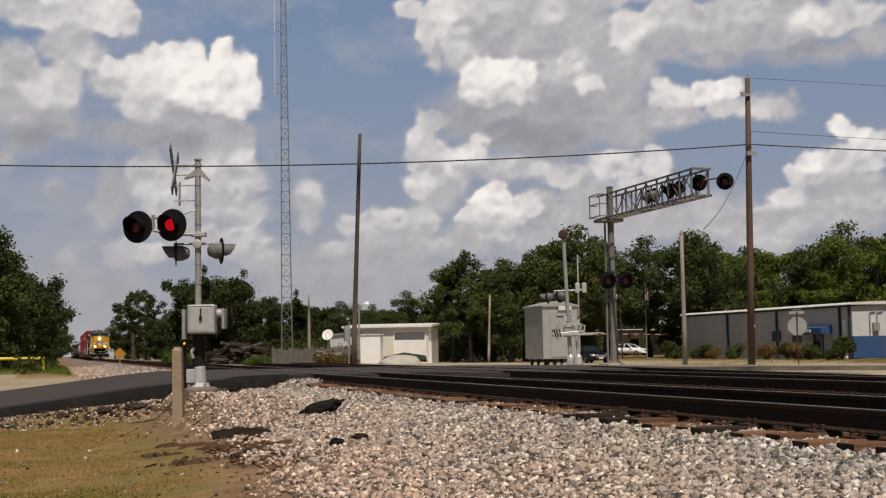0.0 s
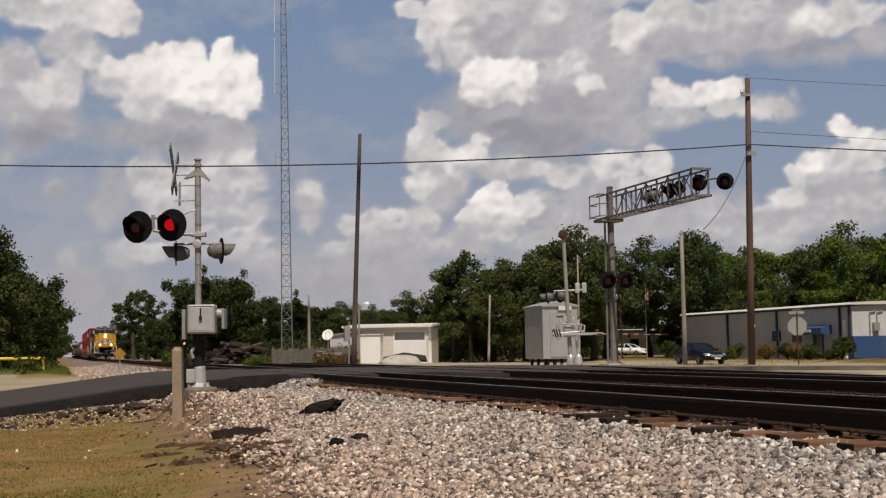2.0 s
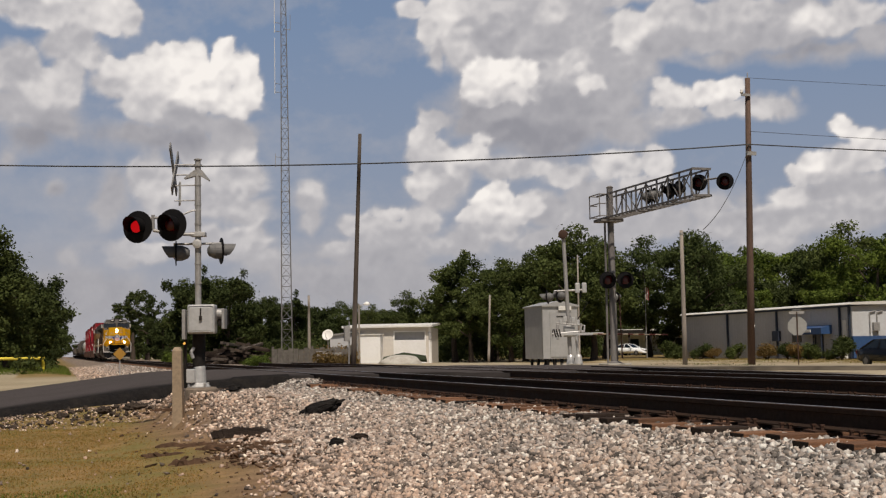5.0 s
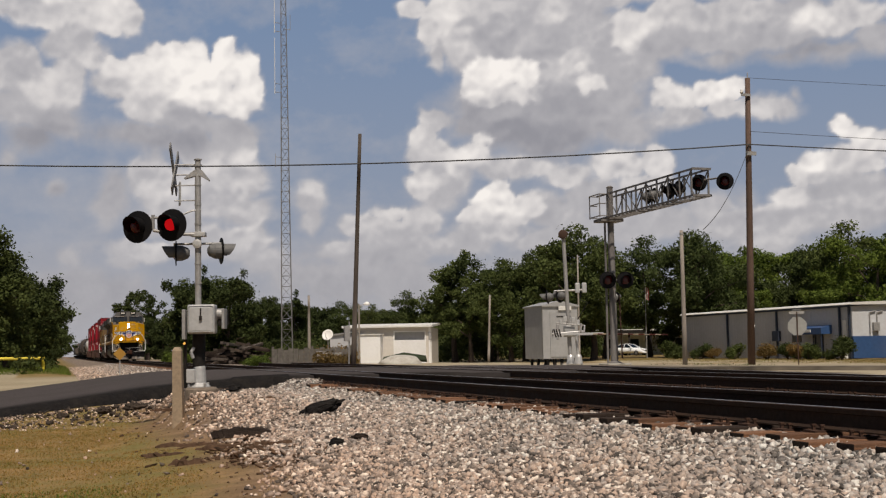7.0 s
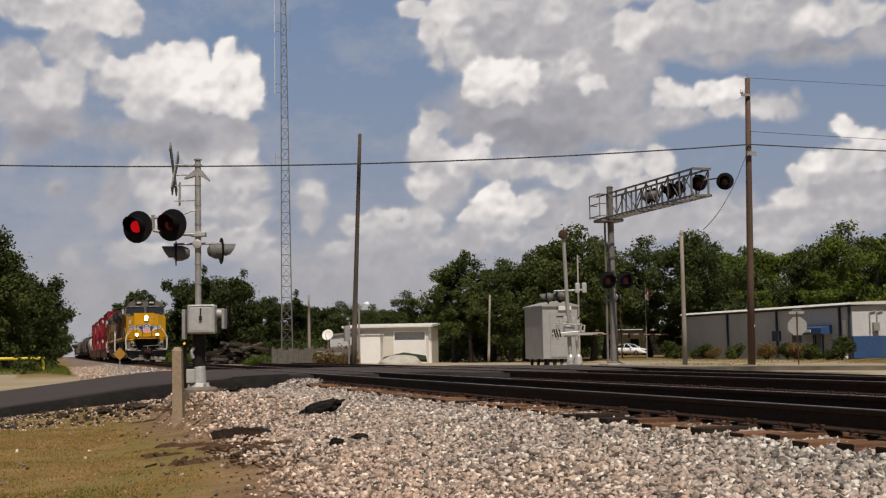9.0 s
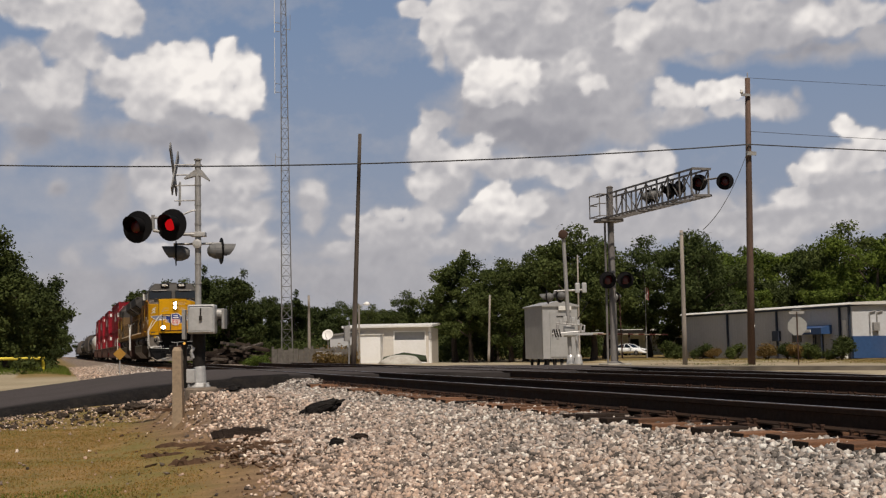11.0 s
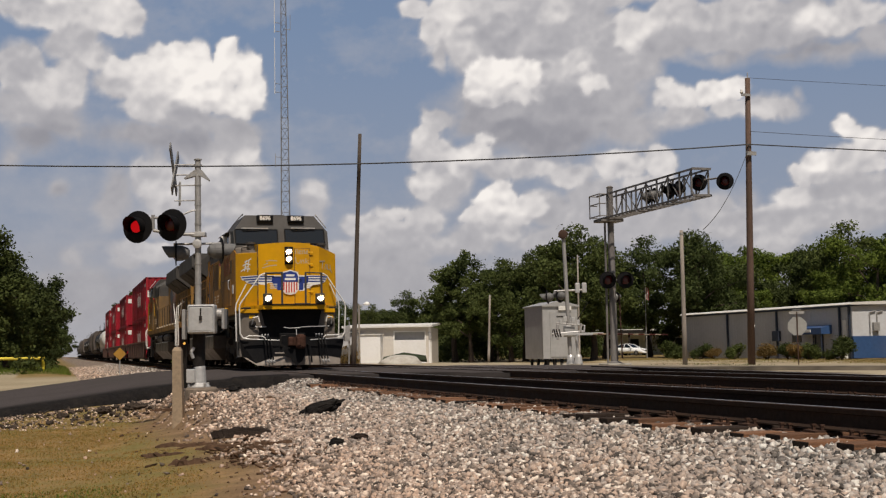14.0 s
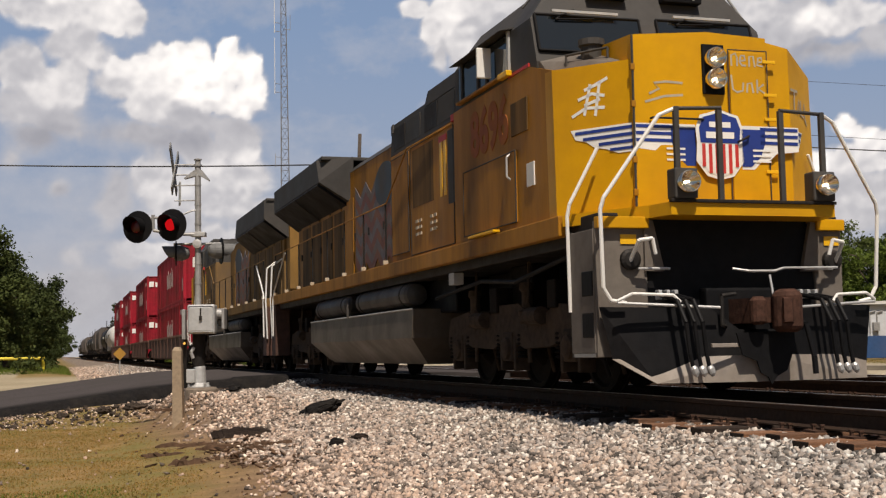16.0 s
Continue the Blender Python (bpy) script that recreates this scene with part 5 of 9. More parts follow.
        inn = hull(bm_new(), [(s * 0.93, y, 3.645) for y in (12.5, 18.3)] + [(s * 1.545, y, 4.11) for y in (12.75, 18.3)] + [(s * 0.96, y, 3.60) for y in (12.5, 18.3)] + [(s * 1.575, y, 4.06) for y in (12.75, 18.3)])
        part("radiator_intake", inn, "black", L)
        part("intake_brace", rod(bm_new(), (s * 1.0, 15.4, 3.60), (s * 1.6, 15.4, 4.05), 0.016, 0.016, 8), "loco_grey", L)
    part("radiator_roof", box(bm_new(), -1.5, 1.5, 12.6, 18.4, 4.6, 4.68, 0.02), "loco_grey", L)
    part("rear_hood", box(bm_new(), -0.9, 0.9, 18.0, 18.55, 1.97, 4.2, 0.03), "yellow_side", L)
    # front end: pilot, plow, steps
    part("pilot", slab(bm_new(), [(-1.05, 0.6), (1.05, 0.6), (0.92, 1.85), (-0.92, 1.85)], "y", -1.6, -1.5), "black", L)
    plow = bm_new()
    hull(plow, [(-1.6, -1.72, 0.93), (-1.48, -1.75, 0.4), (-1.1, -1.95, 0.15), (0, -2.2, 0.15), (0, -2.16, 0.5), (-0.5, -2.0, 0.9), (-1.55, -1.68, 0.93), (-1.43, -1.7, 0.4), (-1.05, -1.9, 0.15), (0, -2.1, 0.15)])
    hull(plow, [(1.6, -1.72, 0.93), (1.48, -1.75, 0.4), (1.45, -1.8, 0.15), (0, -2.2, 0.15), (0, -2.16, 0.5), (0.5, -2.0, 0.9), (1.55, -1.68, 0.93), (1.43, -1.7, 0.4), (1.4, -1.75, 0.15), (0, -2.1, 0.15)])
    part("plow", plow, "black", L)
    # pale lip: the sun on the plow's lower strip is put into its grey
    lip = bm_new()
    for s in (-1, 1):
        e = -1.1 if s < 0 else 1.45
        hull(lip, [(s * 1.49, -1.765, 0.40), (0, -2.215, 0.42), (e, -1.965 if s < 0 else -1.83, 0.15), (0, -2.22, 0.15), (s * 1.49, -1.74, 0.40), (0, -2.19, 0.42), (e, -1.94 if s < 0 else -1.8, 0.15), (0, -2.19, 0.15)])
    part("plow_lip", lip, "plow_grey", L, "pale grey lower edge of the plow, its sunlight painted in")
    for s in (-1, 1):
        a, b = (-1.58, -1.0) if s < 0 else (1.0, 1.34)
        # the front plate's lighter grey stands for the sun falling on it
        st = part("step_well", box(bm_new(), a, b, -1.62, -1.56, 0.42, 1.82, 0.01), "step_light", L)
        part("step_side", box(bm_new(), a, b, -1.0, -0.95, 0.42, 1.75, 0.01), "step_grey", st)
        part("step_back", box(bm_new(), *sorted((s * 1.0, s * 1.06)), -1.56, -1.0, 0.42, 1.75), "step_grey", st)
        for z in (0.42, 0.86, 1.3):
            part("tread", box(bm_new(), a, b, -1.56, -1.0, z, z + 0.04, 0.006), "silver", st)
        part("step_panel", box(bm_new(), *((-1.59, -1.565) if s < 0 else (1.325, 1.35)), -1.58, -0.97, 0.46, 1.74, 0.008), "step_light", st)
        for z in (0.62, 1.05):
            part("toe_hole", box(bm_new(), *((-1.598, -1.575) if s < 0 else (1.335, 1.358)), -1.56, -1.28, z, z + 0.26, 0.01), "black", st)
        part("valance", box(bm_new(), a, b, -1.7, -1.6, 1.74, 1.86, 0.01), "yellow", st)
        part("notice", box(bm_new(), *sorted((s * 1.12, s * 1.3)), -1.632, -1.622, 1.58, 1.68), "yellow_edge", st)
        # white grab rails at the steps
        part("grab_rail", tube(bm_new(), [(s * 0.86, -2.06, 2.93), (s * 1.02, -2.02, 2.86), (s * 1.6, -1.9, 2.02), (s * 1.63, -1.88, 1.9), (s * 1.6, -1.84, 1.12), (s * 1.52, -1.84, 0.99), (s * 1.36, -1.86, 0.96)], 0.021), "white_paint", L)
        part("grab_rail", tube(bm_new(), [(s * 1.3, -1.12, 2.66), (s * 1.6, -1.02, 2.05), (s * 1.62, -1.0, 1.92), (s * 1.6, -0.98, 0.9)], 0.021), "white_paint", L)
        part("uncoupling_lever", tube(bm_new(), [(s * 1.5, -1.95, 0.98), (s * 1.36, -2.0, 1.05), (s * 0.95, -2.08, 1.03), (s * 0.88, -2.1, 0.96)], 0.016), "white_paint", L)
        part("lever_bar", tube(bm_new(), [(s * 1.5, -1.95, 0.96), (s * 0.47, -2.15, 0.9)], 0.015), "silver", L)
        # front rail with posts
        fr = part("front_rail", tube(bm_new(), [(s * 0.86, -2.06, 2.93), (s * 0.34, -2.08, 2.95)], 0.02), "loco_grey", L)
        for x in (0.85, 0.36):
            part("stanchion", box(bm_new(), *sorted((s * x - 0.028, s * x + 0.028)), -2.09, -2.04, 1.98, 2.95, 0.008), "loco_grey", fr)
        dl = part("ditch_light", box(bm_new(), s * 0.8 - 0.13, s * 0.8 + 0.13, -2.16, -1.98, 2.0, 2.31, 0.02), "loco_grey", L)
        lamp_bowl(dl, (s * 0.8, -2.16, 2.165), "lit ditch light")
        # hose bundles beside the coupler
        for k in range(3):
            x = s * (0.74 + 0.09 * k)
            h = part("air_hose", tube(bm_new(), [(x, -1.7, 1.05), (x, -2.1, 0.98), (x + 0.02, -2.24, 0.75), (x + 0.05, -2.24, 0.45), (x + 0.08, -2.24, 0.3)], 0.022), "black", L)
            part("hose_coupling", turned(bm_new(), (x + 0.08, -2.24, 0.32), (0.3, -0.2, -1), [(0, 0.025), (0.03, 0.04), (0.08, 0.035), (0.11, 0.015)], 10), "galv", h)
            part("valve", box(bm_new(), x - 0.02, x + 0.02, -1.75, -1.66, 1.0, 1.1, 0.008), "silver", h)
        part("jumper_socket", turned(bm_new(), (s * 1.2, -1.62, 1.42), (0, -1, 0), [(0, 0.11), (0.05, 0.11), (0.07, 0.08), (0.075, 0.02)], 16), "steel_dark", L)
        part("pilot_brace", slab(bm_new(), [(s * 1.04, 1.83), (s * 0.94, 1.83), (s * 0.82, 1.3), (s * 1.04, 1.3)][::s], "y", -1.66, -1.6), "step_light", L)
        part("pilot_bar", tube(bm_new(), [(s * 1.15, -1.72, 1.32), (s * 0.8, -1.74, 1.32)], 0.014), "silver", L)
        part("pin_handle", tube(bm_new(), [(s * 1.22, -1.66, 1.38), (s * 1.2, -1.86, 1.6), (s * 1.06, -1.88, 1.62), (s * 1.02, -1.86, 1.46)], 0.02), "white_paint", L)
    cp = part("coupler", hull(bm_new(), [(-0.16, -1.5, 0.74), (0.16, -1.5, 0.74), (-0.16, -1.5, 1.0), (0.16, -1.5, 1.0), (-0.1, -2.34, 0.74), (0.14, -2.34, 0.74), (-0.1, -2.34, 0.99), (0.14, -2.34, 0.99)]), "coupler", L, "rusty knuckle coupler")
    kn = turned(bm_new(), (-0.15, -2.34, 0.72), (0, 0, 1), [(0, 0.05), (0.03, 0.085), (0.24, 0.085), (0.28, 0.05)], 14)
    part("guard_arm", kn, "coupler", cp)
    flap = slab(bm_new(), [(-0.36, 0.64), (-0.3, 0.42), (-0.14, 0.36), (-0.1, 0.24), (-0.02, 0.2), (0.02, 0.12), (0.08, 0.2), (0.2, 0.26), (0.3, 0.5), (0.3, 0.66)], "y", -2.27, -2.25)
    part("rubber_flap", flap, "black", cp, "torn black rubber flap")
    part("shank_frame", tube(bm_new(), [(-0.3, -2.0, 0.7), (-0.42, -2.1, 0.72), (-0.42, -2.1, 1.02), (-0.26, -2.1, 1.04)], 0.022), "steel_dark", cp)
    part("carrier_bar", box(bm_new(), -0.62, -0.2, -2.24, -2.2, 0.50, 0.54, 0.006), "plow_grey", cp)
    part("knuckle", turned(bm_new(), (0.13, -2.42, 0.64), (0, 0, 1), [(0, 0.09), (0.025, 0.13), (0.06, 0.15), (0.36, 0.15), (0.40, 0.13), (0.43, 0.08)], 20), "coupler", cp)
    part("knuckle_nose", hull(bm_new(), [(0.0, -2.57, 0.74), (0.08, -2.59, 0.74), (0.2, -2.5, 0.72), (0.04, -2.46, 0.72), (0.0, -2.57, 0.97), (0.08, -2.59, 0.97), (0.2, -2.5, 1.0), (0.04, -2.46, 1.0)]), "coupler", cp)
    part("coupler_carrier", box(bm_new(), -0.36, 0.36, -2.0, -1.85, 0.52, 0.68, 0.02), "black", cp)
    part("lock_lift", tube(bm_new(), [(-0.34, -2.2, 1.29), (-0.2, -2.28, 1.26), (0.08, -2.3, 1.26), (0.18, -2.3, 1.29), (0.95, -2.1, 1.31)], 0.013), "silver", cp)
    part("chain", rod(bm_new(), (0.02, -2.3, 1.22), (0.02, -2.35, 1.02), 0.012), "silver", cp)
    part("train_hose", tube(bm_new(), [(0.35, -1.7, 0.82), (0.42, -2.3, 0.72), (0.46, -2.36, 0.4), (0.47, -2.36, 0.22)], 0.03), "black", L)
    part("draft_pocket", box(bm_new(), -0.4, 0.4, -1.75, -1.55, 0.58, 1.12, 0.03), "black", L)
    # rear end
    part("rear_pilot", box(bm_new(), -1.5, 1.5, 18.6, 18.7, 0.5, 1.75, 0.02), "well", L)
    part("rear_coupler", box(bm_new(), -0.14, 0.14, 18.6, 19.25, 0.72, 1.0, 0.03), "rust", L)
    for s in (-1, 1):
        part("rear_grab_rail", tube(bm_new(), [(s * 1.55, 16.9, 2.95), (s * 1.58, 18.3, 2.1), (s * 1.6, 18.4, 1.9), (s * 1.6, 18.45, 0.95)], 0.021), "white_paint", L)
        part("rear_grab_rail", tube(bm_new(), [(s * 1.3, 18.72, 2.95), (s * 1.56, 18.78, 2.75), (s * 1.6, 18.8, 1.9), (s * 1.56, 18.8, 0.9)], 0.021), "white_paint", L)
        part("rear_steps", box(bm_new(), *sorted((s * 1.2, s * 1.58)), 18.2, 18.75, 0.45, 1.75, 0.02), "well", L)
    # tank, reservoirs, running gear
    tank = hull(bm_new(), [(s * x, y, z) for s in (-1, 1) for y, x, z in ((5.4, 1.55, 1.17), (13.7, 1.55, 1.17), (5.5, 1.56, 0.72), (13.6, 1.56, 0.72), (5.95, 1.16, 0.3), (13.15, 1.16, 0.3))])
    part("fuel_tank", tank, "tank_grey", L)
    part("centre_sill", box(bm_new(), -1.1, 1.1, 4.6, 13.9, 1.1, 1.66, 0.03), "black", L)
    for y0, y1 in ((-0.9, 4.5), (14.0, 18.4)):
        part("motor_duct", box(bm_new(), -0.62, 0.62, y0, y1, 0.95, 1.64, 0.05), "black", L)
    for s in (-1, 1):
        for y0, y1 in ((5.9, 9.6), (10.3, 13.4)):
            part("air_reservoir", turned(bm_new(), (s * 1.33, y0, 1.42), (0, 1, 0), [(0, 0.06), (0.05, 0.17), (0.15, 0.2), (y1 - y0 - 0.15, 0.2), (y1 - y0 - 0.05, 0.17), (y1 - y0, 0.06)], 18), "step_grey", L)
        part("tank_edge", tube(bm_new(), [(s * 1.552, 5.45, 1.17), (s * 1.552, 13.65, 1.17)], 0.016, 6), "galv", L)
        part("filler_pipe", tube(bm_new(), [(s * 1.5, 9.9, 1.55), (s * 1.57, 9.9, 1.35), (s * 1.57, 9.9, 1.15)], 0.035), "step_grey", L)
        part("filler_valve", turned(bm_new(), (s * 1.4, 9.9, 1.42), (s, 0, 0), [(0, 0.16), (0.12, 0.15), (0.17, 0.08)], 14), "steel_dark", L)
        for yb in (6.3, 9.2, 10.7, 13.0):
            part("reservoir_strap", turned(bm_new(), (s * 1.33, yb, 1.42), (0, 1, 0), [(0, 0.207), (0.06, 0.207)], 18), "steel_dark", L)
        part("sand_hose", tube(bm_new(), [(s * 1.3, -0.3, 1.6), (s * 1.25, -0.6, 1.0), (s * 1.0, -0.62, 0.2)], 0.025), "black", L)
        part("cable_run", tube(bm_new(), [(s * 1.35, -0.4, 1.55), (s * 1.4, 1.2, 1.35), (s * 1.3, 2.8, 1.45), (s * 1.35, 4.8, 1.3)], 0.03), "black", L)
        part("junction_box", box(bm_new(), *sorted((s * 1.3, s * 1.45)), 3.6, 3.85, 1.45, 1.62, 0.01), "silver", L)
    for y in (2.085, 15.445):
        axles = [y - 2.085, y, y + 2.085]
        for s in (-1, 1):
            truck_side(L, y, axles, s)
        part("bolster", box(bm_new(), -1.0, 1.0, y - 0.4, y + 0.4, 0.75, 1.62, 0.03), "truck", L)
    WH = [wheelset(L, a) for c in (2.085, 15.445) for a in (c - 2.085, c, c + 2.085)]
    return L


lead = locomotive()
trailing = copy_thing(lead, pose(TRACK_1, 0, 0, 0, 0, 180))
for ob in trailing.children_recursive:
    if ob.type == "MESH" and ob.data.materials and ob.data.materials[0] == M["yellow_side"]:
        ob.data = ob.data.copy()
        ob.data.materials[0] = M["yellow_worn_shaded"]
trailing["label"] = "yellow and grey diesel locomotive coupled backwards behind the leader"


def container(bm_color, L=16.1, H=2.69):
    """A corrugated steel box with corner posts and castings."""
    c = empty("container", pose(0, 0, 0), "red corrugated intermodal container riding in a well car", "container", "containers of the train")
    bm = bm_new()
    n = 64
    for s in (-1, 1):
        pts = []
        for i in range(n + 1):
            y = 0.1 + (L - 0.2) * i / n
            pts.append((y, s * (1.2 if (i // 1) % 4 in (0, 1) else 1.168)))
        vs = [(bm.verts.new((x, y, 0.12)), bm.verts.new((x, y, H - 0.1))) for y, x in pts]
        for a, b in zip(vs, vs[1:]):
            bm.faces.new((a[0], b[0], b[1], a[1]))
    part("side_panel", bm, bm_color, c)
    part("roof", box(bm_new(), -1.2, 1.2, 0.05, L - 0.05, H - 0.05, H - 0.01), bm_color, c)
    for name, y, way in (("front_panel", 0.06, 1), ("rear_panel", L - 0.06, -1)):
        bm = bm_new()
        vs = []
        for i in range(25):
            x, d = -1.18 + 2.36 * i / 24, way * (0.0 if i % 4 in (0, 1) else 0.04)
            vs.append((bm.verts.new((x, y + d, 0.1)), bm.verts.new((x, y + d, H - 0.08))))
        for a, b in zip(vs, vs[1:]):
            bm.faces.new((a[0], b[0], b[1], a[1]))
        part(name, bm, bm_color, c)
    if L < 14:
        for x0, x1 in ((-1.06, -0.76), (-0.66, -0.34), (-0.24, 0.55)):
            part("end_marking", box(bm_new(), x0, x1, 0.045, 0.058, H - 0.72, H - 0.36 - 0.05 * (x0 > -1)), "white_paint", c, "plain white lettering block")
    for s in (-1, 1):
        for z in (0.0, H - 0.13):
            part("side_rail", box(bm_new(), *sorted((s * 1.13, s * 1.22)), 0, L, z, z + 0.13, 0.01), bm_color, c)
        for y in (0, L - 0.16, 2.0, L - 2.16):
            part("corner_post", box(bm_new(), *sorted((s * 1.08, s * 1.222)), y, y + 0.16, 0, H, 0.01), bm_color, c)
        marks = bm_new()
        for k in range(5):
            a = 0.36 * L + 0.75 * k
            slab(marks, [(a, H - 1.75 + 0.1 * (k % 2)), (a + 0.42, H - 1.75), (a + 0.62, H - 0.95 + 0.22 * (k % 3 == 0)), (a + 0.2, H - 1.0)], "x", *sorted((s * 1.205, s * 1.212)))
        part("marking", marks, "dull_white", c, "worn white lettering block")
        part("code_mark", box(bm_new(), *sorted((s * 1.205, s * 1.212)), 0.5, 1.7, H - 0.62, H - 0.4), "dull_white", c)
        part("code_mark", box(bm_new(), *sorted((s * 1.205, s * 1.212)), 0.45, 0.75, H - 2.2, H - 1.6), "dull_white", c)
    return c


def well_car(L=20.4):
    c = empty("well_car", pose(0, 0, 0), "brown articulated well car carrying stacked containers", "well car", "well cars of the train")
    for s in (-1, 1):
        part("top_chord", box(bm_new(), *sorted((s * 1.27, s * 1.43)), 0.3, L - 0.3, 1.35, 1.45, 0.01), "well_dusty", c, "dusty tan top chord")
        part("side_sill", slab(bm_new(), [(0.3, 0.95), (2.0, 0.95), (2.6, 0.35), (L - 2.6, 0.35), (L - 2.0, 0.95), (L - 0.3, 0.95), (L - 0.3, 1.35), (0.3, 1.35)], "x", *sorted((s * 1.28, s * 1.4))), "well", c)
        for k in range(9):
            y = 2.8 + k * (L - 5.7) / 8
            part("side_rib", box(bm_new(), *sorted((s * 1.4, s * 1.45)), y, y + 0.1, 0.38, 1.33), "well", c)
    part("well_floor", box(bm_new(), -1.3, 1.3, 2.4, L - 2.4, 0.28, 0.36), "well", c)
    for y in (1.2, L - 1.2):
        part("end_platform", box(bm_new(), -1.35, 1.35, y - 1.0, y + 1.0, 0.9, 1.05, 0.02), "well", c)
        f = [truck_side(c, y, [y - 0.89, y + 0.89], s, False) for s in (-1, 1)]
        for a in (y - 0.89, y + 0.89):
            wheelset(c, a, 0.46)
    for y in (-0.1, L + 0.1):
        part("coupler", box(bm_new(), -0.13, 0.13, y - 0.3, y + 0.3, 0.75, 1.0, 0.02), "rust", c)
    return c


def tank_car(material, label):
    c = empty("tank_car", pose(0, 0, 0), label, "tank car", "tank cars of the train")
    L = 16.6
    part("tank_shell", turned(bm_new(), (0, 1.1, 2.65), (0, 1, 0), [(0, 0.3), (0.12, 0.9), (0.35, 1.3), (0.7, 1.45), (L - 2.9, 1.45), (L - 2.55, 1.3), (L - 2.32, 0.9), (L - 2.2, 0.3)], 32), material, c, smooth=True)
    part("dome", turned(bm_new(), (0, L / 2, 4.0), (0, 0, 1), [(0, 0.45), (0.45, 0.45), (0.55, 0.3)], 18), material, c)
    part("platform", box(bm_new(), -0.9, 0.9, L / 2 - 1.0, L / 2 + 1.0, 4.1, 4.16), "steel_dark", c)
    for s in (-1, 1):
        part("platform_rail", tube(bm_new(), [(s * 0.9, L / 2 - 1.0, 4.16), (s * 0.9, L / 2 - 1.0, 4.95), (s * 0.9, L / 2 + 1.0, 4.95), (s * 0.9, L / 2 + 1.0, 4.16)], 0.02), "steel_dark", c)
        part("ladder", tube(bm_new(), [(s * 1.5, L / 2 - 0.25, 1.0), (s * 1.5, L / 2 - 0.25, 3.2), (s * 0.9, L / 2 - 0.25, 4.2), (s * 0.9, L / 2 + 0.25, 4.2), (s * 1.5, L / 2 + 0.25, 3.2), (s * 1.5, L / 2 + 0.25, 1.0)], 0.02), "steel_dark", c)
        part("data_panel", box(bm_new(), *sorted((s * 1.43, s * 1.47)), 3.0, 4.4, 2.6, 2.9), "white_paint" if material != "tank_white" else "black", c)
    part("centre_sill", box(bm_new(), -0.3, 0.3, 0.2, L - 0.2, 0.85, 1.15), "steel_dark", c)
    for y in (2.2, L - 2.2):
        part("saddle", box(bm_new(), -1.2, 1.2, y - 0.2, y + 0.2, 1.1, 1.9, 0.05), material, c)
        part("end_platform", box(bm_new(), -1.4, 1.4, y - 1.7 if y < 5 else y + 0.9, y - 0.9 if y < 5 else y + 1.7, 1.1, 1.18), "steel_dark", c)
        for s in (-1, 1):
            truck_side(c, y, [y - 0.89, y + 0.89], s, False)
        for a in (y - 0.89, y + 0.89):
            wheelset(c, a, 0.42)
    for y in (-0.05, L + 0.05):
        part("coupler", box(bm_new(), -0.13, 0.13, y - 0.35, y + 0.35, 0.75, 1.0, 0.02), "rust", c)
    return c


def hopper_car():
    c = empty("hopper_car", pose(0, 0, 0), "grey covered hopper car with curved ribbed sides", "hopper car", "hopper cars of the train")
    L = 16.6
    sec = [(-1.45, 1.5), (-1.55, 2.4), (-1.5, 3.8), (-1.2, 4.4), (1.2, 4.4), (1.5, 3.8), (1.55, 2.4), (1.45, 1.5)]
    part("hopper_body", slab(bm_new(), sec, "y", 1.2, L - 1.2), "hopper", c)
    for y in (1.22, L - 1.22):
        part("end_rib", slab(bm_new(), [(u * 1.02, v) for u, v in sec], "y", y - 0.06, y + 0.06), "hopper", c)
    for k in range(4):
        y = 3.0 + k * 3.4
        part("discharge_bay", hull(bm_new(), [(sx * 1.3, y + dy, 1.6) for sx in (-1, 1) for dy in (-0.2, 2.6)] + [(sx * 0.5, y + dy, 0.6) for sx in (-1, 1) for dy in (0.9, 1.5)]), "hopper", c)
    part("roof_walk", box(bm_new(), -0.5, 0.5, 1.0, L - 1.0, 4.48, 4.53), "galv", c)
    part("hatch", box(bm_new(), -0.4, 0.4, 2.0, L - 2.0, 4.38, 4.48, 0.02), "hopper", c)
    part("centre_sill", box(bm_new(), -0.3, 0.3, 0.2, L - 0.2, 0.9, 1.15), "steel_dark", c)
    for y in (1.9, L - 1.9):
        part("end_platform", box(bm_new(), -1.45, 1.45, y - 1.5 if y < 5 else y + 0.3, y - 0.3 if y < 5 else y + 1.5, 1.15, 1.25), "hopper", c)
        for s in (-1, 1):
            truck_side(c, y, [y - 0.89, y + 0.89], s, False)
        for a in (y - 0.89, y + 0.89):
            wheelset(c, a, 0.42)
    for y in (-0.05, L + 0.05):
        part("coupler", box(bm_new(), -0.13, 0.13, y - 0.35, y + 0.35, 0.75, 1.0, 0.02), "rust", c)
    return c


# (thing, metres behind the leading axle, height, turned about)
train = [(lead, 0.0, 0.0, 0), (trailing, 19.15 + 19.25, 0.0, 180)]
long_box, short_box = container("red_box"), container("red_box", 12.19)
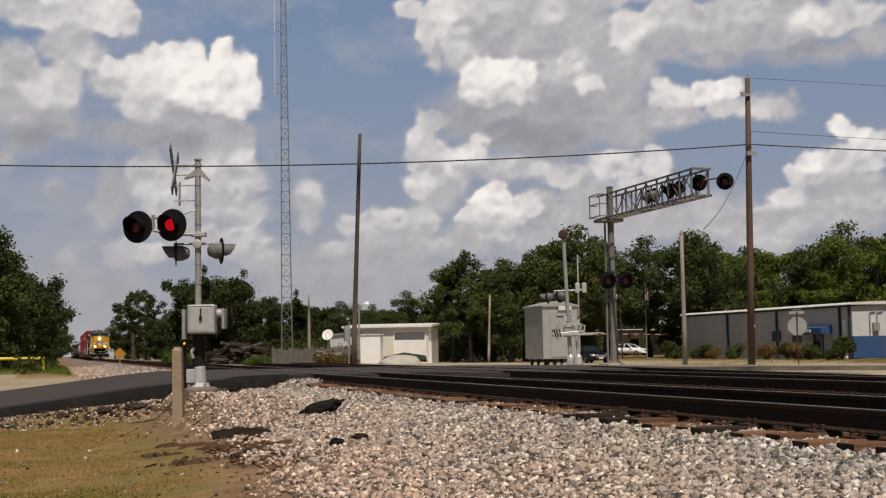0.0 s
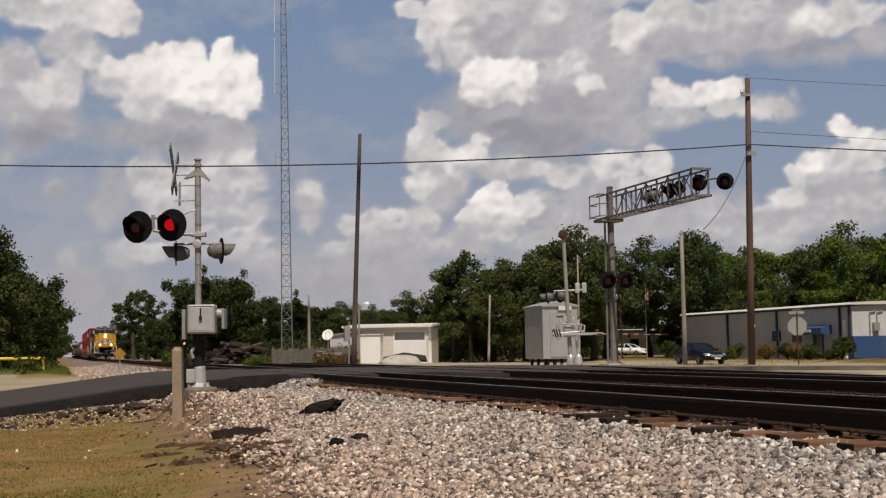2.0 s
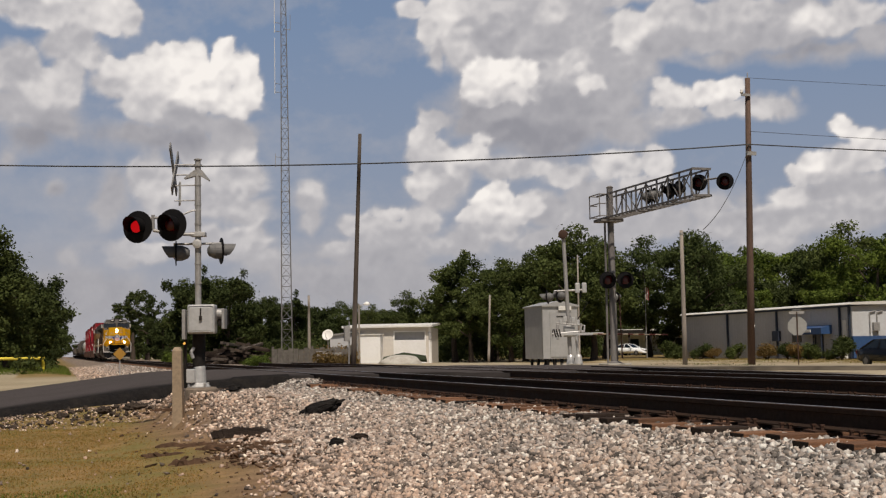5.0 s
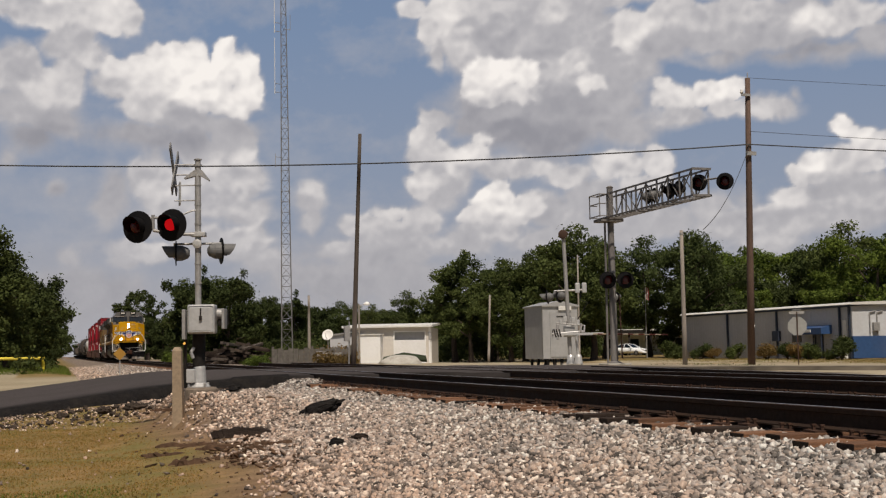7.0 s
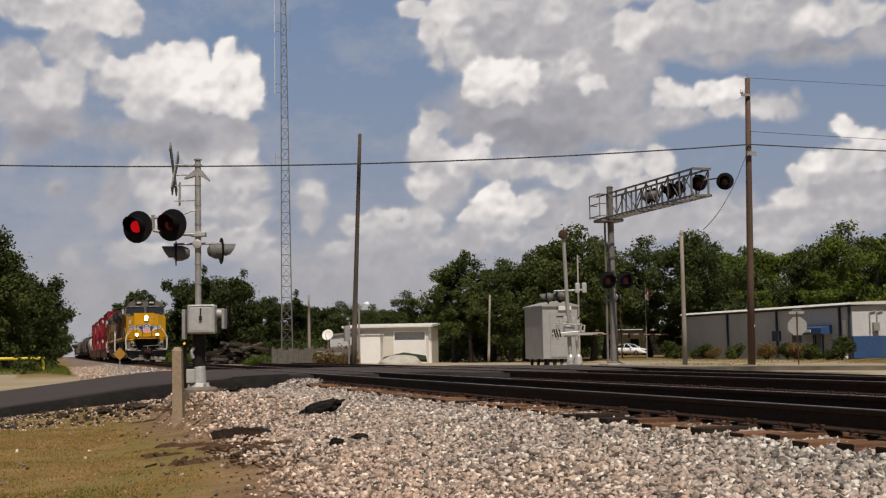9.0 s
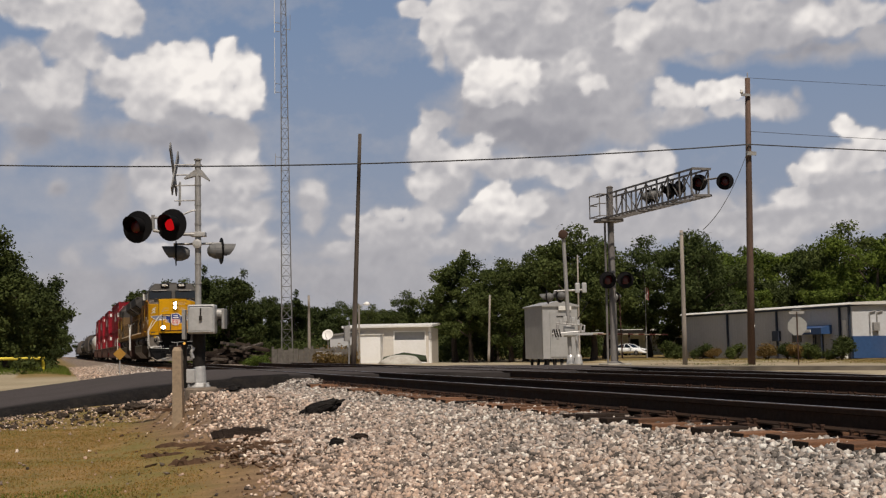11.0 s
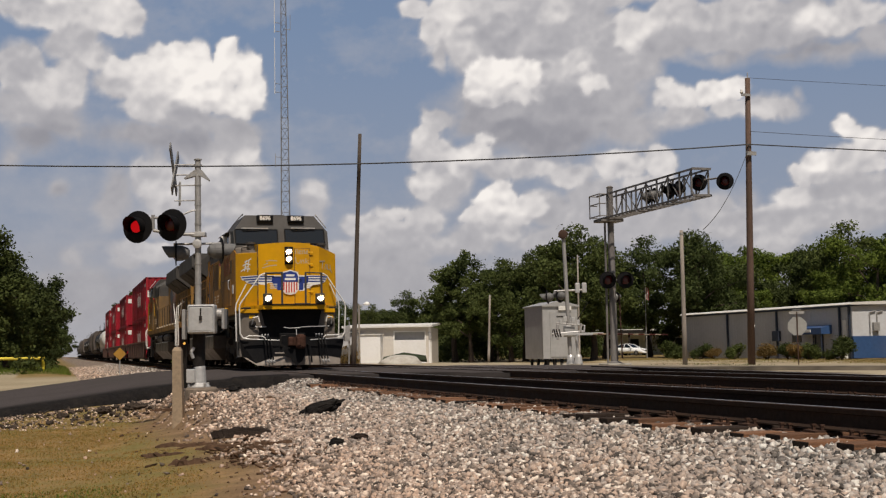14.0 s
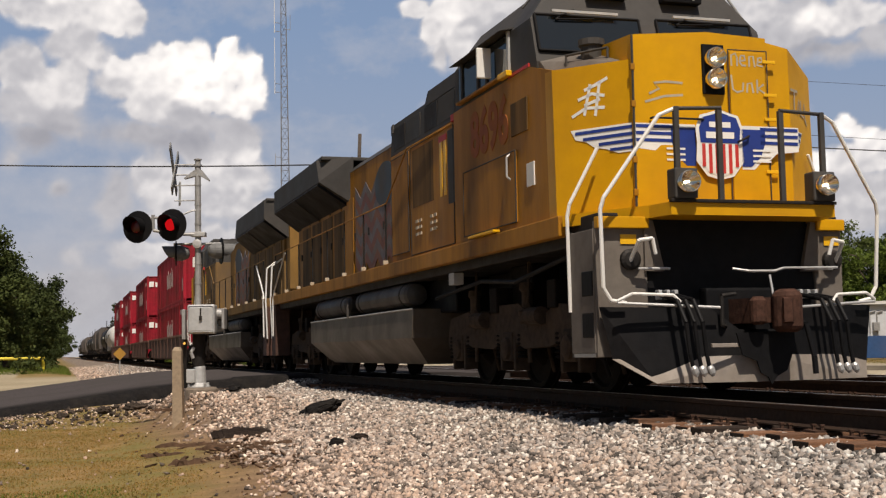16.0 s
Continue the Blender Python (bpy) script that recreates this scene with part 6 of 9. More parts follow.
# well car: start and length; its two containers: which, and start
for k, (y, length, cargo, at) in enumerate(((43.0, 24.0, long_box, 46.4), (67.5, 20.4, short_box, 71.8), (88.3, 19.2, short_box, 91.8), (107.9, 17.9, short_box, 109.3))):
    train.append((well_car(length), y, 0.0, 0))
    for j in range(2):
        b = cargo if j == 0 and k < 2 else copy_thing(cargo, pose(0, 0, 0))
        train.append((b, at, 0.365 + j * 2.70, 0))
white_tank = tank_car("tank_white", "white tank car with black underframe behind the containers")
black_tank = tank_car("tank_car", "black tank car with a dome and side ladders")
grey_hopper = hopper_car()
for k in range(13):
    proto, first = ((white_tank, k == 0) if k == 0 else (grey_hopper, k == 2) if k in (2, 3, 7, 8, 9) else (black_tank, k == 1))
    ob = proto if first else copy_thing(proto, pose(0, 0, 0))
    train.append((ob, 126.9 + k * 17.5, 0.0, 0))
# ---- level crossing ----
VIEW = -17.1      # the crossing furniture is built square to this heading


def warning_lamp(parent, at, facing, lit=None, r=0.28, back="black"):
    """A round flashing-light unit: dished background, visor, lens and rear housing."""
    a, f = Vector(at), Vector(facing).normalized()
    bg = part("background", turned(bm_new(), a, f, [(-0.02, r * 0.9), (-0.012, r), (0.0, r), (0.008, r * 0.6)], 32), "black", parent)
    part("housing", turned(bm_new(), a - f * 0.02, -f, [(0, r * 0.62), (0.1, r * 0.6), (0.2, r * 0.42), (0.23, r * 0.2)], 20), back, bg)
    # open visor: the upper three quarters of a tube, cut back towards its mouth
    q = f.to_track_quat("Z", "Y").to_matrix()
    up = Vector((0, 0, 1)) - f * f.z
    up.normalize()
    side = f.cross(up)
    bm, n, k = bm_new(), 24, r * 0.56
    rows = []
    for i in range(n + 1):
        ang = radians(-125 + 250 * i / n)
        d = up * math.cos(ang) + side * math.sin(ang)
        reach = r * (1.05 - 0.55 * abs(ang / radians(125)) ** 2)
        rows.append([bm.verts.new(a + d * rr + f * h) for rr, h in ((k, 0.0), (k, reach), (k - 0.008, reach), (k - 0.008, 0.0))])
    for p, s in zip(rows, rows[1:]):
        for j in range(3):
            bm.faces.new((p[j], p[j + 1], s[j + 1], s[j]))
    part("visor", bm, "black" if back == "black" else "visor", bg)
    if lit is None:
        part("lens", turned(bm_new(), a + f * 0.012, f, [(0, r * 0.52), (0.012, r * 0.5), (0.03, r * 0.3), (0.035, 0.01)], 24), "lens_red", bg)
    return bg


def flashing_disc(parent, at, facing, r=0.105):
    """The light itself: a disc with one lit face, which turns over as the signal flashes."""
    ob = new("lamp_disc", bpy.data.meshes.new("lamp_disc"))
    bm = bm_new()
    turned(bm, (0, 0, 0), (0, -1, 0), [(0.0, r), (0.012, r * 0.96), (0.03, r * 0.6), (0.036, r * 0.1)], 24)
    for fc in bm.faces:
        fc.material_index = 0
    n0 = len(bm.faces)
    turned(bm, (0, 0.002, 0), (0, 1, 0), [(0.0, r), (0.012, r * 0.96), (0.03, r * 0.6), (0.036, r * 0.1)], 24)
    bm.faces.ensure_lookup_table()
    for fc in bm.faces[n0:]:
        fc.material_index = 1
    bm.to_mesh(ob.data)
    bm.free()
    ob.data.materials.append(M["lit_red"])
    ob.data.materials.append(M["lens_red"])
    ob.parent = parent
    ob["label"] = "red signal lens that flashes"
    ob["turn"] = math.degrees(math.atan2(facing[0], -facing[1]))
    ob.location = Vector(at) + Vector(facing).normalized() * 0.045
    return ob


def striped_arm(parent, a, b, w=0.06):
    """A gate arm in red and white lengths."""
    a, b = Vector(a), Vector(b)
    n = 14
    arm = None
    for k in range(n):
        p, q = a.lerp(b, k / n), a.lerp(b, (k + 1) / n)
        bm = rod(bm_new(), p, q, w * (1 - 0.4 * k / n), w * (1 - 0.4 * (k + 1) / n), 6)
        ob = part("gate_arm" if arm is None else "stripe", bm, "arm_red" if k % 2 else "dusty_white", arm or parent, "weathered gate arm in pale and dull red stripes" if arm is None else "")
        arm = arm or ob
    return arm


def crossing_signal():
    S = empty("crossing_signal", pose(2.36, 22.4, -0.14, 0, 0, VIEW), "silver crossing signal mast with crossbuck, flashing red lamps and box", "crossing signal")
    part("footing", turned(bm_new(), (0.05, 0, -0.25), (0, 0, 1), [(0, 0.3), (0.3, 0.29), (0.34, 0.26)], 20), "stained_concrete", S)
    base = turned(bm_new(), (0.02, 0, 0.08), (0, 0, 1), [(0, 0.19), (0.025, 0.19), (0.09, 0.12), (0.36, 0.105), (0.4, 0.09)], 18)
    part("mast_base", base, "silver", S)
    for x, y in ((-0.14, -0.14), (0.14, -0.14), (-0.14, 0.14), (0.14, 0.14)):
        part("bolt", turned(bm_new(), (x, y, 0.08), (0, 0, 1), [(0, 0.025), (0.08, 0.025), (0.09, 0.015)], 8), "galv", S)
    part("junction_case", box(bm_new(), -0.18, -0.03, -0.18, 0.0, 0.17, 0.41, 0.015), "silver", S, "small silver junction case")
    part("mast_sleeve", turned(bm_new(), (0.01, 0, 0.42), (0, 0, 1), [(0, 0.085), (0.05, 0.11), (0.6, 0.115), (0.64, 0.07)], 18), "steel_dark", S, "dark lower sleeve")
    part("mast", rod(bm_new(), (0, 0, 0.45), (0, 0, 4.02), 0.056, 0.053, 18), "galv", S)
    cabinet = part("signal_box", box(bm_new(), -0.13, 0.35, -0.33, -0.06, 1.02, 1.53, 0.035), "silver", S, "pale grey metal control box")
    part("box_door", box(bm_new(), -0.105, 0.325, -0.352, -0.33, 1.05, 1.50, 0.03), "silver", cabinet)
    part("latch", box(bm_new(), 0.098, 0.122, -0.375, -0.35, 1.30, 1.46, 0.004), "steel_dark", cabinet)
    part("padlock", box(bm_new(), 0.085, 0.135, -0.385, -0.35, 1.25, 1.33, 0.01), "steel_dark", cabinet)
    part("side_bracket", box(bm_new(), -0.24, -0.18, -0.25, -0.1, 0.93, 1.45, 0.01), "galv", S)
    part("counterweight", box(bm_new(), 0.36, 0.50, -0.1, 0.2, 1.15, 1.45, 0.03), "steel_dark", S)
    part("gate_motor", turned(bm_new(), (0.33, -0.05, 1.36), (1, 0, 0), [(0, 0.1), (0.12, 0.1), (0.14, 0.06)], 16), "galv", S)
    part("counterweight_arm", box(bm_new(), 0.48, 0.53, -0.4, -0.12, 1.1, 1.45, 0.01), "galv", S)
    part("cable_conduit", rod(bm_new(), (-0.24, 0.05, 0.1), (-0.21, -0.1, 1.1), 0.035, 0.03, 8), "steel_dark", S)
    part("conduit_elbow", tube(bm_new(), [(-0.05, -0.15, 0.78), (-0.09, -0.2, 0.7), (-0.05, -0.2, 0.6)], 0.03, 8), "galv", S)
    # glowing dot added for a small glint; no lamp is known here
    part("gate_light", turned(bm_new(), (-0.22, -0.12, 0.86), (0, -1, 0), [(0, 0.022), (0.02, 0.022), (0.03, 0.01)], 10), "marker", S, "small glowing amber dot standing for a glint")
    for k in range(6):
        part("step_clamp", turned(bm_new(), (0, 0, 1.9 + 0.35 * k), (0, 0, 1), [(0, 0.062), (0.03, 0.062)], 14), "galv", S)
    part("mast_cap", turned(bm_new(), (0, 0, 4.0), (0, 0, 1), [(0, 0.075), (0.03, 0.075), (0.04, 0.05), (0.1, 0.05), (0.11, 0.07), (0.13, 0.07), (0.14, 0.02)], 14), "galv", S)
    part("cap_bracket", slab(bm_new(), [(-0.24, 3.79), (-0.05, 3.93), (0.07, 3.93), (0.21, 3.75), (0.2, 3.73), (0.05, 3.82), (-0.05, 3.82), (-0.23, 3.77)], "y", -0.05, 0.05), "galv", S)
    # crossbuck, seen almost edge on
    cb = None
    for lean in (-1, 1):
        bm = box(bm_new(), -0.012, 0.012, -0.53, 0.53, -0.09, 0.09, 0.004, pose(-0.42 + 0.015 * lean, 0, 3.92 - 0.03 * lean) @ pose(0, 0, 0, 0, 1.2 * lean, 4.5) @ pose(0, 0, 0, 45 * lean))
        ob = part("crossbuck" if cb is None else "blade", bm, "crossbuck", cb or S, "weathered crossbuck blades seen edge on" if cb is None else "")
        cb = cb or ob
    for z in (4.03, 3.85, 3.66, 3.39):
        part("bracket_rod", rod(bm_new(), (-0.42, 0, z), (-0.03, 0, z), 0.012, 0.012, 8), "galv", S)
    part("track_count_sign", box(bm_new(), -0.33, -0.30, -0.2, 0.2, 3.31, 3.70, 0.005, pose(0, 0, 0, 0, 0, 14)), "sign_back", S)
    # lamps
    arm = bm_new()
    tube(arm, [(0, -0.05, 2.78), (-0.25, -0.12, 2.78), (-0.35, -0.15, 2.78)], 0.03, 10)
    tube(arm, [(-0.75, -0.2, 3.12), (-0.75, -0.2, 2.85), (-0.35, -0.15, 2.78)], 0.03, 10)
    tube(arm, [(-1.05, -0.2, 3.05), (-0.5, -0.2, 3.08)], 0.022, 10)
    part("lamp_arm", arm, "galv", S)
    part("arm_bracket", tube(bm_new(), [(0.06, 0, 3.22), (-0.1, -0.05, 3.20), (-0.4, -0.15, 3.06)], 0.015), "galv", S)
    part("arm_clamp", box(bm_new(), -0.12, 0.14, -0.09, 0.07, 2.74, 2.82, 0.01), "silver", S)
    face = Vector((-0.30, -1.0, 0.02)).normalized()
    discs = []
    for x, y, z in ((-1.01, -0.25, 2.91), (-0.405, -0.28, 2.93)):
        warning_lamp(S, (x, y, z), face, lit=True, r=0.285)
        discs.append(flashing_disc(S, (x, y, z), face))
    part("rear_arm", tube(bm_new(), [(-0.44, 0.05, 2.62), (0.42, 0.05, 2.62)], 0.02), "galv", S)
    part("rear_hub", turned(bm_new(), (0, -0.08, 2.61), (0, -1, 0), [(0, 0.085), (0.02, 0.08), (0.03, 0.04)], 16), "silver", S)
    warning_lamp(S, (-0.41, 0.05, 2.46), (-1.0, -0.22, 0.0), r=0.225, back="visor")
    warning_lamp(S, (0.40, 0.1, 2.49), (0.93, 0.36, 0.0), r=0.235, back="visor")
    for x in (-0.42, 0.40):
        part("lamp_stem", rod(bm_new(), (x, 0.05, 2.46), (x, 0.05, 2.64), 0.025, 0.025, 10), "galv", S)
    return S, discs


signal, discs = crossing_signal()


def cantilever():
    C = empty("cantilever_signal", pose(19.5, 42.2, -0.2), "galvanised cantilever truss with flashing red lamps over the road", "cantilever signal")
    part("footing", box(bm_new(), -0.45, 0.45, -0.45, 0.45, -0.25, 0.12, 0.02), "concrete", C)
    for dx, r in ((-0.02, 0.17),):
        part("post", turned(bm_new(), (dx, 0, 0.1), (0, 0, 1), [(0, 0.26), (0.05, 0.26), (0.1, 0.14), (5.0, 0.118), (6.45, 0.112), (6.5, 0.13), (6.55, 0.07)], 20), "grimy_galv", C)
    part("conduit", rod(bm_new(), (-0.28, 0, 0.1), (-0.25, 0, 5.4), 0.04, 0.04, 10), "grimy_galv", C)
    part("ladder_rail", rod(bm_new(), (0.25, -0.1, 0.3), (0.2, -0.1, 2.6), 0.025, 0.025, 8), "rust", C)
    part("cap_plate", box(bm_new(), -0.55, 0.35, -0.35, 0.35, 5.3, 5.42, 0.02), "grimy_galv", C)
    L = 6.9
    for x in (-0.32, 0.28):
        for z in (5.45, 6.3):
            part("chord", box(bm_new(), x - 0.026, x + 0.026, -L, 0.5, z - 0.03, z + 0.03, 0.006), "grimy_galv", C)
        for k in range(9):
            y = -0.4 - k * 0.8
            part("vertical", box(bm_new(), x - 0.025, x + 0.025, y - 0.025, y + 0.025, 5.45, 6.3), "grimy_galv", C)
            if k < 8:
                part("diagonal", rod(bm_new(), (x, y, 5.47 if k % 2 else 6.28), (x, y - 0.8, 6.28 if k % 2 else 5.47), 0.022, 0.022, 6), "grimy_galv", C)
    for k in range(24):
        part("walkway_bar", box(bm_new(), -0.3, 0.26, -L + 0.31 * k, -L + 0.31 * k + 0.05, 5.4, 5.43), "grimy_galv", C)
    for x, z in ((-0.32, 5.45), (-0.32, 6.3)):
        part("end_strut", box(bm_new(), -0.36, 0.32, -L - 0.04, -L, z - 0.04, z + 0.04, 0.008), "grimy_galv", C)
    cage = bm_new()
    for z in (5.5, 5.95, 6.3):
        tube(cage, [(-0.32, 0.5, z), (-0.62, 0.5, z), (-0.62, -0.4, z), (-0.32, -0.4, z)], 0.022, 6)
    for y in (0.5, -0.4):
        rod(cage, (-0.62, y, 5.45), (-0.62, y, 6.3), 0.022, 0.022, 6)
    part("ladder_cage", cage, "grimy_galv", C)
    f1, f2 = Vector((-1, -0.25, 0)), Vector((1, 0.15, 0))
    warning_lamp(C, (0.42, -7.6, 5.82), (-0.55, -0.83, 0), r=0.27)
    warning_lamp(C, (0.25, -6.25, 5.95), (-0.7, -0.7, 0), r=0.27)
    for y in (-4.9, -5.5):
        warning_lamp(C, (-0.1, y, 5.85), (-0.95, -0.1, 0), r=0.27)
    for y in (-2.9, -3.4):
        warning_lamp(C, (0.1, y, 5.9), (1, 0.1, 0), r=0.25, back="visor")
    part("lamp_arm", rod(bm_new(), (0.1, -6.9, 5.95), (0.42, -7.55, 5.95), 0.03, 0.03, 8), "grimy_galv", C)
    for x, y in ((-0.36, -0.35), (0.3, -0.45)):
        warning_lamp(C, (x, y, 3.15), (-0.2, -1, 0), r=0.31)
        part("lamp_bracket", rod(bm_new(), (x, y + 0.1, 3.15), (0, 0, 3.15), 0.03, 0.03, 8), "grimy_galv", C)
    warning_lamp(C, (0.25, 0.3, 2.55), (0.9, 0.4, 0), r=0.2, back="silver")
    return C


cantilever()


def gate_mast():
    G = empty("gate_mast", pose(19.55, 46.5, -0.2, 0, 0, VIEW), "silver gate mast with bell and lowered weathered arm", "crossing gate")
    part("footing", box(bm_new(), -0.35, 0.45, -0.3, 0.3, -0.25, 0.08, 0.02), "concrete", G)
    for x in (0.0, 0.32):
        part("foot", turned(bm_new(), (x, 0, 0.05), (0, 0, 1), [(0, 0.17), (0.05, 0.17), (0.3, 0.13), (0.4, 0.08)], 14), "silver", G)
    part("mast", rod(bm_new(), (0.0, 0, 0.2), (-0.16, 0, 5.2), 0.085, 0.075, 16), "galv", G)
    part("strut", rod(bm_new(), (0.32, 0, 0.3), (0.22, 0, 1.3), 0.05, 0.05, 10), "silver", G)
    part("bell", turned(bm_new(), (-0.18, -0.1, 5.25), (-0.2, -1, 0.1), [(-0.1, 0.05), (-0.08, 0.12), (-0.03, 0.18), (0.03, 0.19), (0.05, 0.15), (0.07, 0.06)], 18), "rust", G, "reddish crossing bell")
    part("mechanism", box(bm_new(), -0.24, 0.2, -0.2, 0.2, 1.15, 1.6, 0.04), "bungalow", G)
    for k, (x, z, w, h) in enumerate(((-0.86, 1.30, 0.05, 0.34), (-0.76, 1.28, 0.05, 0.38), (-0.66, 1.30, 0.05, 0.32), (-0.5, 1.55, 0.12, 0.2), (-0.38, 1.75, 0.08, 0.16), (0.42, 1.52, 0.08, 0.3), (0.55, 1.45, 0.05, 0.26), (-0.5, 1.1, 0.1, 0.14))):
        part("counterweight", placed(box(bm_new(), -w / 2, w / 2, -0.35, -0.2, -h / 2, h / 2, 0.012), pose(x + (0.24 if k < 3 else 0.0), 0, z, 0, -14 if k < 3 else 6)), "steel_dark" if k < 3 else "galv" if k % 2 else "silver", G)
    part("weight_arm", rod(bm_new(), (-0.72, -0.28, 1.28), (0.5, -0.28, 1.36), 0.03, 0.03, 8), "silver", G)
    part("weight_arm", rod(bm_new(), (-0.55, -0.28, 1.7), (0.6, -0.28, 1.58), 0.022, 0.022, 8), "galv", G)
    for x, z in ((-0.2, 1.86), (0.12, 1.82), (0.3, 1.72)):
        part("junction_case", box(bm_new(), x - 0.07, x + 0.07, -0.3, -0.18, z - 0.1, z + 0.1, 0.015), "silver", G)
    part("arm_base", box(bm_new(), -0.4, 1.3, -0.34, -0.26, 1.2, 1.3, 0.01), "silver", G)
    striped_arm(G, (0.9, -0.3, 1.24), (3.0, -5.0, 1.12), 0.035)
    part("cross_arm", rod(bm_new(), (-0.6, 0, 2.98), (0.65, 0, 3.02), 0.04, 0.04, 8), "galv", G)
    warning_lamp(G, (-0.85, 0.1, 2.75), (-1, 0.3, -0.1), r=0.28, back="visor")
    warning_lamp(G, (-0.35, 0.1, 2.8), (-0.7, 0.7, 0), r=0.28, back="visor")
    for x in (0.35, 0.62):
        part("lamp_case", box(bm_new(), x - 0.09, x + 0.09, -0.1, 0.1, 2.9, 3.3, 0.03), "silver", G)
    part("lamp_wire", tube(bm_new(), [(0.2, 0, 3.6), (0.5, 0, 3.0), (0.45, 0, 2.6), (0.75, 0, 2.5), (0.3, 0, 1.8)], 0.018), "black", G)
    return G


gate_mast()


def bungalow():
    B = empty("signal_bungalow", pose(19.95, 50.4, 0.05), "grey aluminium signal bungalow on short legs", "equipment cabinet")
    w, d, h = 1.62, 2.2, 2.3
    part("wall", box(bm_new(), 0, w, 0, d, 0, h, 0.012), "bungalow", B)
    part("roof", hull(bm_new(), [(-0.06, y, h) for y in (-0.08, d + 0.08)] + [(w + 0.06, y, h) for y in (-0.08, d + 0.08)] + [(w / 2, y, h + 0.2) for y in (-0.08, d + 0.08)] + [(-0.06, y, h - 0.05) for y in (-0.08, d + 0.08)] + [(w + 0.06, y, h - 0.05) for y in (-0.08, d + 0.08)]), "bungalow", B)
    door = part("door", box(bm_new(), 0.32, w - 0.25, -0.03, 0.0, 0.08, h - 0.25, 0.01), "bungalow", B)
    part("door_hood", box(bm_new(), 0.7, 1.3, -0.1, -0.03, h - 0.22, h - 0.05, 0.01), "roof_white", B)
    part("vent", box(bm_new(), 0.62, w - 0.35, -0.05, -0.03, h - 0.5, h - 0.46), "steel_dark", door)
    part("handle", rod(bm_new(), (0.42, -0.06, 1.0), (0.42, -0.06, 1.25), 0.02, 0.02, 8), "steel_dark", door)
    part("side_rib", box(bm_new(), -0.02, 0.0, 0.0, 0.06, 0, h), "galv", B)
    for x in (0.25, 0.55, 0.9, 1.35):
        part("leg", box(bm_new(), x - 0.05, x + 0.05, 0.1, 0.2, -0.36, 0.02), "steel_dark", B)
        part("leg", box(bm_new(), x - 0.05, x + 0.05, d - 0.2, d - 0.1, -0.36, 0.02), "steel_dark", B)
    return B


bungalow()


# ---- poles, wires, signs ----
def utility_pole(name, foot, top, r, material, label, lean=None):
    P = empty(name, pose(*foot), label, "utility pole")
    t = Vector(top) - Vector(foot)
    shaft = bm_new()
    n = 6
    for k in range(n):
        a, b = t * (k / n), t * ((k + 1) / n)
        rod(shaft, a, b, r * (1 - 0.35 * k / n), r * (1 - 0.35 * (k + 1) / n), 16, k in (0, n - 1))
    bmesh.ops.remove_doubles(shaft, verts=shaft.verts, dist=0.002)
    part("shaft", shaft, material, P, smooth=True)
    return P, t


P, t = utility_pole("utility_pole", (26.45, 44.4, -0.55), (26.22, 43.5, 11.1), 0.155, "pole", "tall brown timber utility pole carrying cables")
part("insulator_pin", rod(bm_new(), t + Vector((0, 0, -0.05)), t + Vector((0, 0, 0.22)), 0.025, 0.02, 8), "galv", P)
part("top_bracket", box(bm_new(), t.x - 0.35, t.x + 0.05, t.y - 0.12, t.y - 0.06, t.z - 0.75, t.z - 0.65), "galv", P)
part("insulator", turned(bm_new(), (t.x - 0.35, t.y - 0.1, t.z - 0.66), (0, 0, 1), [(0, 0.04), (0.05, 0.07), (0.1, 0.05), (0.16, 0.03)], 10), "tank_white", P)
for z in (1.75, 3.1):
    part("tag", box(bm_new(), -0.07, 0.07, -0.26, -0.22, z, z + 0.1), "white_paint", P)
part("cable_clamp", box(bm_new(), t.x * 0.75 - 0.22, t.x * 0.75 + 0.22, -0.9, -0.84, 8.55, 8.7), "galv", P)
P, t = utility_pole("utility_pole", (13.06, 56.9, -0.5), (13.36, 56.2, 10.6), 0.125, "pole_dark", "weathered brown timber pole leaning slightly")
part("meter_box", box(bm_new(), -0.45, -0.2, -0.3, -0.1, 1.5, 2.2, 0.02), "galv", P)
part("riser", rod(bm_new(), (-0.25, -0.18, 0.0), (-0.2, -0.2, 2.4), 0.03, 0.03, 8), "galv", P)
P, t = utility_pole("stub_pole", (21.5, 40.6, -0.5), (21.47, 40.5, 4.66), 0.095, "pole_grey", "short grey weathered timber stub pole")
part("strap", turned(bm_new(), t * 0.97, (0, 0, 1), [(0, 0.075), (0.06, 0.075)], 14), "galv", P)
for foot, top, r in (((19.1, 98.7, -0.6), (19.1, 98.7, 5.0), 0.14), ((37.7, 108.9, -0.7), (37.9, 108.8, 5.4), 0.13), ((27.7, 64.6, -0.6), (27.7, 64.5, 5.6), 0.06)):
    P, t = utility_pole("utility_pole", foot, top, r, "pole_grey", "slim grey timber pole in the lot")
    part("pole_cap", turned(bm_new(), t, (0, 0, 1), [(0, r * 0.7), (0.04, r * 0.7), (0.08, r * 0.2)], 10), "galv", P)


def cable(name, pts, r, sag, label):
    bm = bm_new()
    for a, b in zip(pts, pts[1:]):
        a, b = Vector(a), Vector(b)
        n = 24
        run = [a.lerp(b, k / n) - Vector((0, 0, sag * 4 * (k / n) * (1 - k / n))) for k in range(n + 1)]
        tube(bm, run, r, 6)
    bmesh.ops.remove_doubles(bm, verts=bm.verts, dist=0.0005)
    return tagged(part(name, bm, "wire"), label, "cable")


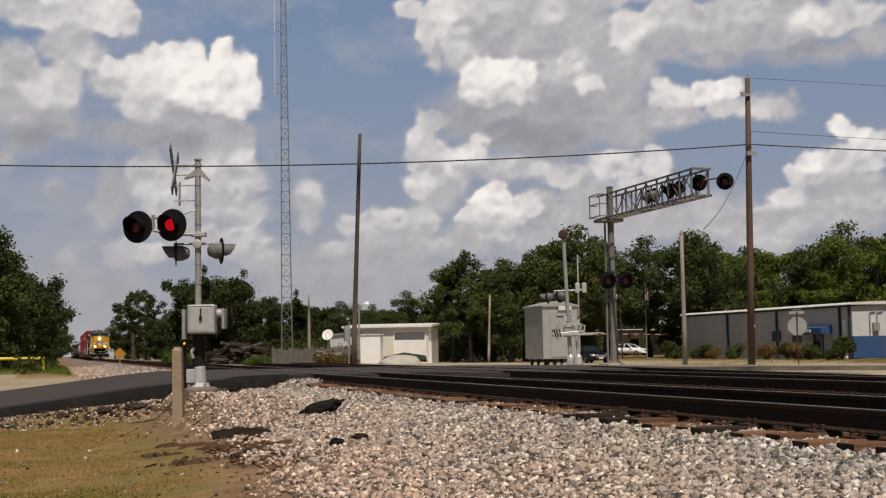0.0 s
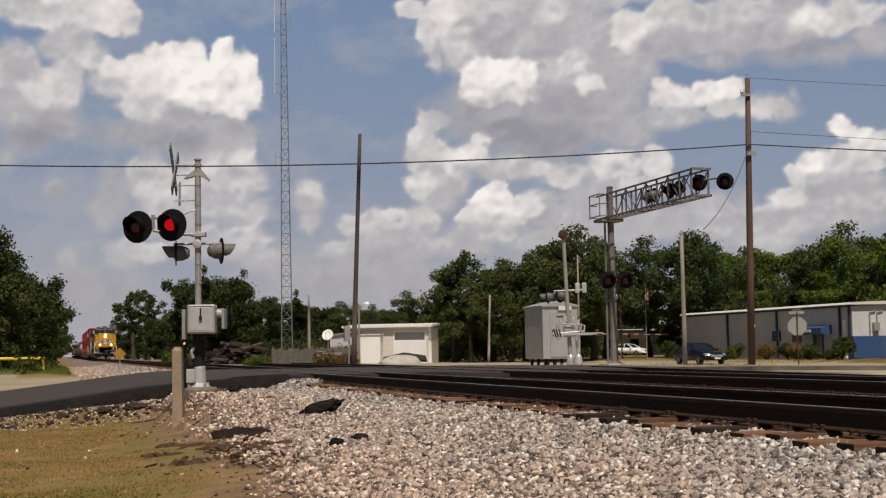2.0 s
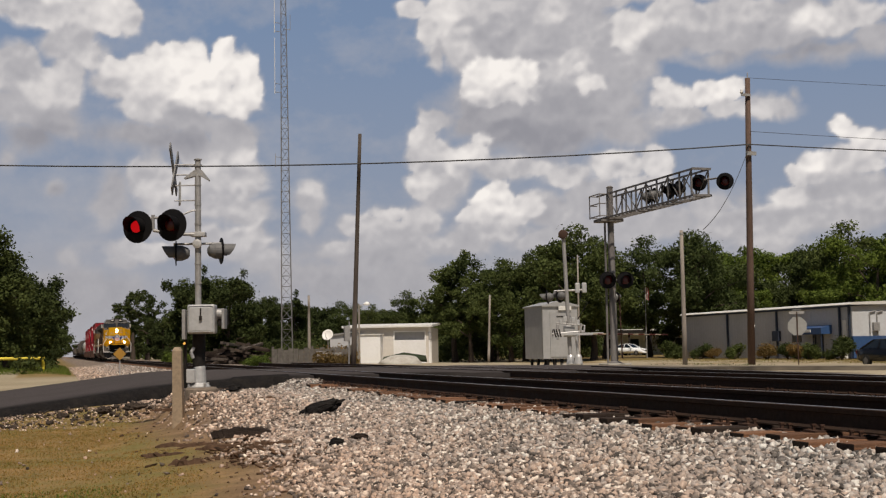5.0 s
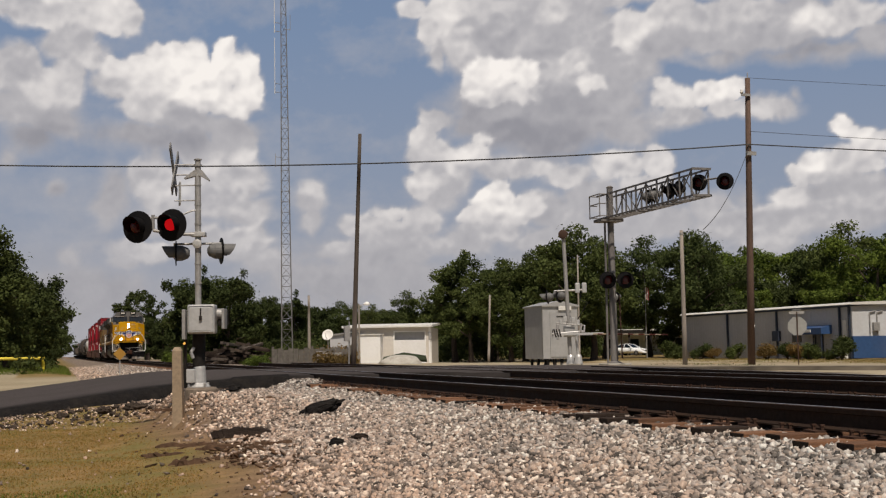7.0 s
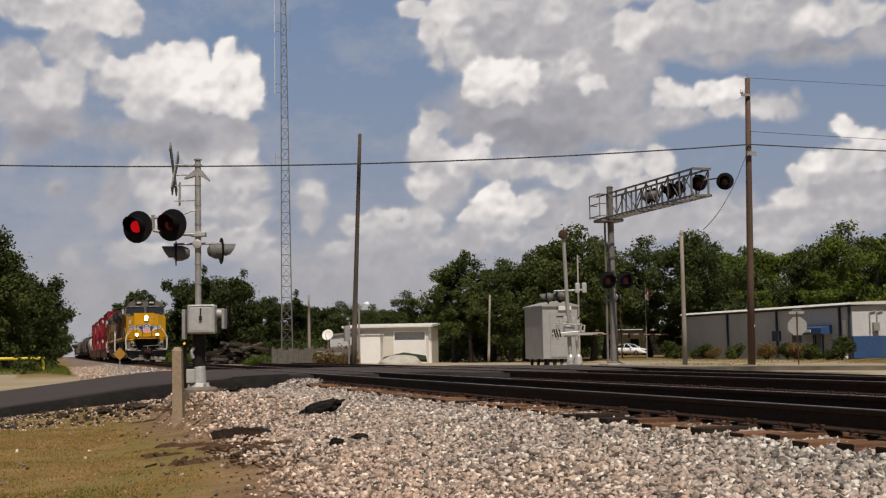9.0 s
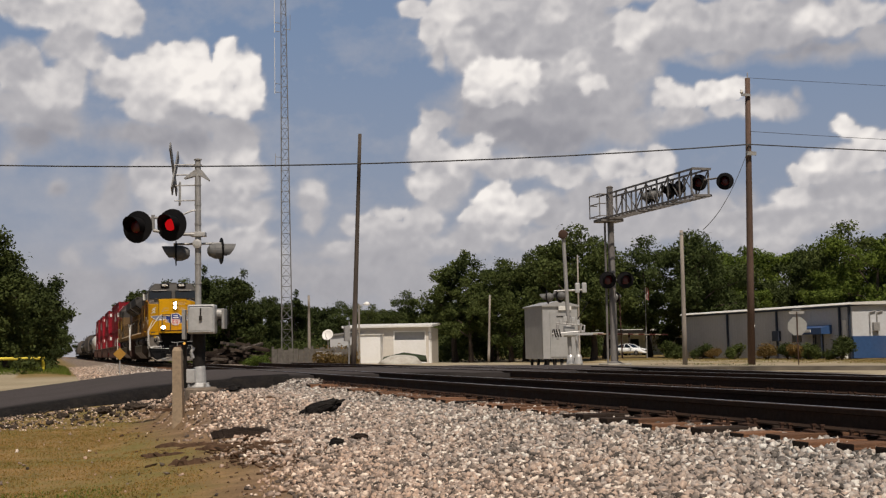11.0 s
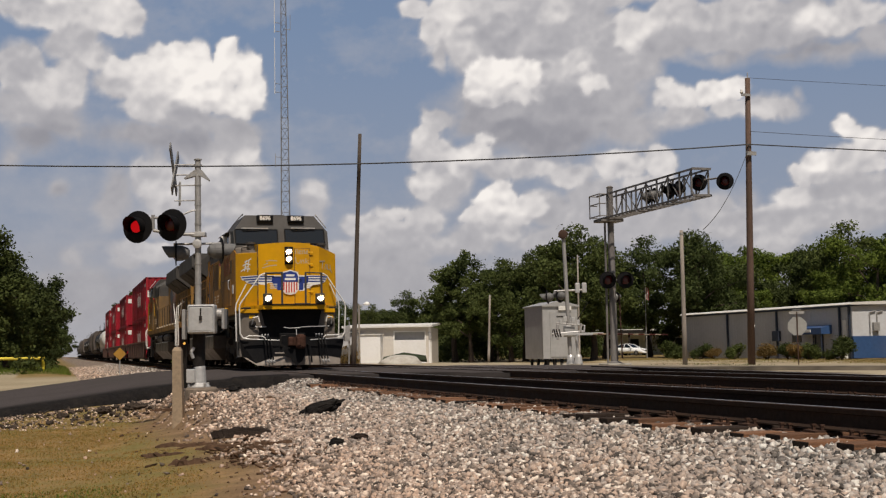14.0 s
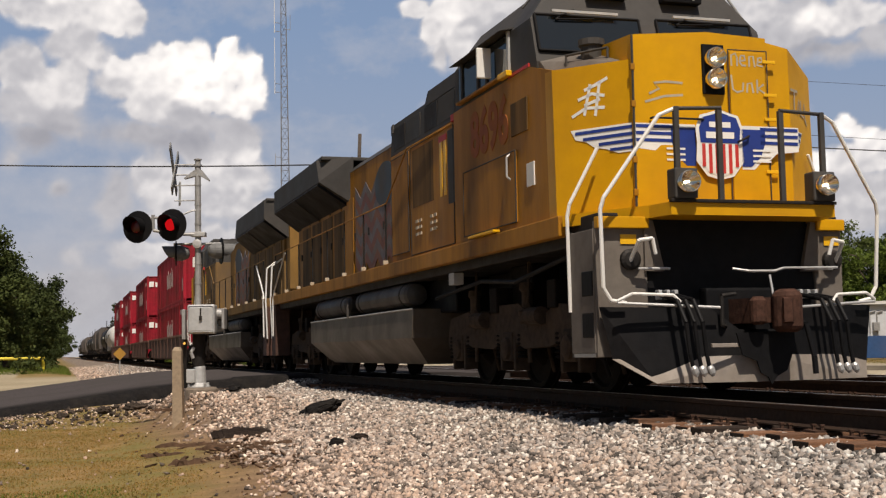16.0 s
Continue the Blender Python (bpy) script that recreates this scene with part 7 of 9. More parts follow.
HANG = (26.25, 43.55, 8.44)
cable("overhead_cable", [(-31.0, 58.0, 10.10), HANG], 0.028, 1.35, "black overhead cable strung to the timber pole")
cable("overhead_cable", [HANG, (75.0, 32.0, 7.4)], 0.024, 0.5, "black overhead cable running on past the pole")
cable("service_wire", [HANG, (22.9, 41.5, 4.8)], 0.012, 0.45, "thin drooping service wire below the cable")
cable("service_wire", [(26.25, 43.5, 8.95), (80.0, 40.0, 8.6)], 0.010, 0.4, "thin pale wire running on from the pole")
cable("service_wire", [(26.22, 43.45, 11.1), (85.0, 45.0, 12.6)], 0.008, 0.4, "thin pale wire from the pole top")


def lattice_tower():
    T = empty("lattice_tower", pose(12.45, 71.5, -0.6, 0, 0, 20), "slender tapered steel lattice mast with whip antennas", "radio mast")
    H, w0, w1 = 27.0, 0.42, 0.13
    corner = lambda k, z: Vector((math.cos(radians(90 + 120 * k)), math.sin(radians(90 + 120 * k)), 0)) * (w0 + (w1 - w0) * z / H) + Vector((0, 0, z))
    for k in range(3):
        part("leg", rod(bm_new(), corner(k, 0), corner(k, H), 0.035, 0.022, 8), "tower", T)
    n = 44
    for i in range(n):
        z0, z1 = H * i / n, H * (i + 1) / n
        for k in range(3):
            a, b = (k, (k + 1) % 3) if i % 2 else ((k + 1) % 3, k)
            part("diagonal", rod(bm_new(), corner(a, z0), corner(b, z1), 0.012, 0.012, 5), "tower", T)
            part("girt", rod(bm_new(), corner(k, z0), corner((k + 1) % 3, z0), 0.012, 0.012, 5), "tower", T)
    for z in (11.9, 16.2, 19.8):
        part("antenna_arm", tube(bm_new(), [(-0.1, 0, z), (-0.55, 0, z), (-0.55, 0, z + 0.5), (-0.1, 0, z + 0.5)], 0.018, 6), "galv", T)
        part("antenna", rod(bm_new(), (-0.55, 0, z - 0.1), (-0.55, 0, z + (3.2 if z > 15 else 0.7)), 0.02, 0.012, 8), "white_paint" if z > 15 else "galv", T)
    part("antenna_arm", tube(bm_new(), [(0.1, 0, 20.0), (0.5, 0, 20.0), (0.5, 0, 20.9)], 0.018, 6), "galv", T)
    part("footing", box(bm_new(), -0.7, 0.7, -0.7, 0.7, -0.15, 0.15, 0.02), "concrete", T)
    return T


lattice_tower()


def sign_post(name, foot, h, outline, material, label, turn=0, back="sign_back"):
    S = empty(name, pose(*foot, 0, 0, turn), label, "road sign")
    part("post", box(bm_new(), -0.03, 0.03, -0.025, 0.025, -0.4, h, 0.006), "galv" if material != "sign_back" else "rust", S)
    part("panel", slab(bm_new(), outline, "y", 0.03 if material == "sign_back" else -0.045, 0.034 if material == "sign_back" else -0.03), material, S)
    return S


s = 0.33
sign_post("warning_sign", (3.07, 67.3, -0.62), 1.3, [(0, 1.24 - s), (s, 1.24), (0, 1.24 + s), (-s, 1.24)], "sign_yellow", "small yellow diamond warning sign on a thin post", -12)
stop = sign_post("stop_sign", (39.5, 61.3, -0.62), 2.9, [(0.55 * math.cos(radians(22.5 + 45 * k)), 2.1 + 0.55 * math.sin(radians(22.5 + 45 * k))) for k in range(8)], "sign_back", "back of an octagonal sign on a rusty post", -30)
for z, turn in ((2.78, 12), (2.92, -60)):
    part("street_blade", placed(box(bm_new(), -0.42, 0.42, -0.012, 0.012, z, z + 0.14, 0.004), pose(0, 0, 0, 0, 0, turn)), "galv", stop, "weathered street name blade")
L1 = empty("lamp_post", pose(24.15, 102.8, -0.62), "small pole lamp with a white dish head", "street lamp")
part("post", rod(bm_new(), (0, 0, 0), (0, 0, 5.1), 0.09, 0.07, 12), "pole_grey", L1)
part("arm", rod(bm_new(), (0, 0, 4.95), (0.55, -0.1, 5.1), 0.03, 0.03, 8), "galv", L1)
part("head", turned(bm_new(), (0.65, -0.1, 5.0), (0, 0, 1), [(0, 0.3), (0.1, 0.32), (0.2, 0.2), (0.3, 0.08)], 16), "white_paint", L1)

mp = empty("marker_post", pose(1.885, 20.9, -0.74, 0, 0, VIEW), "weathered square concrete marker post", "marker post")
part("shaft", hull(bm_new(), [(sx * 0.085, sy * 0.085, -0.1) for sx in (-1, 1) for sy in (-1, 1)] + [(-0.02 + sx * 0.072, sy * 0.072, 1.33) for sx in (-1, 1) for sy in (-1, 1)] + [(-0.02 + sx * 0.04, sy * 0.04, 1.39) for sx in (-1, 1) for sy in (-1, 1)]), "post", mp)

bar_gate = empty("pipe_gate", pose(-4.6, 84.8, -0.48), "yellow pipe barrier across the side road", "pipe gate")
part("rail", rod(bm_new(), (-6, 0.3, 1.0), (3.7, -0.5, 0.93), 0.1, 0.1, 10), "gate_yellow", bar_gate)
for x in (-3.0, 0.4, 3.7):
    part("post", rod(bm_new(), (x, -0.2, -0.2), (x, -0.2, 1.02), 0.09, 0.09, 10), "gate_yellow", bar_gate)


# ---- buildings ----
def shed():
    B = empty("storage_shed", pose(25.6, 107.6, -0.62, 0, 0, VIEW - 4), "cream metal storage shed with a white roller door", "shed")
    # front faces the camera side; x runs along the front
    w, d, h = 6.55, 9.0, 3.15
    t = 0.12
    dx0, dx1, dh = 2.8, 5.45, 2.75
    front = bm_new()
    box(front, -1.6, dx0, 0, t, 0, h)
    box(front, dx1, w - 0.6, 0, t, 0, h)
    box(front, dx0, dx1, 0, t, dh, h)
    part("front_wall", front, "siding_white", B)
    part("side_wall", box(bm_new(), -1.6, -1.48, t, d, 0, h), "siding_white", B)
    part("side_wall", box(bm_new(), w - 0.72, w - 0.6, t, d, 0, h), "siding_white", B)
    part("rear_wall", box(bm_new(), -1.6, w - 0.6, d, d + t, 0, h), "siding_white", B)
    part("roof", hull(bm_new(), [(x, y, z) for x in (-1.8, w - 0.4) for y, z in ((-0.35, h), (-0.35, h + 0.2), (d + 0.3, h + 0.35), (d + 0.3, h + 0.55))]), "roof_white", B)
    part("gutter", box(bm_new(), -1.8, w - 0.4, -0.45, -0.35, h + 0.02, h + 0.17, 0.01), "roof_white", B)
    door = part("roller_door", box(bm_new(), dx0, dx1, 0.04, 0.09, 0.0, 2.05), "door_white", B)
    for k in range(10):
        part("slat", box(bm_new(), dx0, dx1, 0.025, 0.04, 0.205 * k + 0.01, 0.205 * k + 0.19, 0.004), "door_white", door)
    part("door_recess", box(bm_new(), dx0, dx1, 0.3, 0.36, 2.0, dh), "siding_grey", B, "shaded gap above the roller door")
    for x in (dx0 - 0.1, dx1):
        part("door_jamb", box(bm_new(), x, x + 0.1, -0.04, 0.14, 0, dh), "door_white", B)
    part("door_head", box(bm_new(), dx0 - 0.1, dx1 + 0.1, -0.04, 0.14, dh, dh + 0.1), "door_white", B)
    part("downpipe", box(bm_new(), w - 0.75, w - 0.62, -0.12, 0.0, 0, h, 0.01), "door_white", B)
    part("corner_trim", box(bm_new(), w - 0.62, w - 0.5, -0.03, 0.1, 0, h), "roof_white", B)
    part("wall_lamp", box(bm_new(), dx1 + 0.35, dx1 + 0.6, -0.15, 0, 2.05, 2.7, 0.02), "galv", B)
    return B


shed()


def small_store():
    B = empty("storage_hut", pose(23.5, 104.2, -0.62, 0, 0, VIEW - 4), "pale storage hut beside the shed", "shed")
    part("wall", box(bm_new(), 0.75, 2.75, 0, 2.0, 0, 2.5, 0.01), "door_white", B)
    part("roof", box(bm_new(), 0.65, 2.85, -0.1, 2.1, 2.5, 2.58, 0.01), "roof_white", B)
    part("corner_post", box(bm_new(), 0.6, 0.75, -0.05, 0.1, 0, 2.6), "steel_dark", B)
    part("annex", box(bm_new(), -1.7, 0.6, 1.0, 3.0, 0, 2.6, 0.01), "siding_grey", B, "weathered grey lean-to")
    part("annex_roof", hull(bm_new(), [(-1.9, 0.8, 2.5), (0.6, 0.8, 2.75), (-1.9, 3.2, 2.5), (0.6, 3.2, 2.75), (-1.9, 0.8, 2.6), (0.6, 0.8, 2.85), (-1.9, 3.2, 2.6), (0.6, 3.2, 2.85)]), "galv", B)
    return B


small_store()


def sand_pile():
    """A low heap of sand with a weedy crest."""
    D = empty("sand_pile", pose(25.6, 94.8, -0.62, 0, 0, VIEW), "low heap of pale sand with a dark crest", "sand pile")
    bm = bm_new()
    bmesh.ops.create_icosphere(bm, subdivisions=4, radius=1.0)
    for v in bm.verts:
        d = noise.fractal(v.co * 1.5, 1.0, 2.0, 4)
        v.co = Vector((v.co.x * 1.75, v.co.y * 1.4, v.co.z * 0.8)) * (1 + 0.1 * d)
    part("mound", bm, "concrete", D, smooth=True)
    tarp = hull(bm_new(), [(-1.4, 0.6, 0.65), (0.2, 0.6, 1.0), (1.9, 0.6, 0.72), (2.0, 0.6, 0.4), (-1.5, 0.6, 0.45), (-1.4, 1.2, 0.65), (0.2, 1.2, 1.0), (1.9, 1.2, 0.72), (2.0, 1.2, 0.2)])
    part("tarpaulin", tarp, "tarp", D, "dark green tarpaulin over the back")
    return D


sand_pile()
dish = empty("satellite_dish", pose(20.55, 98.3, -0.62, 0, 0, VIEW), "white satellite dish on a post", "satellite dish")
part("mast", rod(bm_new(), (0, 0, 0), (0, 0, 2.3), 0.06, 0.06, 10), "galv", dish)
part("reflector", turned(bm_new(), (0, -0.05, 2.45), (-0.25, -1, 0.45), [(-0.02, 0.05), (0.0, 0.2), (0.06, 0.36), (0.12, 0.46), (0.135, 0.46), (0.09, 0.36), (0.03, 0.2), (0.02, 0.01)], 28), "white_paint", dish, smooth=True)
part("feed_arm", tube(bm_new(), [(0, -0.1, 2.1), (-0.15, -0.55, 2.35), (-0.14, -0.5, 2.6)], 0.02), "galv", dish)


def warehouse():
    B = empty("warehouse", pose(53.3, 70.0, -0.6), "long grey metal warehouse with blue trim and a white end wall", "warehouse")
    h = 3.9
    y0, y1, w = 6.0, 30.5, 22.0
    part("wall", box(bm_new(), 0, 0.15, y0, y1, 0, h - 0.25), "siding_grey", B)
    ribs = bm_new()
    for k in range(61):
        y = y0 + 0.1 + k * 0.4
        box(ribs, -0.008, 0, y, y + 0.05, 0, h - 0.25)
    tagged(part("siding_ribs", ribs, "siding_grey", B), kind="stuff")
    part("rear_wall", box(bm_new(), w, w + 0.15, y0, y1, 0, h - 0.25), "siding_grey", B)
    part("north_wall", slab(bm_new(), [(0.15, 0), (w, 0), (w, h - 0.25), (w / 2, h + 0.1), (0.15, h - 0.25)], "y", y1 - 0.15, y1), "siding_grey", B)
    part("end_wall", slab(bm_new(), [(0.0, 1.55), (w, 1.55), (w, h - 0.25), (w / 2, h + 0.1), (0.0, h - 0.25)], "y", y0 - 0.16, y0), "wall_white", B, "white painted upper end wall")
    part("end_dado", box(bm_new(), 0.0, w, y0 - 0.2, y0, 0, 1.55), "siding_blue", B, "blue painted lower end wall")
    part("roof", hull(bm_new(), [(x, y, z) for y in (y0 - 0.45, y1 + 0.3) for x, z in ((-0.3, h - 0.14), (-0.32, h - 0.12), (-0.1, h + 0.03), (w / 2, h + 0.22), (w / 2, h + 0.34), (w + 0.3, h - 0.12), (w + 0.3, h))]), "roof_white", B)
    part("eave_trim", box(bm_new(), -0.2, -0.03, y0, y1 + 0.2, h - 0.3, h - 0.13, 0.01), "trim_dark", B)
    for y in (y0 + 0.05, 7.2, 15.4, 22.9, 30.4):
        part("downpipe", box(bm_new(), -0.16, -0.03, y - 0.08, y + 0.08, 0, h - 0.3, 0.01), "trim_dark", B)
    a = part("awning", hull(bm_new(), [(-0.9, y, z) for y in (8.3, 11.6) for z in (1.75, 2.2)] + [(0, y, z) for y in (8.3, 11.6) for z in (1.75, 2.4)]), "siding_blue", B, "blue awning over the entrance")
    part("awning_mark", box(bm_new(), -0.94, -0.9, 9.6, 10.6, 1.9, 2.1), "white_paint", a)
    for y in (8.4, 11.5):
        part("awning_post", rod(bm_new(), (-0.85, y, 0), (-0.85, y, 1.8), 0.05, 0.05, 8), "trim_dark", B)
    d = part("door", box(bm_new(), -0.06, 0.0, 9.4, 10.6, 0, 2.1), "glass", B)
    part("frame", tube(bm_new(), [(-0.06, 9.4, 0), (-0.06, 9.4, 2.1), (-0.06, 10.6, 2.1), (-0.06, 10.6, 0)], 0.05, 6), "trim_dark", d)
    part("wall_vent", box(bm_new(), -0.25, 0, 15.0, 15.9, 1.3, 2.1, 0.02), "trim_dark", B)
    part("wall_window", box(bm_new(), -0.05, 0, 12.2, 13.4, 1.2, 2.1, 0.02), "glass", B)
    part("side_door", box(bm_new(), -0.05, 0.0, 6.5, 6.95, 0.9, 2.7), "roof_white", B)
    for x in (1.4, 2.0, 2.9):
        part("wall_pipe", tube(bm_new(), [(x, y0 - 0.24, 1.7), (x, y0 - 0.24, 3.2), (x + 0.5, y0 - 0.24, 3.3)], 0.045), "galv", B)
    part("meter_box", box(bm_new(), 1.6, 2.1, y0 - 0.4, y0 - 0.16, 1.9, 2.5, 0.02), "galv", B)
    part("gas_tank", turned(bm_new(), (-0.9, 5.5, 0), (0, 0, 1), [(0, 0.18), (0.7, 0.18), (0.8, 0.06)], 14), "white_paint", B)
    return B


warehouse()


bin_ = empty("dumpster", pose(50.6, 66.6, -0.6, 0, 0, -8), "dark navy steel dumpster beside the warehouse", "dumpster")
part("body", hull(bm_new(), [(x, y, 0.12) for x in (0.1, 2.4) for y in (0.05, 1.5)] + [(x, y, z) for x in (0, 2.5) for y, z in ((-0.1, 1.35), (1.6, 1.6))]), "trim_dark", bin_)
part("lid", hull(bm_new(), [(x, y, z) for x in (-0.05, 2.55) for y, z in ((-0.15, 1.38), (1.65, 1.64), (-0.15, 1.44), (1.65, 1.70))]), "black", bin_)
for x in (0.35, 1.2, 2.05):
    part("rib", box(bm_new(), x, x + 0.1, -0.09, 0.0, 0.3, 1.3, 0.01), "trim_dark", bin_)
for x in (0.2, 2.2):
    part("skid", box(bm_new(), x, x + 0.12, 0.1, 1.5, 0.0, 0.12), "steel_dark", bin_)
fp = empty("flagpole", pose(54.3, 110.2, -0.65), "slim pole with a small limp red and white flag", "flagpole")
part("pole", rod(bm_new(), (0, 0, 0), (0, 0, 7.6), 0.05, 0.03, 8), "galv", fp)
for k, m in enumerate(("white_paint", "flag_red", "white_paint", "flag_red")):
    part("stripe", box(bm_new(), 0.03 + 0.09 * k, 0.12 + 0.09 * k, -0.03 + 0.02 * (k % 2), 0.02 * (k % 2), 5.7 - 0.05 * k, 7.0 - 0.1 * k), m, fp)


def carport():
    B = empty("carport_house", pose(59.0, 150.6, -0.62, 0, 0, -18), "low white building with a flat porch roof on dark posts", "house")
    part("wall", box(bm_new(), 0, 20, 3, 8, 0, 2.95), "porch_wall", B)
    part("porch_roof", box(bm_new(), -1, 20.5, -0.5, 8.3, 3.1, 3.3, 0.02), "roof_white", B)
    part("fascia", box(bm_new(), -1, 13.5, -0.56, -0.5, 2.8, 3.24), "steel_dark", B)
    for x in (-0.8, 2.2, 5.4, 8.6, 11.4, 14.2, 17.0, 20.0):
        part("porch_post", box(bm_new(), x, x + 0.25, -0.3, -0.05, 0, 3.1), "steel_dark", B)
    for x in (2, 5.5, 9.2, 12, 15.6, 18):
        w = part("window", box(bm_new(), x, x + 1.2, 2.94, 3.0, 0.9, 2.1), "glass", B)
        part("sill", box(bm_new(), x - 0.1, x + 1.3, 2.88, 3.0, 0.82, 0.9), "roof_white", w)
    part("door", box(bm_new(), 7.4, 8.4, 2.93, 3.0, 0, 2.1), "steel_dark", B)
    return B


carport()


def fence():
    F = empty("wooden_fence", pose(12.1, 66.5, -0.6, 0, 0, VIEW), "weathered grey board fence round the mast", "fence")
    for k in range(15):
        part("board", box(bm_new(), 0.28 * k - 1.2, 0.28 * k - 0.94, -0.02, 0.02, 0, 1.32 + 0.05 * math.sin(k * 2.3)), "fence", F)
    for z in (0.3, 1.0):
        part("fence_rail", box(bm_new(), -1.2, 3.0, 0.02, 0.07, z, z + 0.09), "fence", F)
    for x in (-1.2, 0.9, 3.0):
        part("post", box(bm_new(), x - 0.06, x + 0.06, 0.07, 0.19, 0, 1.45), "fence", F)
    return F


fence()
for x, y, z in ((13.35, 65.2, 0.5), (13.95, 65.0, 0.42)):
    U = empty("utility_cabinet", pose(x, y, -0.6, 0, 0, VIEW), "small pale utility cabinet by the fence", "utility cabinet", "cabinets by the mast")
    part("case", box(bm_new(), -0.3, 0.3, -0.2, 0.2, 0, z + 0.6, 0.02), "siding_white", U)
    part("lid", box(bm_new(), -0.33, 0.33, -0.23, 0.23, z + 0.6, z + 0.66, 0.02), "galv", U)


def timber_pile():
    """A jumbled stack of old ties beyond the tracks."""
    P = empty("timber_pile", pose(13.75, 97.0, -0.6, 0, 0, VIEW + 8), "jumbled stack of old brown railway ties", "timber pile")
    rng = np.random.RandomState(88)
    kinds = []
    for m in ("tie_dark", "pole_dark", "rubble"):
        bm = box(bm_new(), -1.3, 1.3, -0.115, 0.115, -0.1, 0.1, 0.02)
        me = bpy.data.meshes.new("timber")
        bm.to_mesh(me)
        bm.free()
        me.materials.append(M[m])
        kinds.append(me)
    for layer in range(9):
        half = (5.4 if layer < 4 else 3.6) * (1 - 0.07 * layer)
        for k in range(17 - 2 * layer if layer < 4 else 10 - layer):
            ob = new("timber", kinds[rng.choice(3, p=[0.5, 0.25, 0.25])])
            ob.parent = P
            ob.matrix_basis = pose(rng.uniform(-half, half) * 0.62 - 0.5 * (layer > 3), rng.uniform(-0.9, 0.9), 0.1 + 0.215 * layer + rng.uniform(-0.03, 0.05), rng.uniform(-9, 9), rng.uniform(-13, 13), rng.choice([0, 0, 70, -50]) + rng.uniform(-25, 25))
    return P


timber_pile()


# ---- vehicles ----
def sedan(paint, label, low=False):
    """A four-door car, its front towards -y."""
    C = empty("car", pose(0, 0, 0), label, "car")
    L, W = 4.75, 0.9
    body = hull(bm_new(), [(s * x, y, z) for s in (-1, 1) for x, y, z in ((0.72, -L / 2, 0.35), (0.9, -L / 2 + 0.45, 0.28), (0.9, L / 2 - 0.4, 0.3), (0.75, L / 2, 0.4), (0.78, -L / 2 + 0.03, 0.62), (0.9, -L / 2 + 0.5, 0.78), (0.88, -0.75, 0.93), (0.88, 1.4, 0.98), (0.8, L / 2 - 0.05, 0.93), (0.6, -L / 2 + 0.6, 0.82), (0.62, -0.8, 0.98))])
    bmesh.ops.bevel(body, geom=list(body.edges), offset=0.04, segments=2, affect="EDGES")
    b = part("body", body, paint, C, smooth=True)
    cabin = hull(bm_new(), [(s * x, y, z) for s in (-1, 1) for x, y, z in ((0.8, -0.85, 0.92), (0.6, 0.0, 1.40), (0.6, 1.0, 1.43), (0.78, 1.95, 0.95), (0.62, 0.4, 1.45))])
    part("greenhouse", cabin, "glass", C)
    roof = hull(bm_new(), [(s * x, y, z) for s in (-1, 1) for x, y, z in ((0.6, -0.02, 1.40), (0.6, 1.02, 1.43), (0.62, 0.4, 1.455), (0.5, 0.45, 1.48), (0.6, 0.0, 1.42), (0.6, 1.0, 1.45))])
    part("roof", roof, paint, C)
    for s in (-1, 1):
        for a, b2 in (((0.8, -0.85, 0.93), (0.61, 0.0, 1.41)), ((0.84, 0.45, 0.95), (0.62, 0.45, 1.44)), ((0.79, 1.95, 0.96), (0.61, 1.0, 1.44))):
            part("pillar", rod(bm_new(), (s * a[0], a[1], a[2]), (s * b2[0], b2[1], b2[2]), 0.045, 0.04, 8), paint, C)
        part("headlight", hull(bm_new(), [(s * 0.5, -L / 2 + 0.0, 0.6), (s * 0.82, -L / 2 + 0.12, 0.58), (s * 0.86, -L / 2 + 0.45, 0.74), (s * 0.55, -L / 2 + 0.25, 0.76), (s * 0.5, -L / 2 + 0.1, 0.74), (s * 0.7, -L / 2 + 0.3, 0.55)]), "galv", C)
        part("tail_light", box(bm_new(), *sorted((s * 0.55, s * 0.84)), L / 2 - 0.12, L / 2 - 0.02, 0.68, 0.86, 0.02), "lens_red", C)
        part("mirror", box(bm_new(), *sorted((s * 0.88, s * 1.05)), -0.72, -0.58, 0.92, 1.04, 0.03), paint, C)
        part("door_seam", tube(bm_new(), [(s * 0.905, -0.6, 0.35), (s * 0.905, -0.6, 0.92)], 0.006, 4), "black", C)
    part("grille", box(bm_new(), -0.45, 0.45, -L / 2 - 0.03, -L / 2 + 0.1, 0.5, 0.66, 0.02), "chrome", C)
    part("bumper", box(bm_new(), -0.8, 0.8, -L / 2 - 0.06, -L / 2 + 0.2, 0.28, 0.46, 0.05), paint, C)
    part("plate", box(bm_new(), -0.22, 0.22, -L / 2 - 0.08, -L / 2 - 0.05, 0.36, 0.47), "white_paint", C)
    wheels = []
    for s in (-1, 1):
        for y in (-1.42, 1.38):
            w = part("wheel", turned(bm_new(), (-0.1, 0, 0), (1, 0, 0), [(0, 0.27), (0.02, 0.32), (0.18, 0.32), (0.2, 0.27)], 24), "rubber", C)
            w.location = (s * 0.82, y, 0.32)
            rim = turned(bm_new(), (s * 0.09, 0, 0), (s, 0, 0), [(0, 0.22), (0.015, 0.21), (0.018, 0.06), (0.03, 0.05)], 5)
            part("rim", rim, "tower", w)
            wheels.append(w)
    return C, wheels


moving_car, car_wheels = sedan("car_paint", "black four-door saloon driving along the far street")
parked, _ = sedan("car_white", "white saloon parked by the porch")
parked.matrix_basis = pose(68.0, 142.5, -0.62, 0, 0, 30)
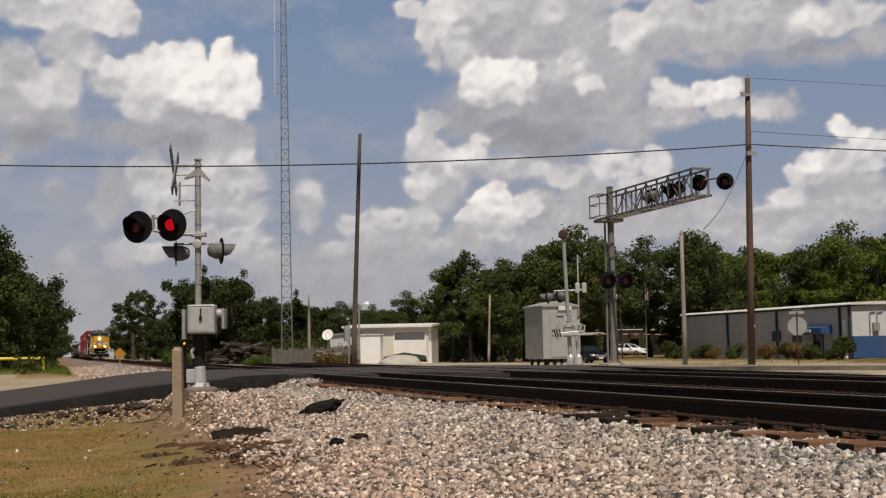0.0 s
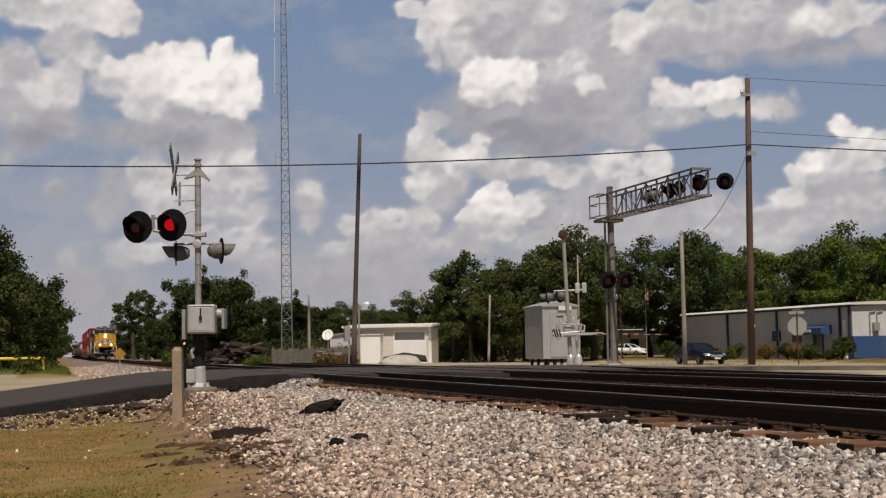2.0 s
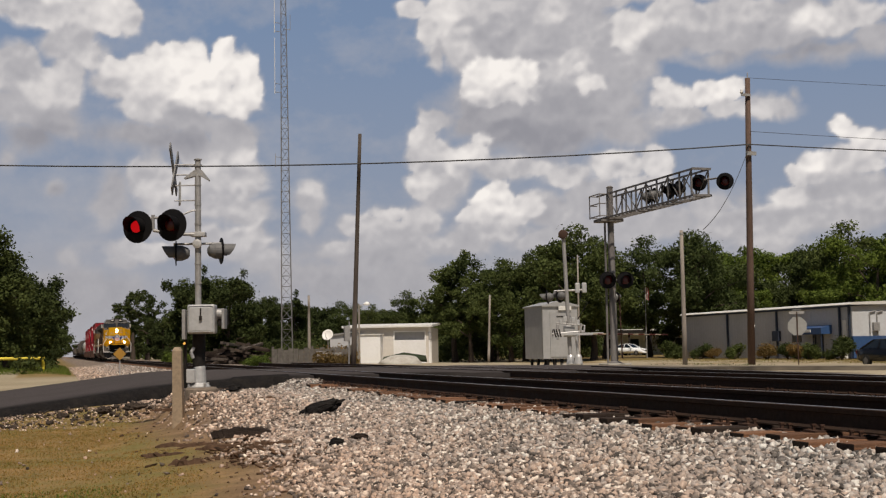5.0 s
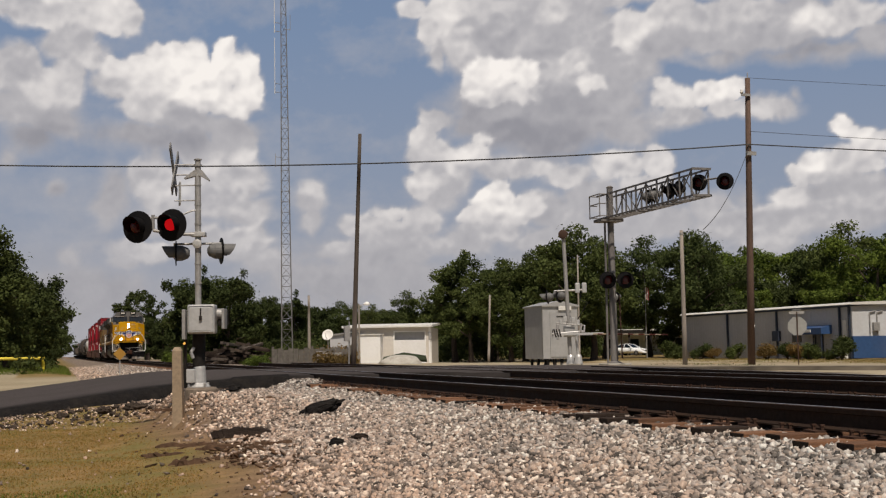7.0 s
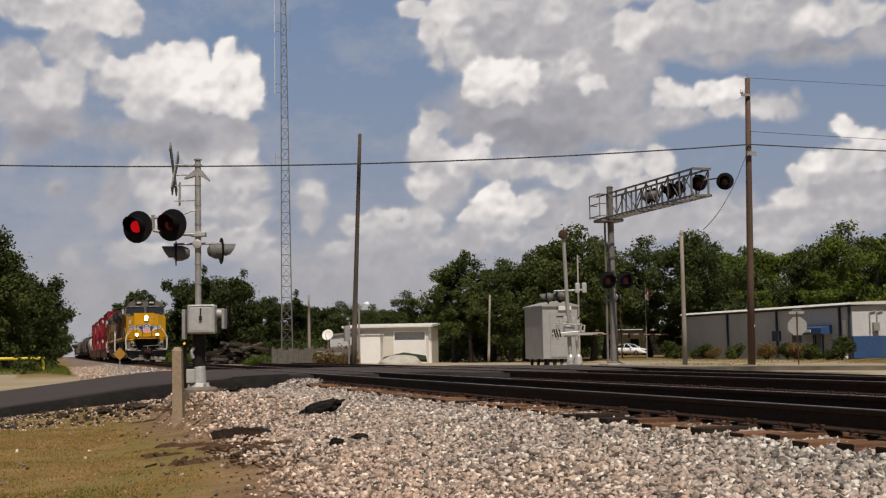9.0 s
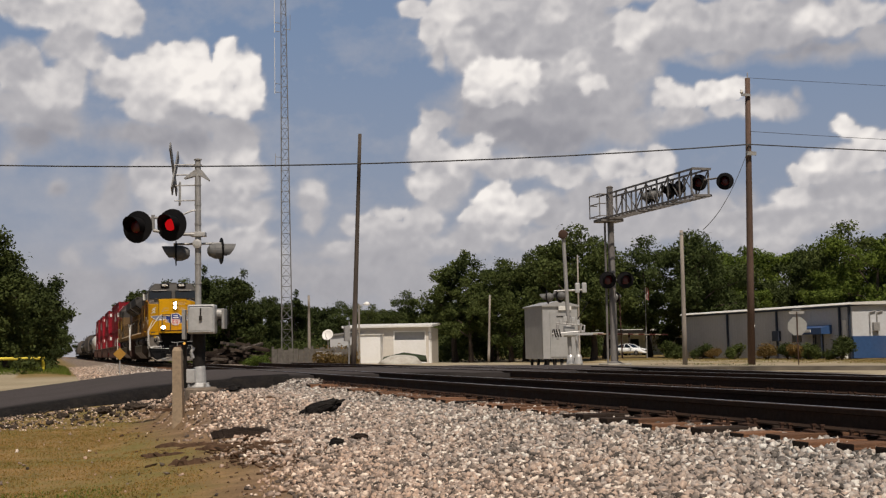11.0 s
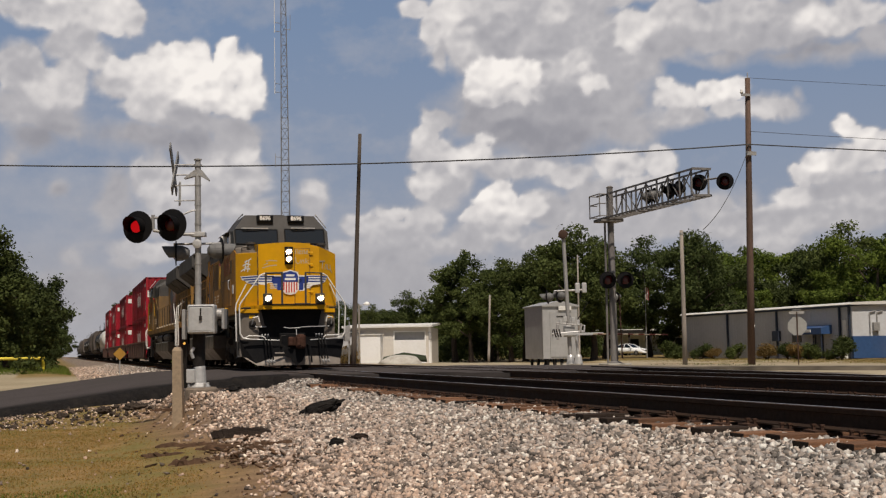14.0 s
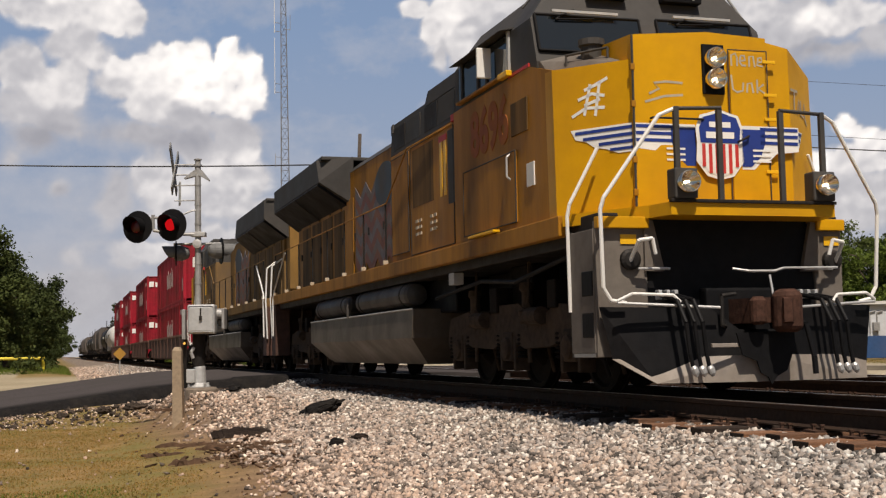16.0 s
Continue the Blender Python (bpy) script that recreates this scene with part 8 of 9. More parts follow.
# places and heights of the trees, and places and sizes of the bushes
NEAR_ROW = [("oak", 14.2, 335.0, 9.5), ("airy", 13.3, 239.0, 14.1), ("airy", 13.7, 205.7, 11.7), ("round", 13.6, 262.0, 8.2), ("round_b", 13.5, 122.8, 8.5), ("oak", 13.6, 130.4, 9.0), ("round_b", 15.1, 119.2, 8.2), ("round", 15.8, 142.1, 9.3), ("round_b", 19.2, 130.5, 7.2), ("tall", 24.4, 149.9, 7.9), ("round_b", 26.1, 144.2, 7.4), ("round", 31.5, 158.2, 7.2), ("oak_b", 36.4, 167.2, 7.5), ("oak", 41.3, 171.0, 7.8), ("round", 45.6, 174.9, 7.3), ("oak_b", 45.6, 164.4, 8.7), ("round_b", 12.0, 154.1, 5.8)]
OAK_ROW = [("tall", 38.8, 122.4, 11.3), ("tall", 39.1, 118.1, 9.0), ("oak", 42.2, 121.4, 10.5), ("oak_b", 42.2, 115.1, 9.2), ("tall", 44.6, 117.5, 10.6), ("oak", 45.6, 114.1, 10.8), ("oak_b", 45.2, 106.8, 11.7), ("oak", 48.2, 109.1, 11.2), ("tall", 51.4, 113.4, 12.0), ("oak_b", 58.7, 118.5, 11.8), ("oak", 58.3, 107.0, 12.0), ("tall", 61.3, 112.4, 11.9), ("oak_b", 45.2, 127.8, 8.3), ("round", 53.6, 130.5, 7.2), ("round", 48.9, 163.4, 8.0)]
BACK_ROW = [("oak_b", 54.6, 66.6, 9.6), ("bright", 71.7, 125.0, 12.2), ("bright", 76.7, 128.7, 12.6), ("bright", 82.3, 132.2, 13.6), ("oak", 79.5, 122.6, 11.6), ("bright", 81.9, 121.8, 12.6), ("oak_b", 78.9, 112.3, 12.9), ("bright", 74.9, 103.0, 12.2), ("oak", 80.7, 106.5, 12.1), ("bright", 66.7, 110.8, 7.0), ("oak_b", 67.9, 120.9, 7.9), ("round", 75.5, 118.6, 7.7), ("bright", 74.8, 108.3, 8.8), ("oak", 80.0, 101.4, 10.5), ("bright", 83.7, 100.3, 9.9)]
BUSHES = [("b", 13.0, 61.6, 0.8), ("b", 13.4, 60.0, 0.7), ("g", 50.5, 92.6, 0.90), ("g", 50.6, 87.4, 0.85), ("b", 50.3, 82.2, 0.80), ("d", 50.7, 80.0, 0.80), ("b", 50.3, 78.0, 0.75), ("g", 49.9, 76.1, 0.80), ("d", 50.2, 72.8, 1.05), ("b", 51.0, 91.5, 0.60), ("d", 50.9, 97.9, 1.05), ("g", 51.8, 99.7, 0.90), ("b", 14.2, 71.2, 0.85), ("b", 14.8, 70.0, 0.95), ("b", 15.2, 68.8, 1.0), ("g", 14.8, 72.1, 0.80), ("l", 11.7, 76.2, 0.70), ("l", 11.7, 78.3, 0.70), ("l", 10.0, 107.9, 0.90), ("l", 10.2, 118.5, 1.00), ("l", 10.4, 112.7, 0.90), ("g", 15.5, 71.9, 0.90)]

# ---- trees ----
def leaf_cloud(rng, centres, radii, count, size, flat=0.75):
    """Many small three-cornered leaf sprays, thrown loosely about some clumps."""
    w = np.array(radii) ** 2.2
    pick = rng.choice(len(radii), count, p=w / w.sum())
    d = rng.normal(size=(count, 3))
    d /= np.linalg.norm(d, axis=1)[:, None]
    loose = np.where(rng.rand(count) < 0.14, 1.4, 1.0)
    rad = np.array(radii)[pick] * (0.15 + 0.85 * rng.rand(count) ** 0.6) * loose + 0.5 * size * np.abs(rng.normal(size=count))
    skew = rng.uniform(0.7, 1.35, (len(radii), 3))
    c = np.array(centres)[pick] + d * rad[:, None] * np.array([1, 1, flat]) * skew[pick]
    n = d * 0.45 + rng.normal(size=(count, 3)) * 0.6 + np.array([0, 0, 0.35])
    n /= np.linalg.norm(n, axis=1)[:, None]
    a = np.cross(n, rng.normal(size=(count, 3)))
    a /= np.linalg.norm(a, axis=1)[:, None]
    b = np.cross(n, a)
    s = size * (0.5 + 1.0 * rng.rand(count))[:, None]
    k = (0.5 + 0.5 * rng.rand(count))[:, None]
    verts = np.stack([c - a * s, c + a * s * 0.9 - b * s * k, c + b * s * k * 1.5 + n * s * 0.2], 1).reshape(-1, 3)
    return verts, np.arange(count * 3).reshape(-1, 3)


def tree_model(seed, h, spread, trunk_h, leaves, size, leaf, label, lobes=16, airy=1.0):
    """A tapered trunk with forking limbs, and a crown of loose sprays with gaps."""
    rng = np.random.RandomState(seed)
    T = empty("tree", pose(0, 0, 0), label, "tree", "trees")
    bm = bm_new()
    r0 = 0.026 * h
    top = Vector((rng.uniform(-0.6, 0.6), rng.uniform(-0.6, 0.6), h * 0.8))
    pts = [Vector((0, 0, -0.3)), Vector((rng.uniform(-0.15, 0.15), rng.uniform(-0.1, 0.1), trunk_h * 0.5)), Vector((top.x * 0.3, top.y * 0.3, trunk_h)), Vector((top.x * 0.7, top.y * 0.7, h * 0.5)), top]
    rr = [r0 * 1.4, r0, r0 * 0.85, r0 * 0.5, r0 * 0.12]
    for a, b, p, q in zip(pts, pts[1:], rr, rr[1:]):
        rod(bm, a, b, p, q, 9)
    centres, radii = [], []
    limbs = max(5, lobes // 3)
    for k in range(limbs):
        f = (k + 0.5) / limbs
        ang = 2.4 * k + rng.uniform(-0.6, 0.6)
        z = trunk_h + (h - trunk_h) * (0.05 + 0.82 * f) + rng.uniform(-0.5, 0.5)
        reach = spread * math.sqrt(max(0.06, 1 - (1.45 * f - 0.5) ** 2)) * rng.uniform(0.4, 1.0)
        tip = Vector((math.cos(ang) * reach, math.sin(ang) * reach, z))
        start = pts[2].lerp(pts[3], min(1, f * 1.2)) if f < 0.8 else pts[3].lerp(pts[4], 0.5)
        bend = start.lerp(tip, 0.5) + Vector((rng.uniform(-0.3, 0.3), rng.uniform(-0.3, 0.3), 0.35))
        rod(bm, start, bend, r0 * 0.36, r0 * 0.22, 6)
        rod(bm, bend, tip, r0 * 0.22, r0 * 0.06, 5)
        for j in range(rng.randint(5, 9)):
            u = rng.uniform(0.55, 1.1)
            p = start.lerp(tip, u) + Vector((rng.normal(), rng.normal(), 0.7 * rng.normal() + 0.25)) * spread * 0.19
            p.z = max(p.z, trunk_h * 0.8)
            rod(bm, bend.lerp(tip, min(1.0, u * 0.7)), p, r0 * 0.09, r0 * 0.03, 4)
            centres.append(p)
            radii.append(spread * rng.uniform(0.09, 0.22) * airy)
        centres.append(tip)
        radii.append(spread * rng.uniform(0.12, 0.24) * airy)
    # the leafy leader, and sprays along the stem
    for k in range(6):
        f = rng.uniform(0.2, 1.15)
        centres.append(pts[2].lerp(pts[4], f) + Vector((rng.normal() * 0.4, rng.normal() * 0.4, 0)))
        radii.append(spread * rng.uniform(0.16, 0.28) * airy)
    part("trunk", bm, "bark", T)
    v, f = leaf_cloud(rng, centres, radii, leaves, size)
    mesh_part("crown", soup("crown", v, f, leaf), None, T)
    return T


models = {
    "oak": tree_model(1, 10, 5.0, 2.2, 20000, 0.104, "leaf", "broad dark green oak in full leaf", 30),
    "oak_b": tree_model(2, 10, 4.6, 1.6, 20000, 0.104, "leaf", "spreading green tree in full leaf", 27),
    "round": tree_model(3, 8, 4.0, 0.9, 20000, 0.102, "leaf_dark", "rounded dense dark green tree", 27),
    "round_b": tree_model(4, 8, 3.8, 0.7, 20000, 0.102, "leaf_dark", "dense dark tree leafy to the ground", 27),
    "tall": tree_model(5, 12, 3.8, 2.3, 20000, 0.104, "leaf", "tall green tree with an uneven crown", 27),
    "bright": tree_model(6, 10, 4.6, 1.4, 20000, 0.104, "leaf_light", "bright green leafy tree in the sun", 27),
    "grove": tree_model(8, 9, 4.2, 0.7, 22000, 0.098, "leaf_dark", "dense green tree leafy to the ground beside the line", 30),
    "airy": tree_model(7, 11, 3.4, 4.0, 5200, 0.13, "leaf_dark", "thin-leaved tree with open limbs", 18, 0.85),
}
used = set()


def plant(kind, x, y, h, turn):
    src = models[kind]
    base = {"oak": 10, "oak_b": 10, "round": 8, "round_b": 8, "tall": 12, "bright": 10, "airy": 11, "grove": 9}[kind]
    ob = src if kind not in used else copy_thing(src, pose(0, 0, 0))
    used.add(kind)
    ob.matrix_basis = pose(x, y, -0.65, 0, 0, turn) @ Matrix.Scale(h / base, 4)
    return ob


# along the line, beside the approach
for k, (kind, x, y, h) in enumerate((("grove", -5.4, 92, 10.9), ("grove", -4.0, 106, 10.3), ("oak", -9.5, 100, 11.0), ("grove", -3.0, 122, 9.7), ("oak_b", -3.6, 140, 8.6), ("round_b", -2.8, 162, 8.2),
                                  ("round", -2.4, 190, 8.2), ("oak", -2.0, 225, 8.5), ("round", -1.5, 270, 8.5), ("round_b", -0.8, 330, 9.0), ("oak_b", -8.5, 130, 9.5), ("round_b", -10.5, 86, 9.0))):
    plant(kind, x, y, h, 47 * k)
# beyond the tracks, far left to the shed
for k, (kind, x, y, h) in enumerate(NEAR_ROW):
    plant(kind, x, y, h, 61 * k + 20)
# behind the bungalow
for k, (kind, x, y, h) in enumerate(OAK_ROW):
    plant(kind, x, y, h, 73 * k + 5)
# behind the warehouse
for k, (kind, x, y, h) in enumerate(BACK_ROW):
    plant(kind, x, y, h, 39 * k + 50)


def bush_model(seed, leaf, label, leaves=3600, size=0.06):
    rng = np.random.RandomState(seed)
    B = empty("bush", pose(0, 0, 0), label, "bush", "bushes")
    cs = [Vector((rng.uniform(-0.6, 0.6), rng.uniform(-0.6, 0.6), rng.uniform(0.35, 1.1))) for _ in range(7)]
    bm = bm_new()
    for c in cs:
        rod(bm, (0, 0, -0.1), c, 0.05, 0.02, 5)
    part("stems", bm, "bark", B)
    v, f = leaf_cloud(rng, cs, [rng.uniform(0.4, 0.65) for _ in cs], leaves, size)
    mesh_part("foliage", soup("foliage", v, f, leaf), None, B)
    return B


bushes = {"g": bush_model(11, "leaf", "green leafy bush in the lot"), "d": bush_model(12, "leaf_dark", "dark green shrub by the wall"), "b": bush_model(13, "leaf_brown", "rusty brown scrub bush"), "l": bush_model(14, "leaf_light", "light green weedy bush")}
seen_bush = set()
for k, (kind, x, y, sc) in enumerate(BUSHES):
    ob = bushes[kind] if kind not in seen_bush else copy_thing(bushes[kind], pose(0, 0, 0))
    seen_bush.add(kind)
    ob.matrix_basis = pose(x, y, -0.64, 0, 0, 57 * k) @ Matrix.Scale(sc, 4)


def far_woods():
    """A belt of distant woods that closes the horizon."""
    rng = np.random.RandomState(21)
    cs, rs = [], []
    for k in range(420):
        a = radians(rng.uniform(-25, 62))
        d = rng.uniform(240, 330)
        x, y = d * math.sin(a), d * math.cos(a)
        if abs(x - TRACK_1) < 9:
            continue
        r = rng.uniform(2.5, 4.5)
        cs.append((x, y, rng.uniform(0.2, 6.5)))
        rs.append(r)
    v, f = leaf_cloud(rng, cs, rs, 80000, 0.5)
    return tagged(mesh_part("far_woods", soup("far_woods", v, f, "leaf_dark"), None), "distant belt of dark green woods", "woods", kind="stuff")


far_woods()


def undergrowth():
    rng = np.random.RandomState(22)
    cs, rs = [], []
    for k in range(260):
        x = rng.uniform(14, 40)
        y = 120 + rng.uniform(0, 50) + (x - 14) * 0.6
        cs.append((x, y, rng.uniform(-0.4, 1.2)))
        rs.append(rng.uniform(0.8, 1.8))
    for k in range(120):
        y = rng.uniform(80, 330)
        cs.append((rng.uniform(-9, 0.2) - 0.01 * (y - 80), y, rng.uniform(-0.5, 0.5)))
        rs.append(rng.uniform(0.5, 1.0))
    for k in range(140):
        cs.append((rng.uniform(74, 112), rng.uniform(110, 160), rng.uniform(-0.3, 2.0)))
        rs.append(rng.uniform(1.0, 2.2))
    for k in range(150):
        x, y, z, r = rng.uniform(39, 68), rng.uniform(124, 150), rng.uniform(-0.3, 1.6), rng.uniform(0.9, 1.9)
        # open ground before the porch
        if not 0.447 < x / y < 0.535:
            cs.append((x, y, z))
            rs.append(r)
    v, f = leaf_cloud(rng, cs, rs, 105000, 0.14)
    return tagged(mesh_part("undergrowth", soup("undergrowth", v, f, "leaf_dark"), None), "tangled dark green undergrowth below the trees", "undergrowth", kind="stuff")


undergrowth()


# ---- ballast, debris, grass ----
def stone_shapes(rng, n_shapes=6):
    """Blocky chips: cubes with their corners thrown about."""
    v = np.array([(x, y, z) for z in (-1, 1) for x, y in ((-1, -1), (1, -1), (1, 1), (-1, 1))], float) * 0.62
    f = np.array([(0, 2, 1), (0, 3, 2), (4, 5, 6), (4, 6, 7), (0, 1, 5), (0, 5, 4), (1, 2, 6), (1, 6, 5), (2, 3, 7), (2, 7, 6), (3, 0, 4), (3, 4, 7)])
    return [(v * (0.7 + 0.5 * rng.rand(8))[:, None] + rng.uniform(-0.26, 0.26, (8, 3))) * np.array([1.25, rng.uniform(0.75, 1.1), rng.uniform(0.5, 0.85)]) for _ in range(n_shapes)], f


def scatter_stones(name, rng, x, y, size, lift, label, material="stone"):
    n = len(x)
    shapes, f = stone_shapes(rng, 24)
    shapes = np.array(shapes)
    pick = rng.randint(0, len(shapes), n)
    q = rng.normal(size=(n, 4)) * np.array([1.0, 0.45, 0.45, 1.0])
    q /= np.linalg.norm(q, axis=1)[:, None]
    w, a, b, c = q.T
    R = np.stack([1 - 2 * (b * b + c * c), 2 * (a * b - c * w), 2 * (a * c + b * w), 2 * (a * b + c * w), 1 - 2 * (a * a + c * c), 2 * (b * c - a * w), 2 * (a * c - b * w), 2 * (b * c + a * w), 1 - 2 * (a * a + b * b)], -1).reshape(n, 3, 3)
    v = np.einsum("nij,nkj->nki", R, shapes[pick]) * size[:, None, None]
    z = level(x, y) + lift * size
    v = v + np.stack([x, y, z], -1)[:, None, :]
    faces = (f[None] + 8 * np.arange(n)[:, None, None]).reshape(-1, 3)
    return tagged(mesh_part(name, soup(name, v.reshape(-1, 3), faces, material), None), label, "ballast", kind="stuff")


def ballast():
    rng = np.random.RandomState(31)
    # denser near the camera
    n = 100000
    y = 6.0 + 25.0 * rng.rand(n) ** 1.55
    x = rng.uniform(-1.2, 6.15, n)
    edge = ballast_edge(x, y)
    keep = (rng.rand(n) < np.clip((x - edge + 0.3) / 0.8, 0.002, 1)) & (y < road_near(x) - 0.05)
    keep &= ~((y > 27.5) & (x < 1.0))
    x, y = x[keep], y[keep]
    size = (0.0135 + 0.021 * rng.rand(len(x)) ** 1.9) * (1.05 + 0.008 * y)
    scatter_stones("ballast", rng, x, y, size, 0.35, "pale grey and pinkish crushed stone ballast")
    n = 7000
    x, y = rng.uniform(6.0, 8.2, n), rng.uniform(5, 30, n)
    scatter_stones("ballast_between_rails", rng, x, y, 0.025 + 0.02 * rng.rand(n), 0.2, "ballast between the rails, coloured dark for the shade under the train", "stone_shaded")
    n = 9000
    x, y = rng.uniform(8.4, 13.6, n), rng.uniform(6, 26, n)
    scatter_stones("ballast_between_tracks", rng, x, y, 0.03 + 0.02 * rng.rand(n), 0.3, "crushed stone ballast between the two tracks")
    n = 2600
    y, x = 29.0 - 4.2 * rng.rand(n) ** 1.5, rng.uniform(-6.5, 2.2, n)
    scatter_stones("verge_gravel", rng, x, y, 0.012 + 0.022 * rng.rand(n) ** 2, 0.35, "loose gravel along the broken road edge")
    n = 7000
    x, y = rng.uniform(1.0, 5.6, n), 47 + 90 * rng.rand(n) ** 1.3
    scatter_stones("ballast_beyond_road", rng, x, y, 0.032 + 0.03 * rng.rand(n), 0.3, "pale ballast shoulder beyond the road")


ballast()


def lump(name, seed, at, size, turn, material, label, category, tilt=0):
    """A rough broken chunk."""
    rng = np.random.RandomState(seed)
    bm = bm_new()
    bmesh.ops.create_icosphere(bm, subdivisions=4, radius=1.0)
    off = rng.rand(3) * 50
    for v in bm.verts:
        d = noise.fractal(v.co * 1.5 + Vector(off), 0.8, 2.1, 6)
        d += 0.25 * (noise.cell(v.co * 2.3 + Vector(off)) - 0.5)
        v.co *= 1 + 0.34 * d
        v.co = Vector((v.co.x * size[0], v.co.y * size[1], v.co.z * size[2]))
    ob = part(name, bm, material)
    z = float(level(at[0], at[1]))
    ob.matrix_basis = pose(at[0], at[1], z + size[2] * 0.6, 0, tilt, turn)
    return tagged(ob, label, category)


lump("asphalt_chunk", 1, (3.74, 18.6), (0.33, 0.13, 0.11), -14, "asphalt_lump", "jagged black chunk of broken asphalt on the ballast", "asphalt chunk", -17)
lump("asphalt_chunk", 2, (3.45, 26.6), (0.26, 0.2, 0.12), 10, "asphalt_lump", "black lump of asphalt by the road edge", "asphalt chunk")
lump("asphalt_chunk", 3, (3.06, 14.2), (0.10, 0.08, 0.055), 20, "asphalt_lump", "small black asphalt lump on the stones", "asphalt chunk")
lump("tie_fragment", 4, (3.40, 14.5), (0.095, 0.06, 0.05), -10, "tie_dark", "broken end of a dark timber tie", "timber scrap")
lump("asphalt_chunk", 5, (0.95, 27.4), (0.15, 0.12, 0.09), 5, "rubble", "spill of broken asphalt at the verge", "asphalt chunk")
lump("asphalt_chunk", 6, (1.55, 27.6), (0.26, 0.12, 0.09), 15, "rubble", "dark broken asphalt edge piece", "asphalt chunk")
lump("asphalt_chunk", 7, (3.0, 22.8), (0.14, 0.1, 0.07), 40, "asphalt_lump", "small black asphalt lump near the mast", "asphalt chunk")
lump("asphalt_chunk", 8, (2.6, 28.6), (0.4, 0.24, 0.12), 12, "asphalt_lump", "dark broken asphalt edge piece", "asphalt chunk")
lump("asphalt_chunk", 9, (0.1, 27.4), (0.12, 0.1, 0.07), -12, "rubble", "spill of broken asphalt at the verge", "asphalt chunk")


def scrap_timber(at, length, w, h, turn, seed, material, label, bend=0.0, wild=1.0):
    rng = np.random.RandomState(seed)
    bm = bm_new()
    n = 16
    rings = []
    sway, lift = 0.0, 0.0
    for k in range(n + 1):
        u = k / n
        sway, lift = 0.8 * sway + rng.normal() * 0.14 * w * wild, 0.7 * lift + rng.normal() * 0.10 * h * wild
        y = bend * math.sin(u * 3.1) + sway
        taper = 0.3 + 0.3 * (1 - wild) + (0.7 - 0.3 * (1 - wild)) * math.sin(min(1, u * 4 + 0.12) * 1.57) * math.sin(min(1, (1 - u) * 4 + 0.1) * 1.57)
        ww, hh = w * taper * (1 + wild * rng.uniform(-0.3, 0.2)), h * taper * (1 + wild * rng.uniform(-0.3, 0.2))
        rings.append([bm.verts.new((length * (u - 0.5) + 0.02 * rng.normal(), y + ww * a, max(-0.02, hh * b + lift))) for a, b in ((-0.55, -0.2), (0.55, -0.2), (0.3, 0.9 + 0.2 * rng.rand()), (-0.35, 0.8 + 0.2 * rng.rand()))])
    for a, b in zip(rings, rings[1:]):
        for i in range(4):
            bm.faces.new((a[i], a[(i + 1) % 4], b[(i + 1) % 4], b[i]))
    bm.faces.new(rings[0][::-1])
    bm.faces.new(rings[-1])
    ob = part("timber_scrap", bm, material)
    ob.matrix_basis = pose(at[0], at[1], float(level(at[0], at[1])) + 0.0, 0, 0, turn)
    return tagged(ob, label, "timber scrap", "timber scraps on the verge")


scrap_timber((2.42, 17.4), 0.78, 0.16, 0.115, VIEW - 3, 1, "tie_dark", "split dark length of old timber tie", 0.0, 0.22)
scrap_timber((1.72, 17.0), 0.95, 0.05, 0.055, VIEW + 4, 2, "clod", "thin rotten strip of brown timber", 0.06)
scrap_timber((1.28, 16.2), 0.55, 0.1, 0.05, 5, 3, "clod", "rotten brown timber splinter in the grass")
scrap_timber((2.05, 15.9), 0.8, 0.09, 0.05, 10, 4, "clod", "rotten brown timber splinter among stones", 0.08)
scrap_timber((2.5, 15.4), 0.6, 0.08, 0.05, -30, 5, "clod", "rotten brown timber splinter among stones")
scrap_timber((2.0, 22.9), 0.8, 0.09, 0.05, -5, 6, "clod", "thin rotten strip of brown timber")
scrap_timber((3.2, 20.6), 0.6, 0.07, 0.04, -12, 7, "clod", "thin rotten strip of brown timber")
scrap_timber((2.0, 14.6), 0.45, 0.07, 0.05, 60, 8, "clod", "rotten brown timber splinter in the dirt")

scrap_timber((1.42, 14.6), 0.4, 0.1, 0.06, VIEW, 9, "clod", "rotten brown timber splinter in the grass")
scrap_timber((2.3, 15.1), 0.38, 0.12, 0.07, 35, 10, "clod", "rotten brown timber splinter among stones")
scrap_timber((2.62, 15.3), 0.35, 0.1, 0.06, -5, 11, "clod", "rotten brown timber splinter among stones")
scrap_timber((2.75, 24.6), 1.1, 0.06, 0.05, VIEW + 8, 12, "rubble", "thin dark rotten strip of timber")


def strewn(shapes, f, rng, x, y, scale, lift):
    """Chips at x, y, each turned its own way; scale gives three sizes for each."""
    n = len(x)
    v = shapes[rng.randint(0, len(shapes), n)] * scale[:, None, :]
    a, b = rng.uniform(0, 6.28, n)[:, None], rng.normal(size=n)[:, None] * 0.35
    u, w = v[..., 0] * np.cos(b) - v[..., 2] * np.sin(b), v[..., 0] * np.sin(b) + v[..., 2] * np.cos(b)
    v = np.stack([u * np.cos(a) - v[..., 1] * np.sin(a), u * np.sin(a) + v[..., 1] * np.cos(a), w], -1)
    v = v + np.stack([x, y, level(x, y) + lift], -1)[:, None, :]
    return v.reshape(-1, 3), (f[None] + 8 * np.arange(n)[:, None, None]).reshape(-1, 3)


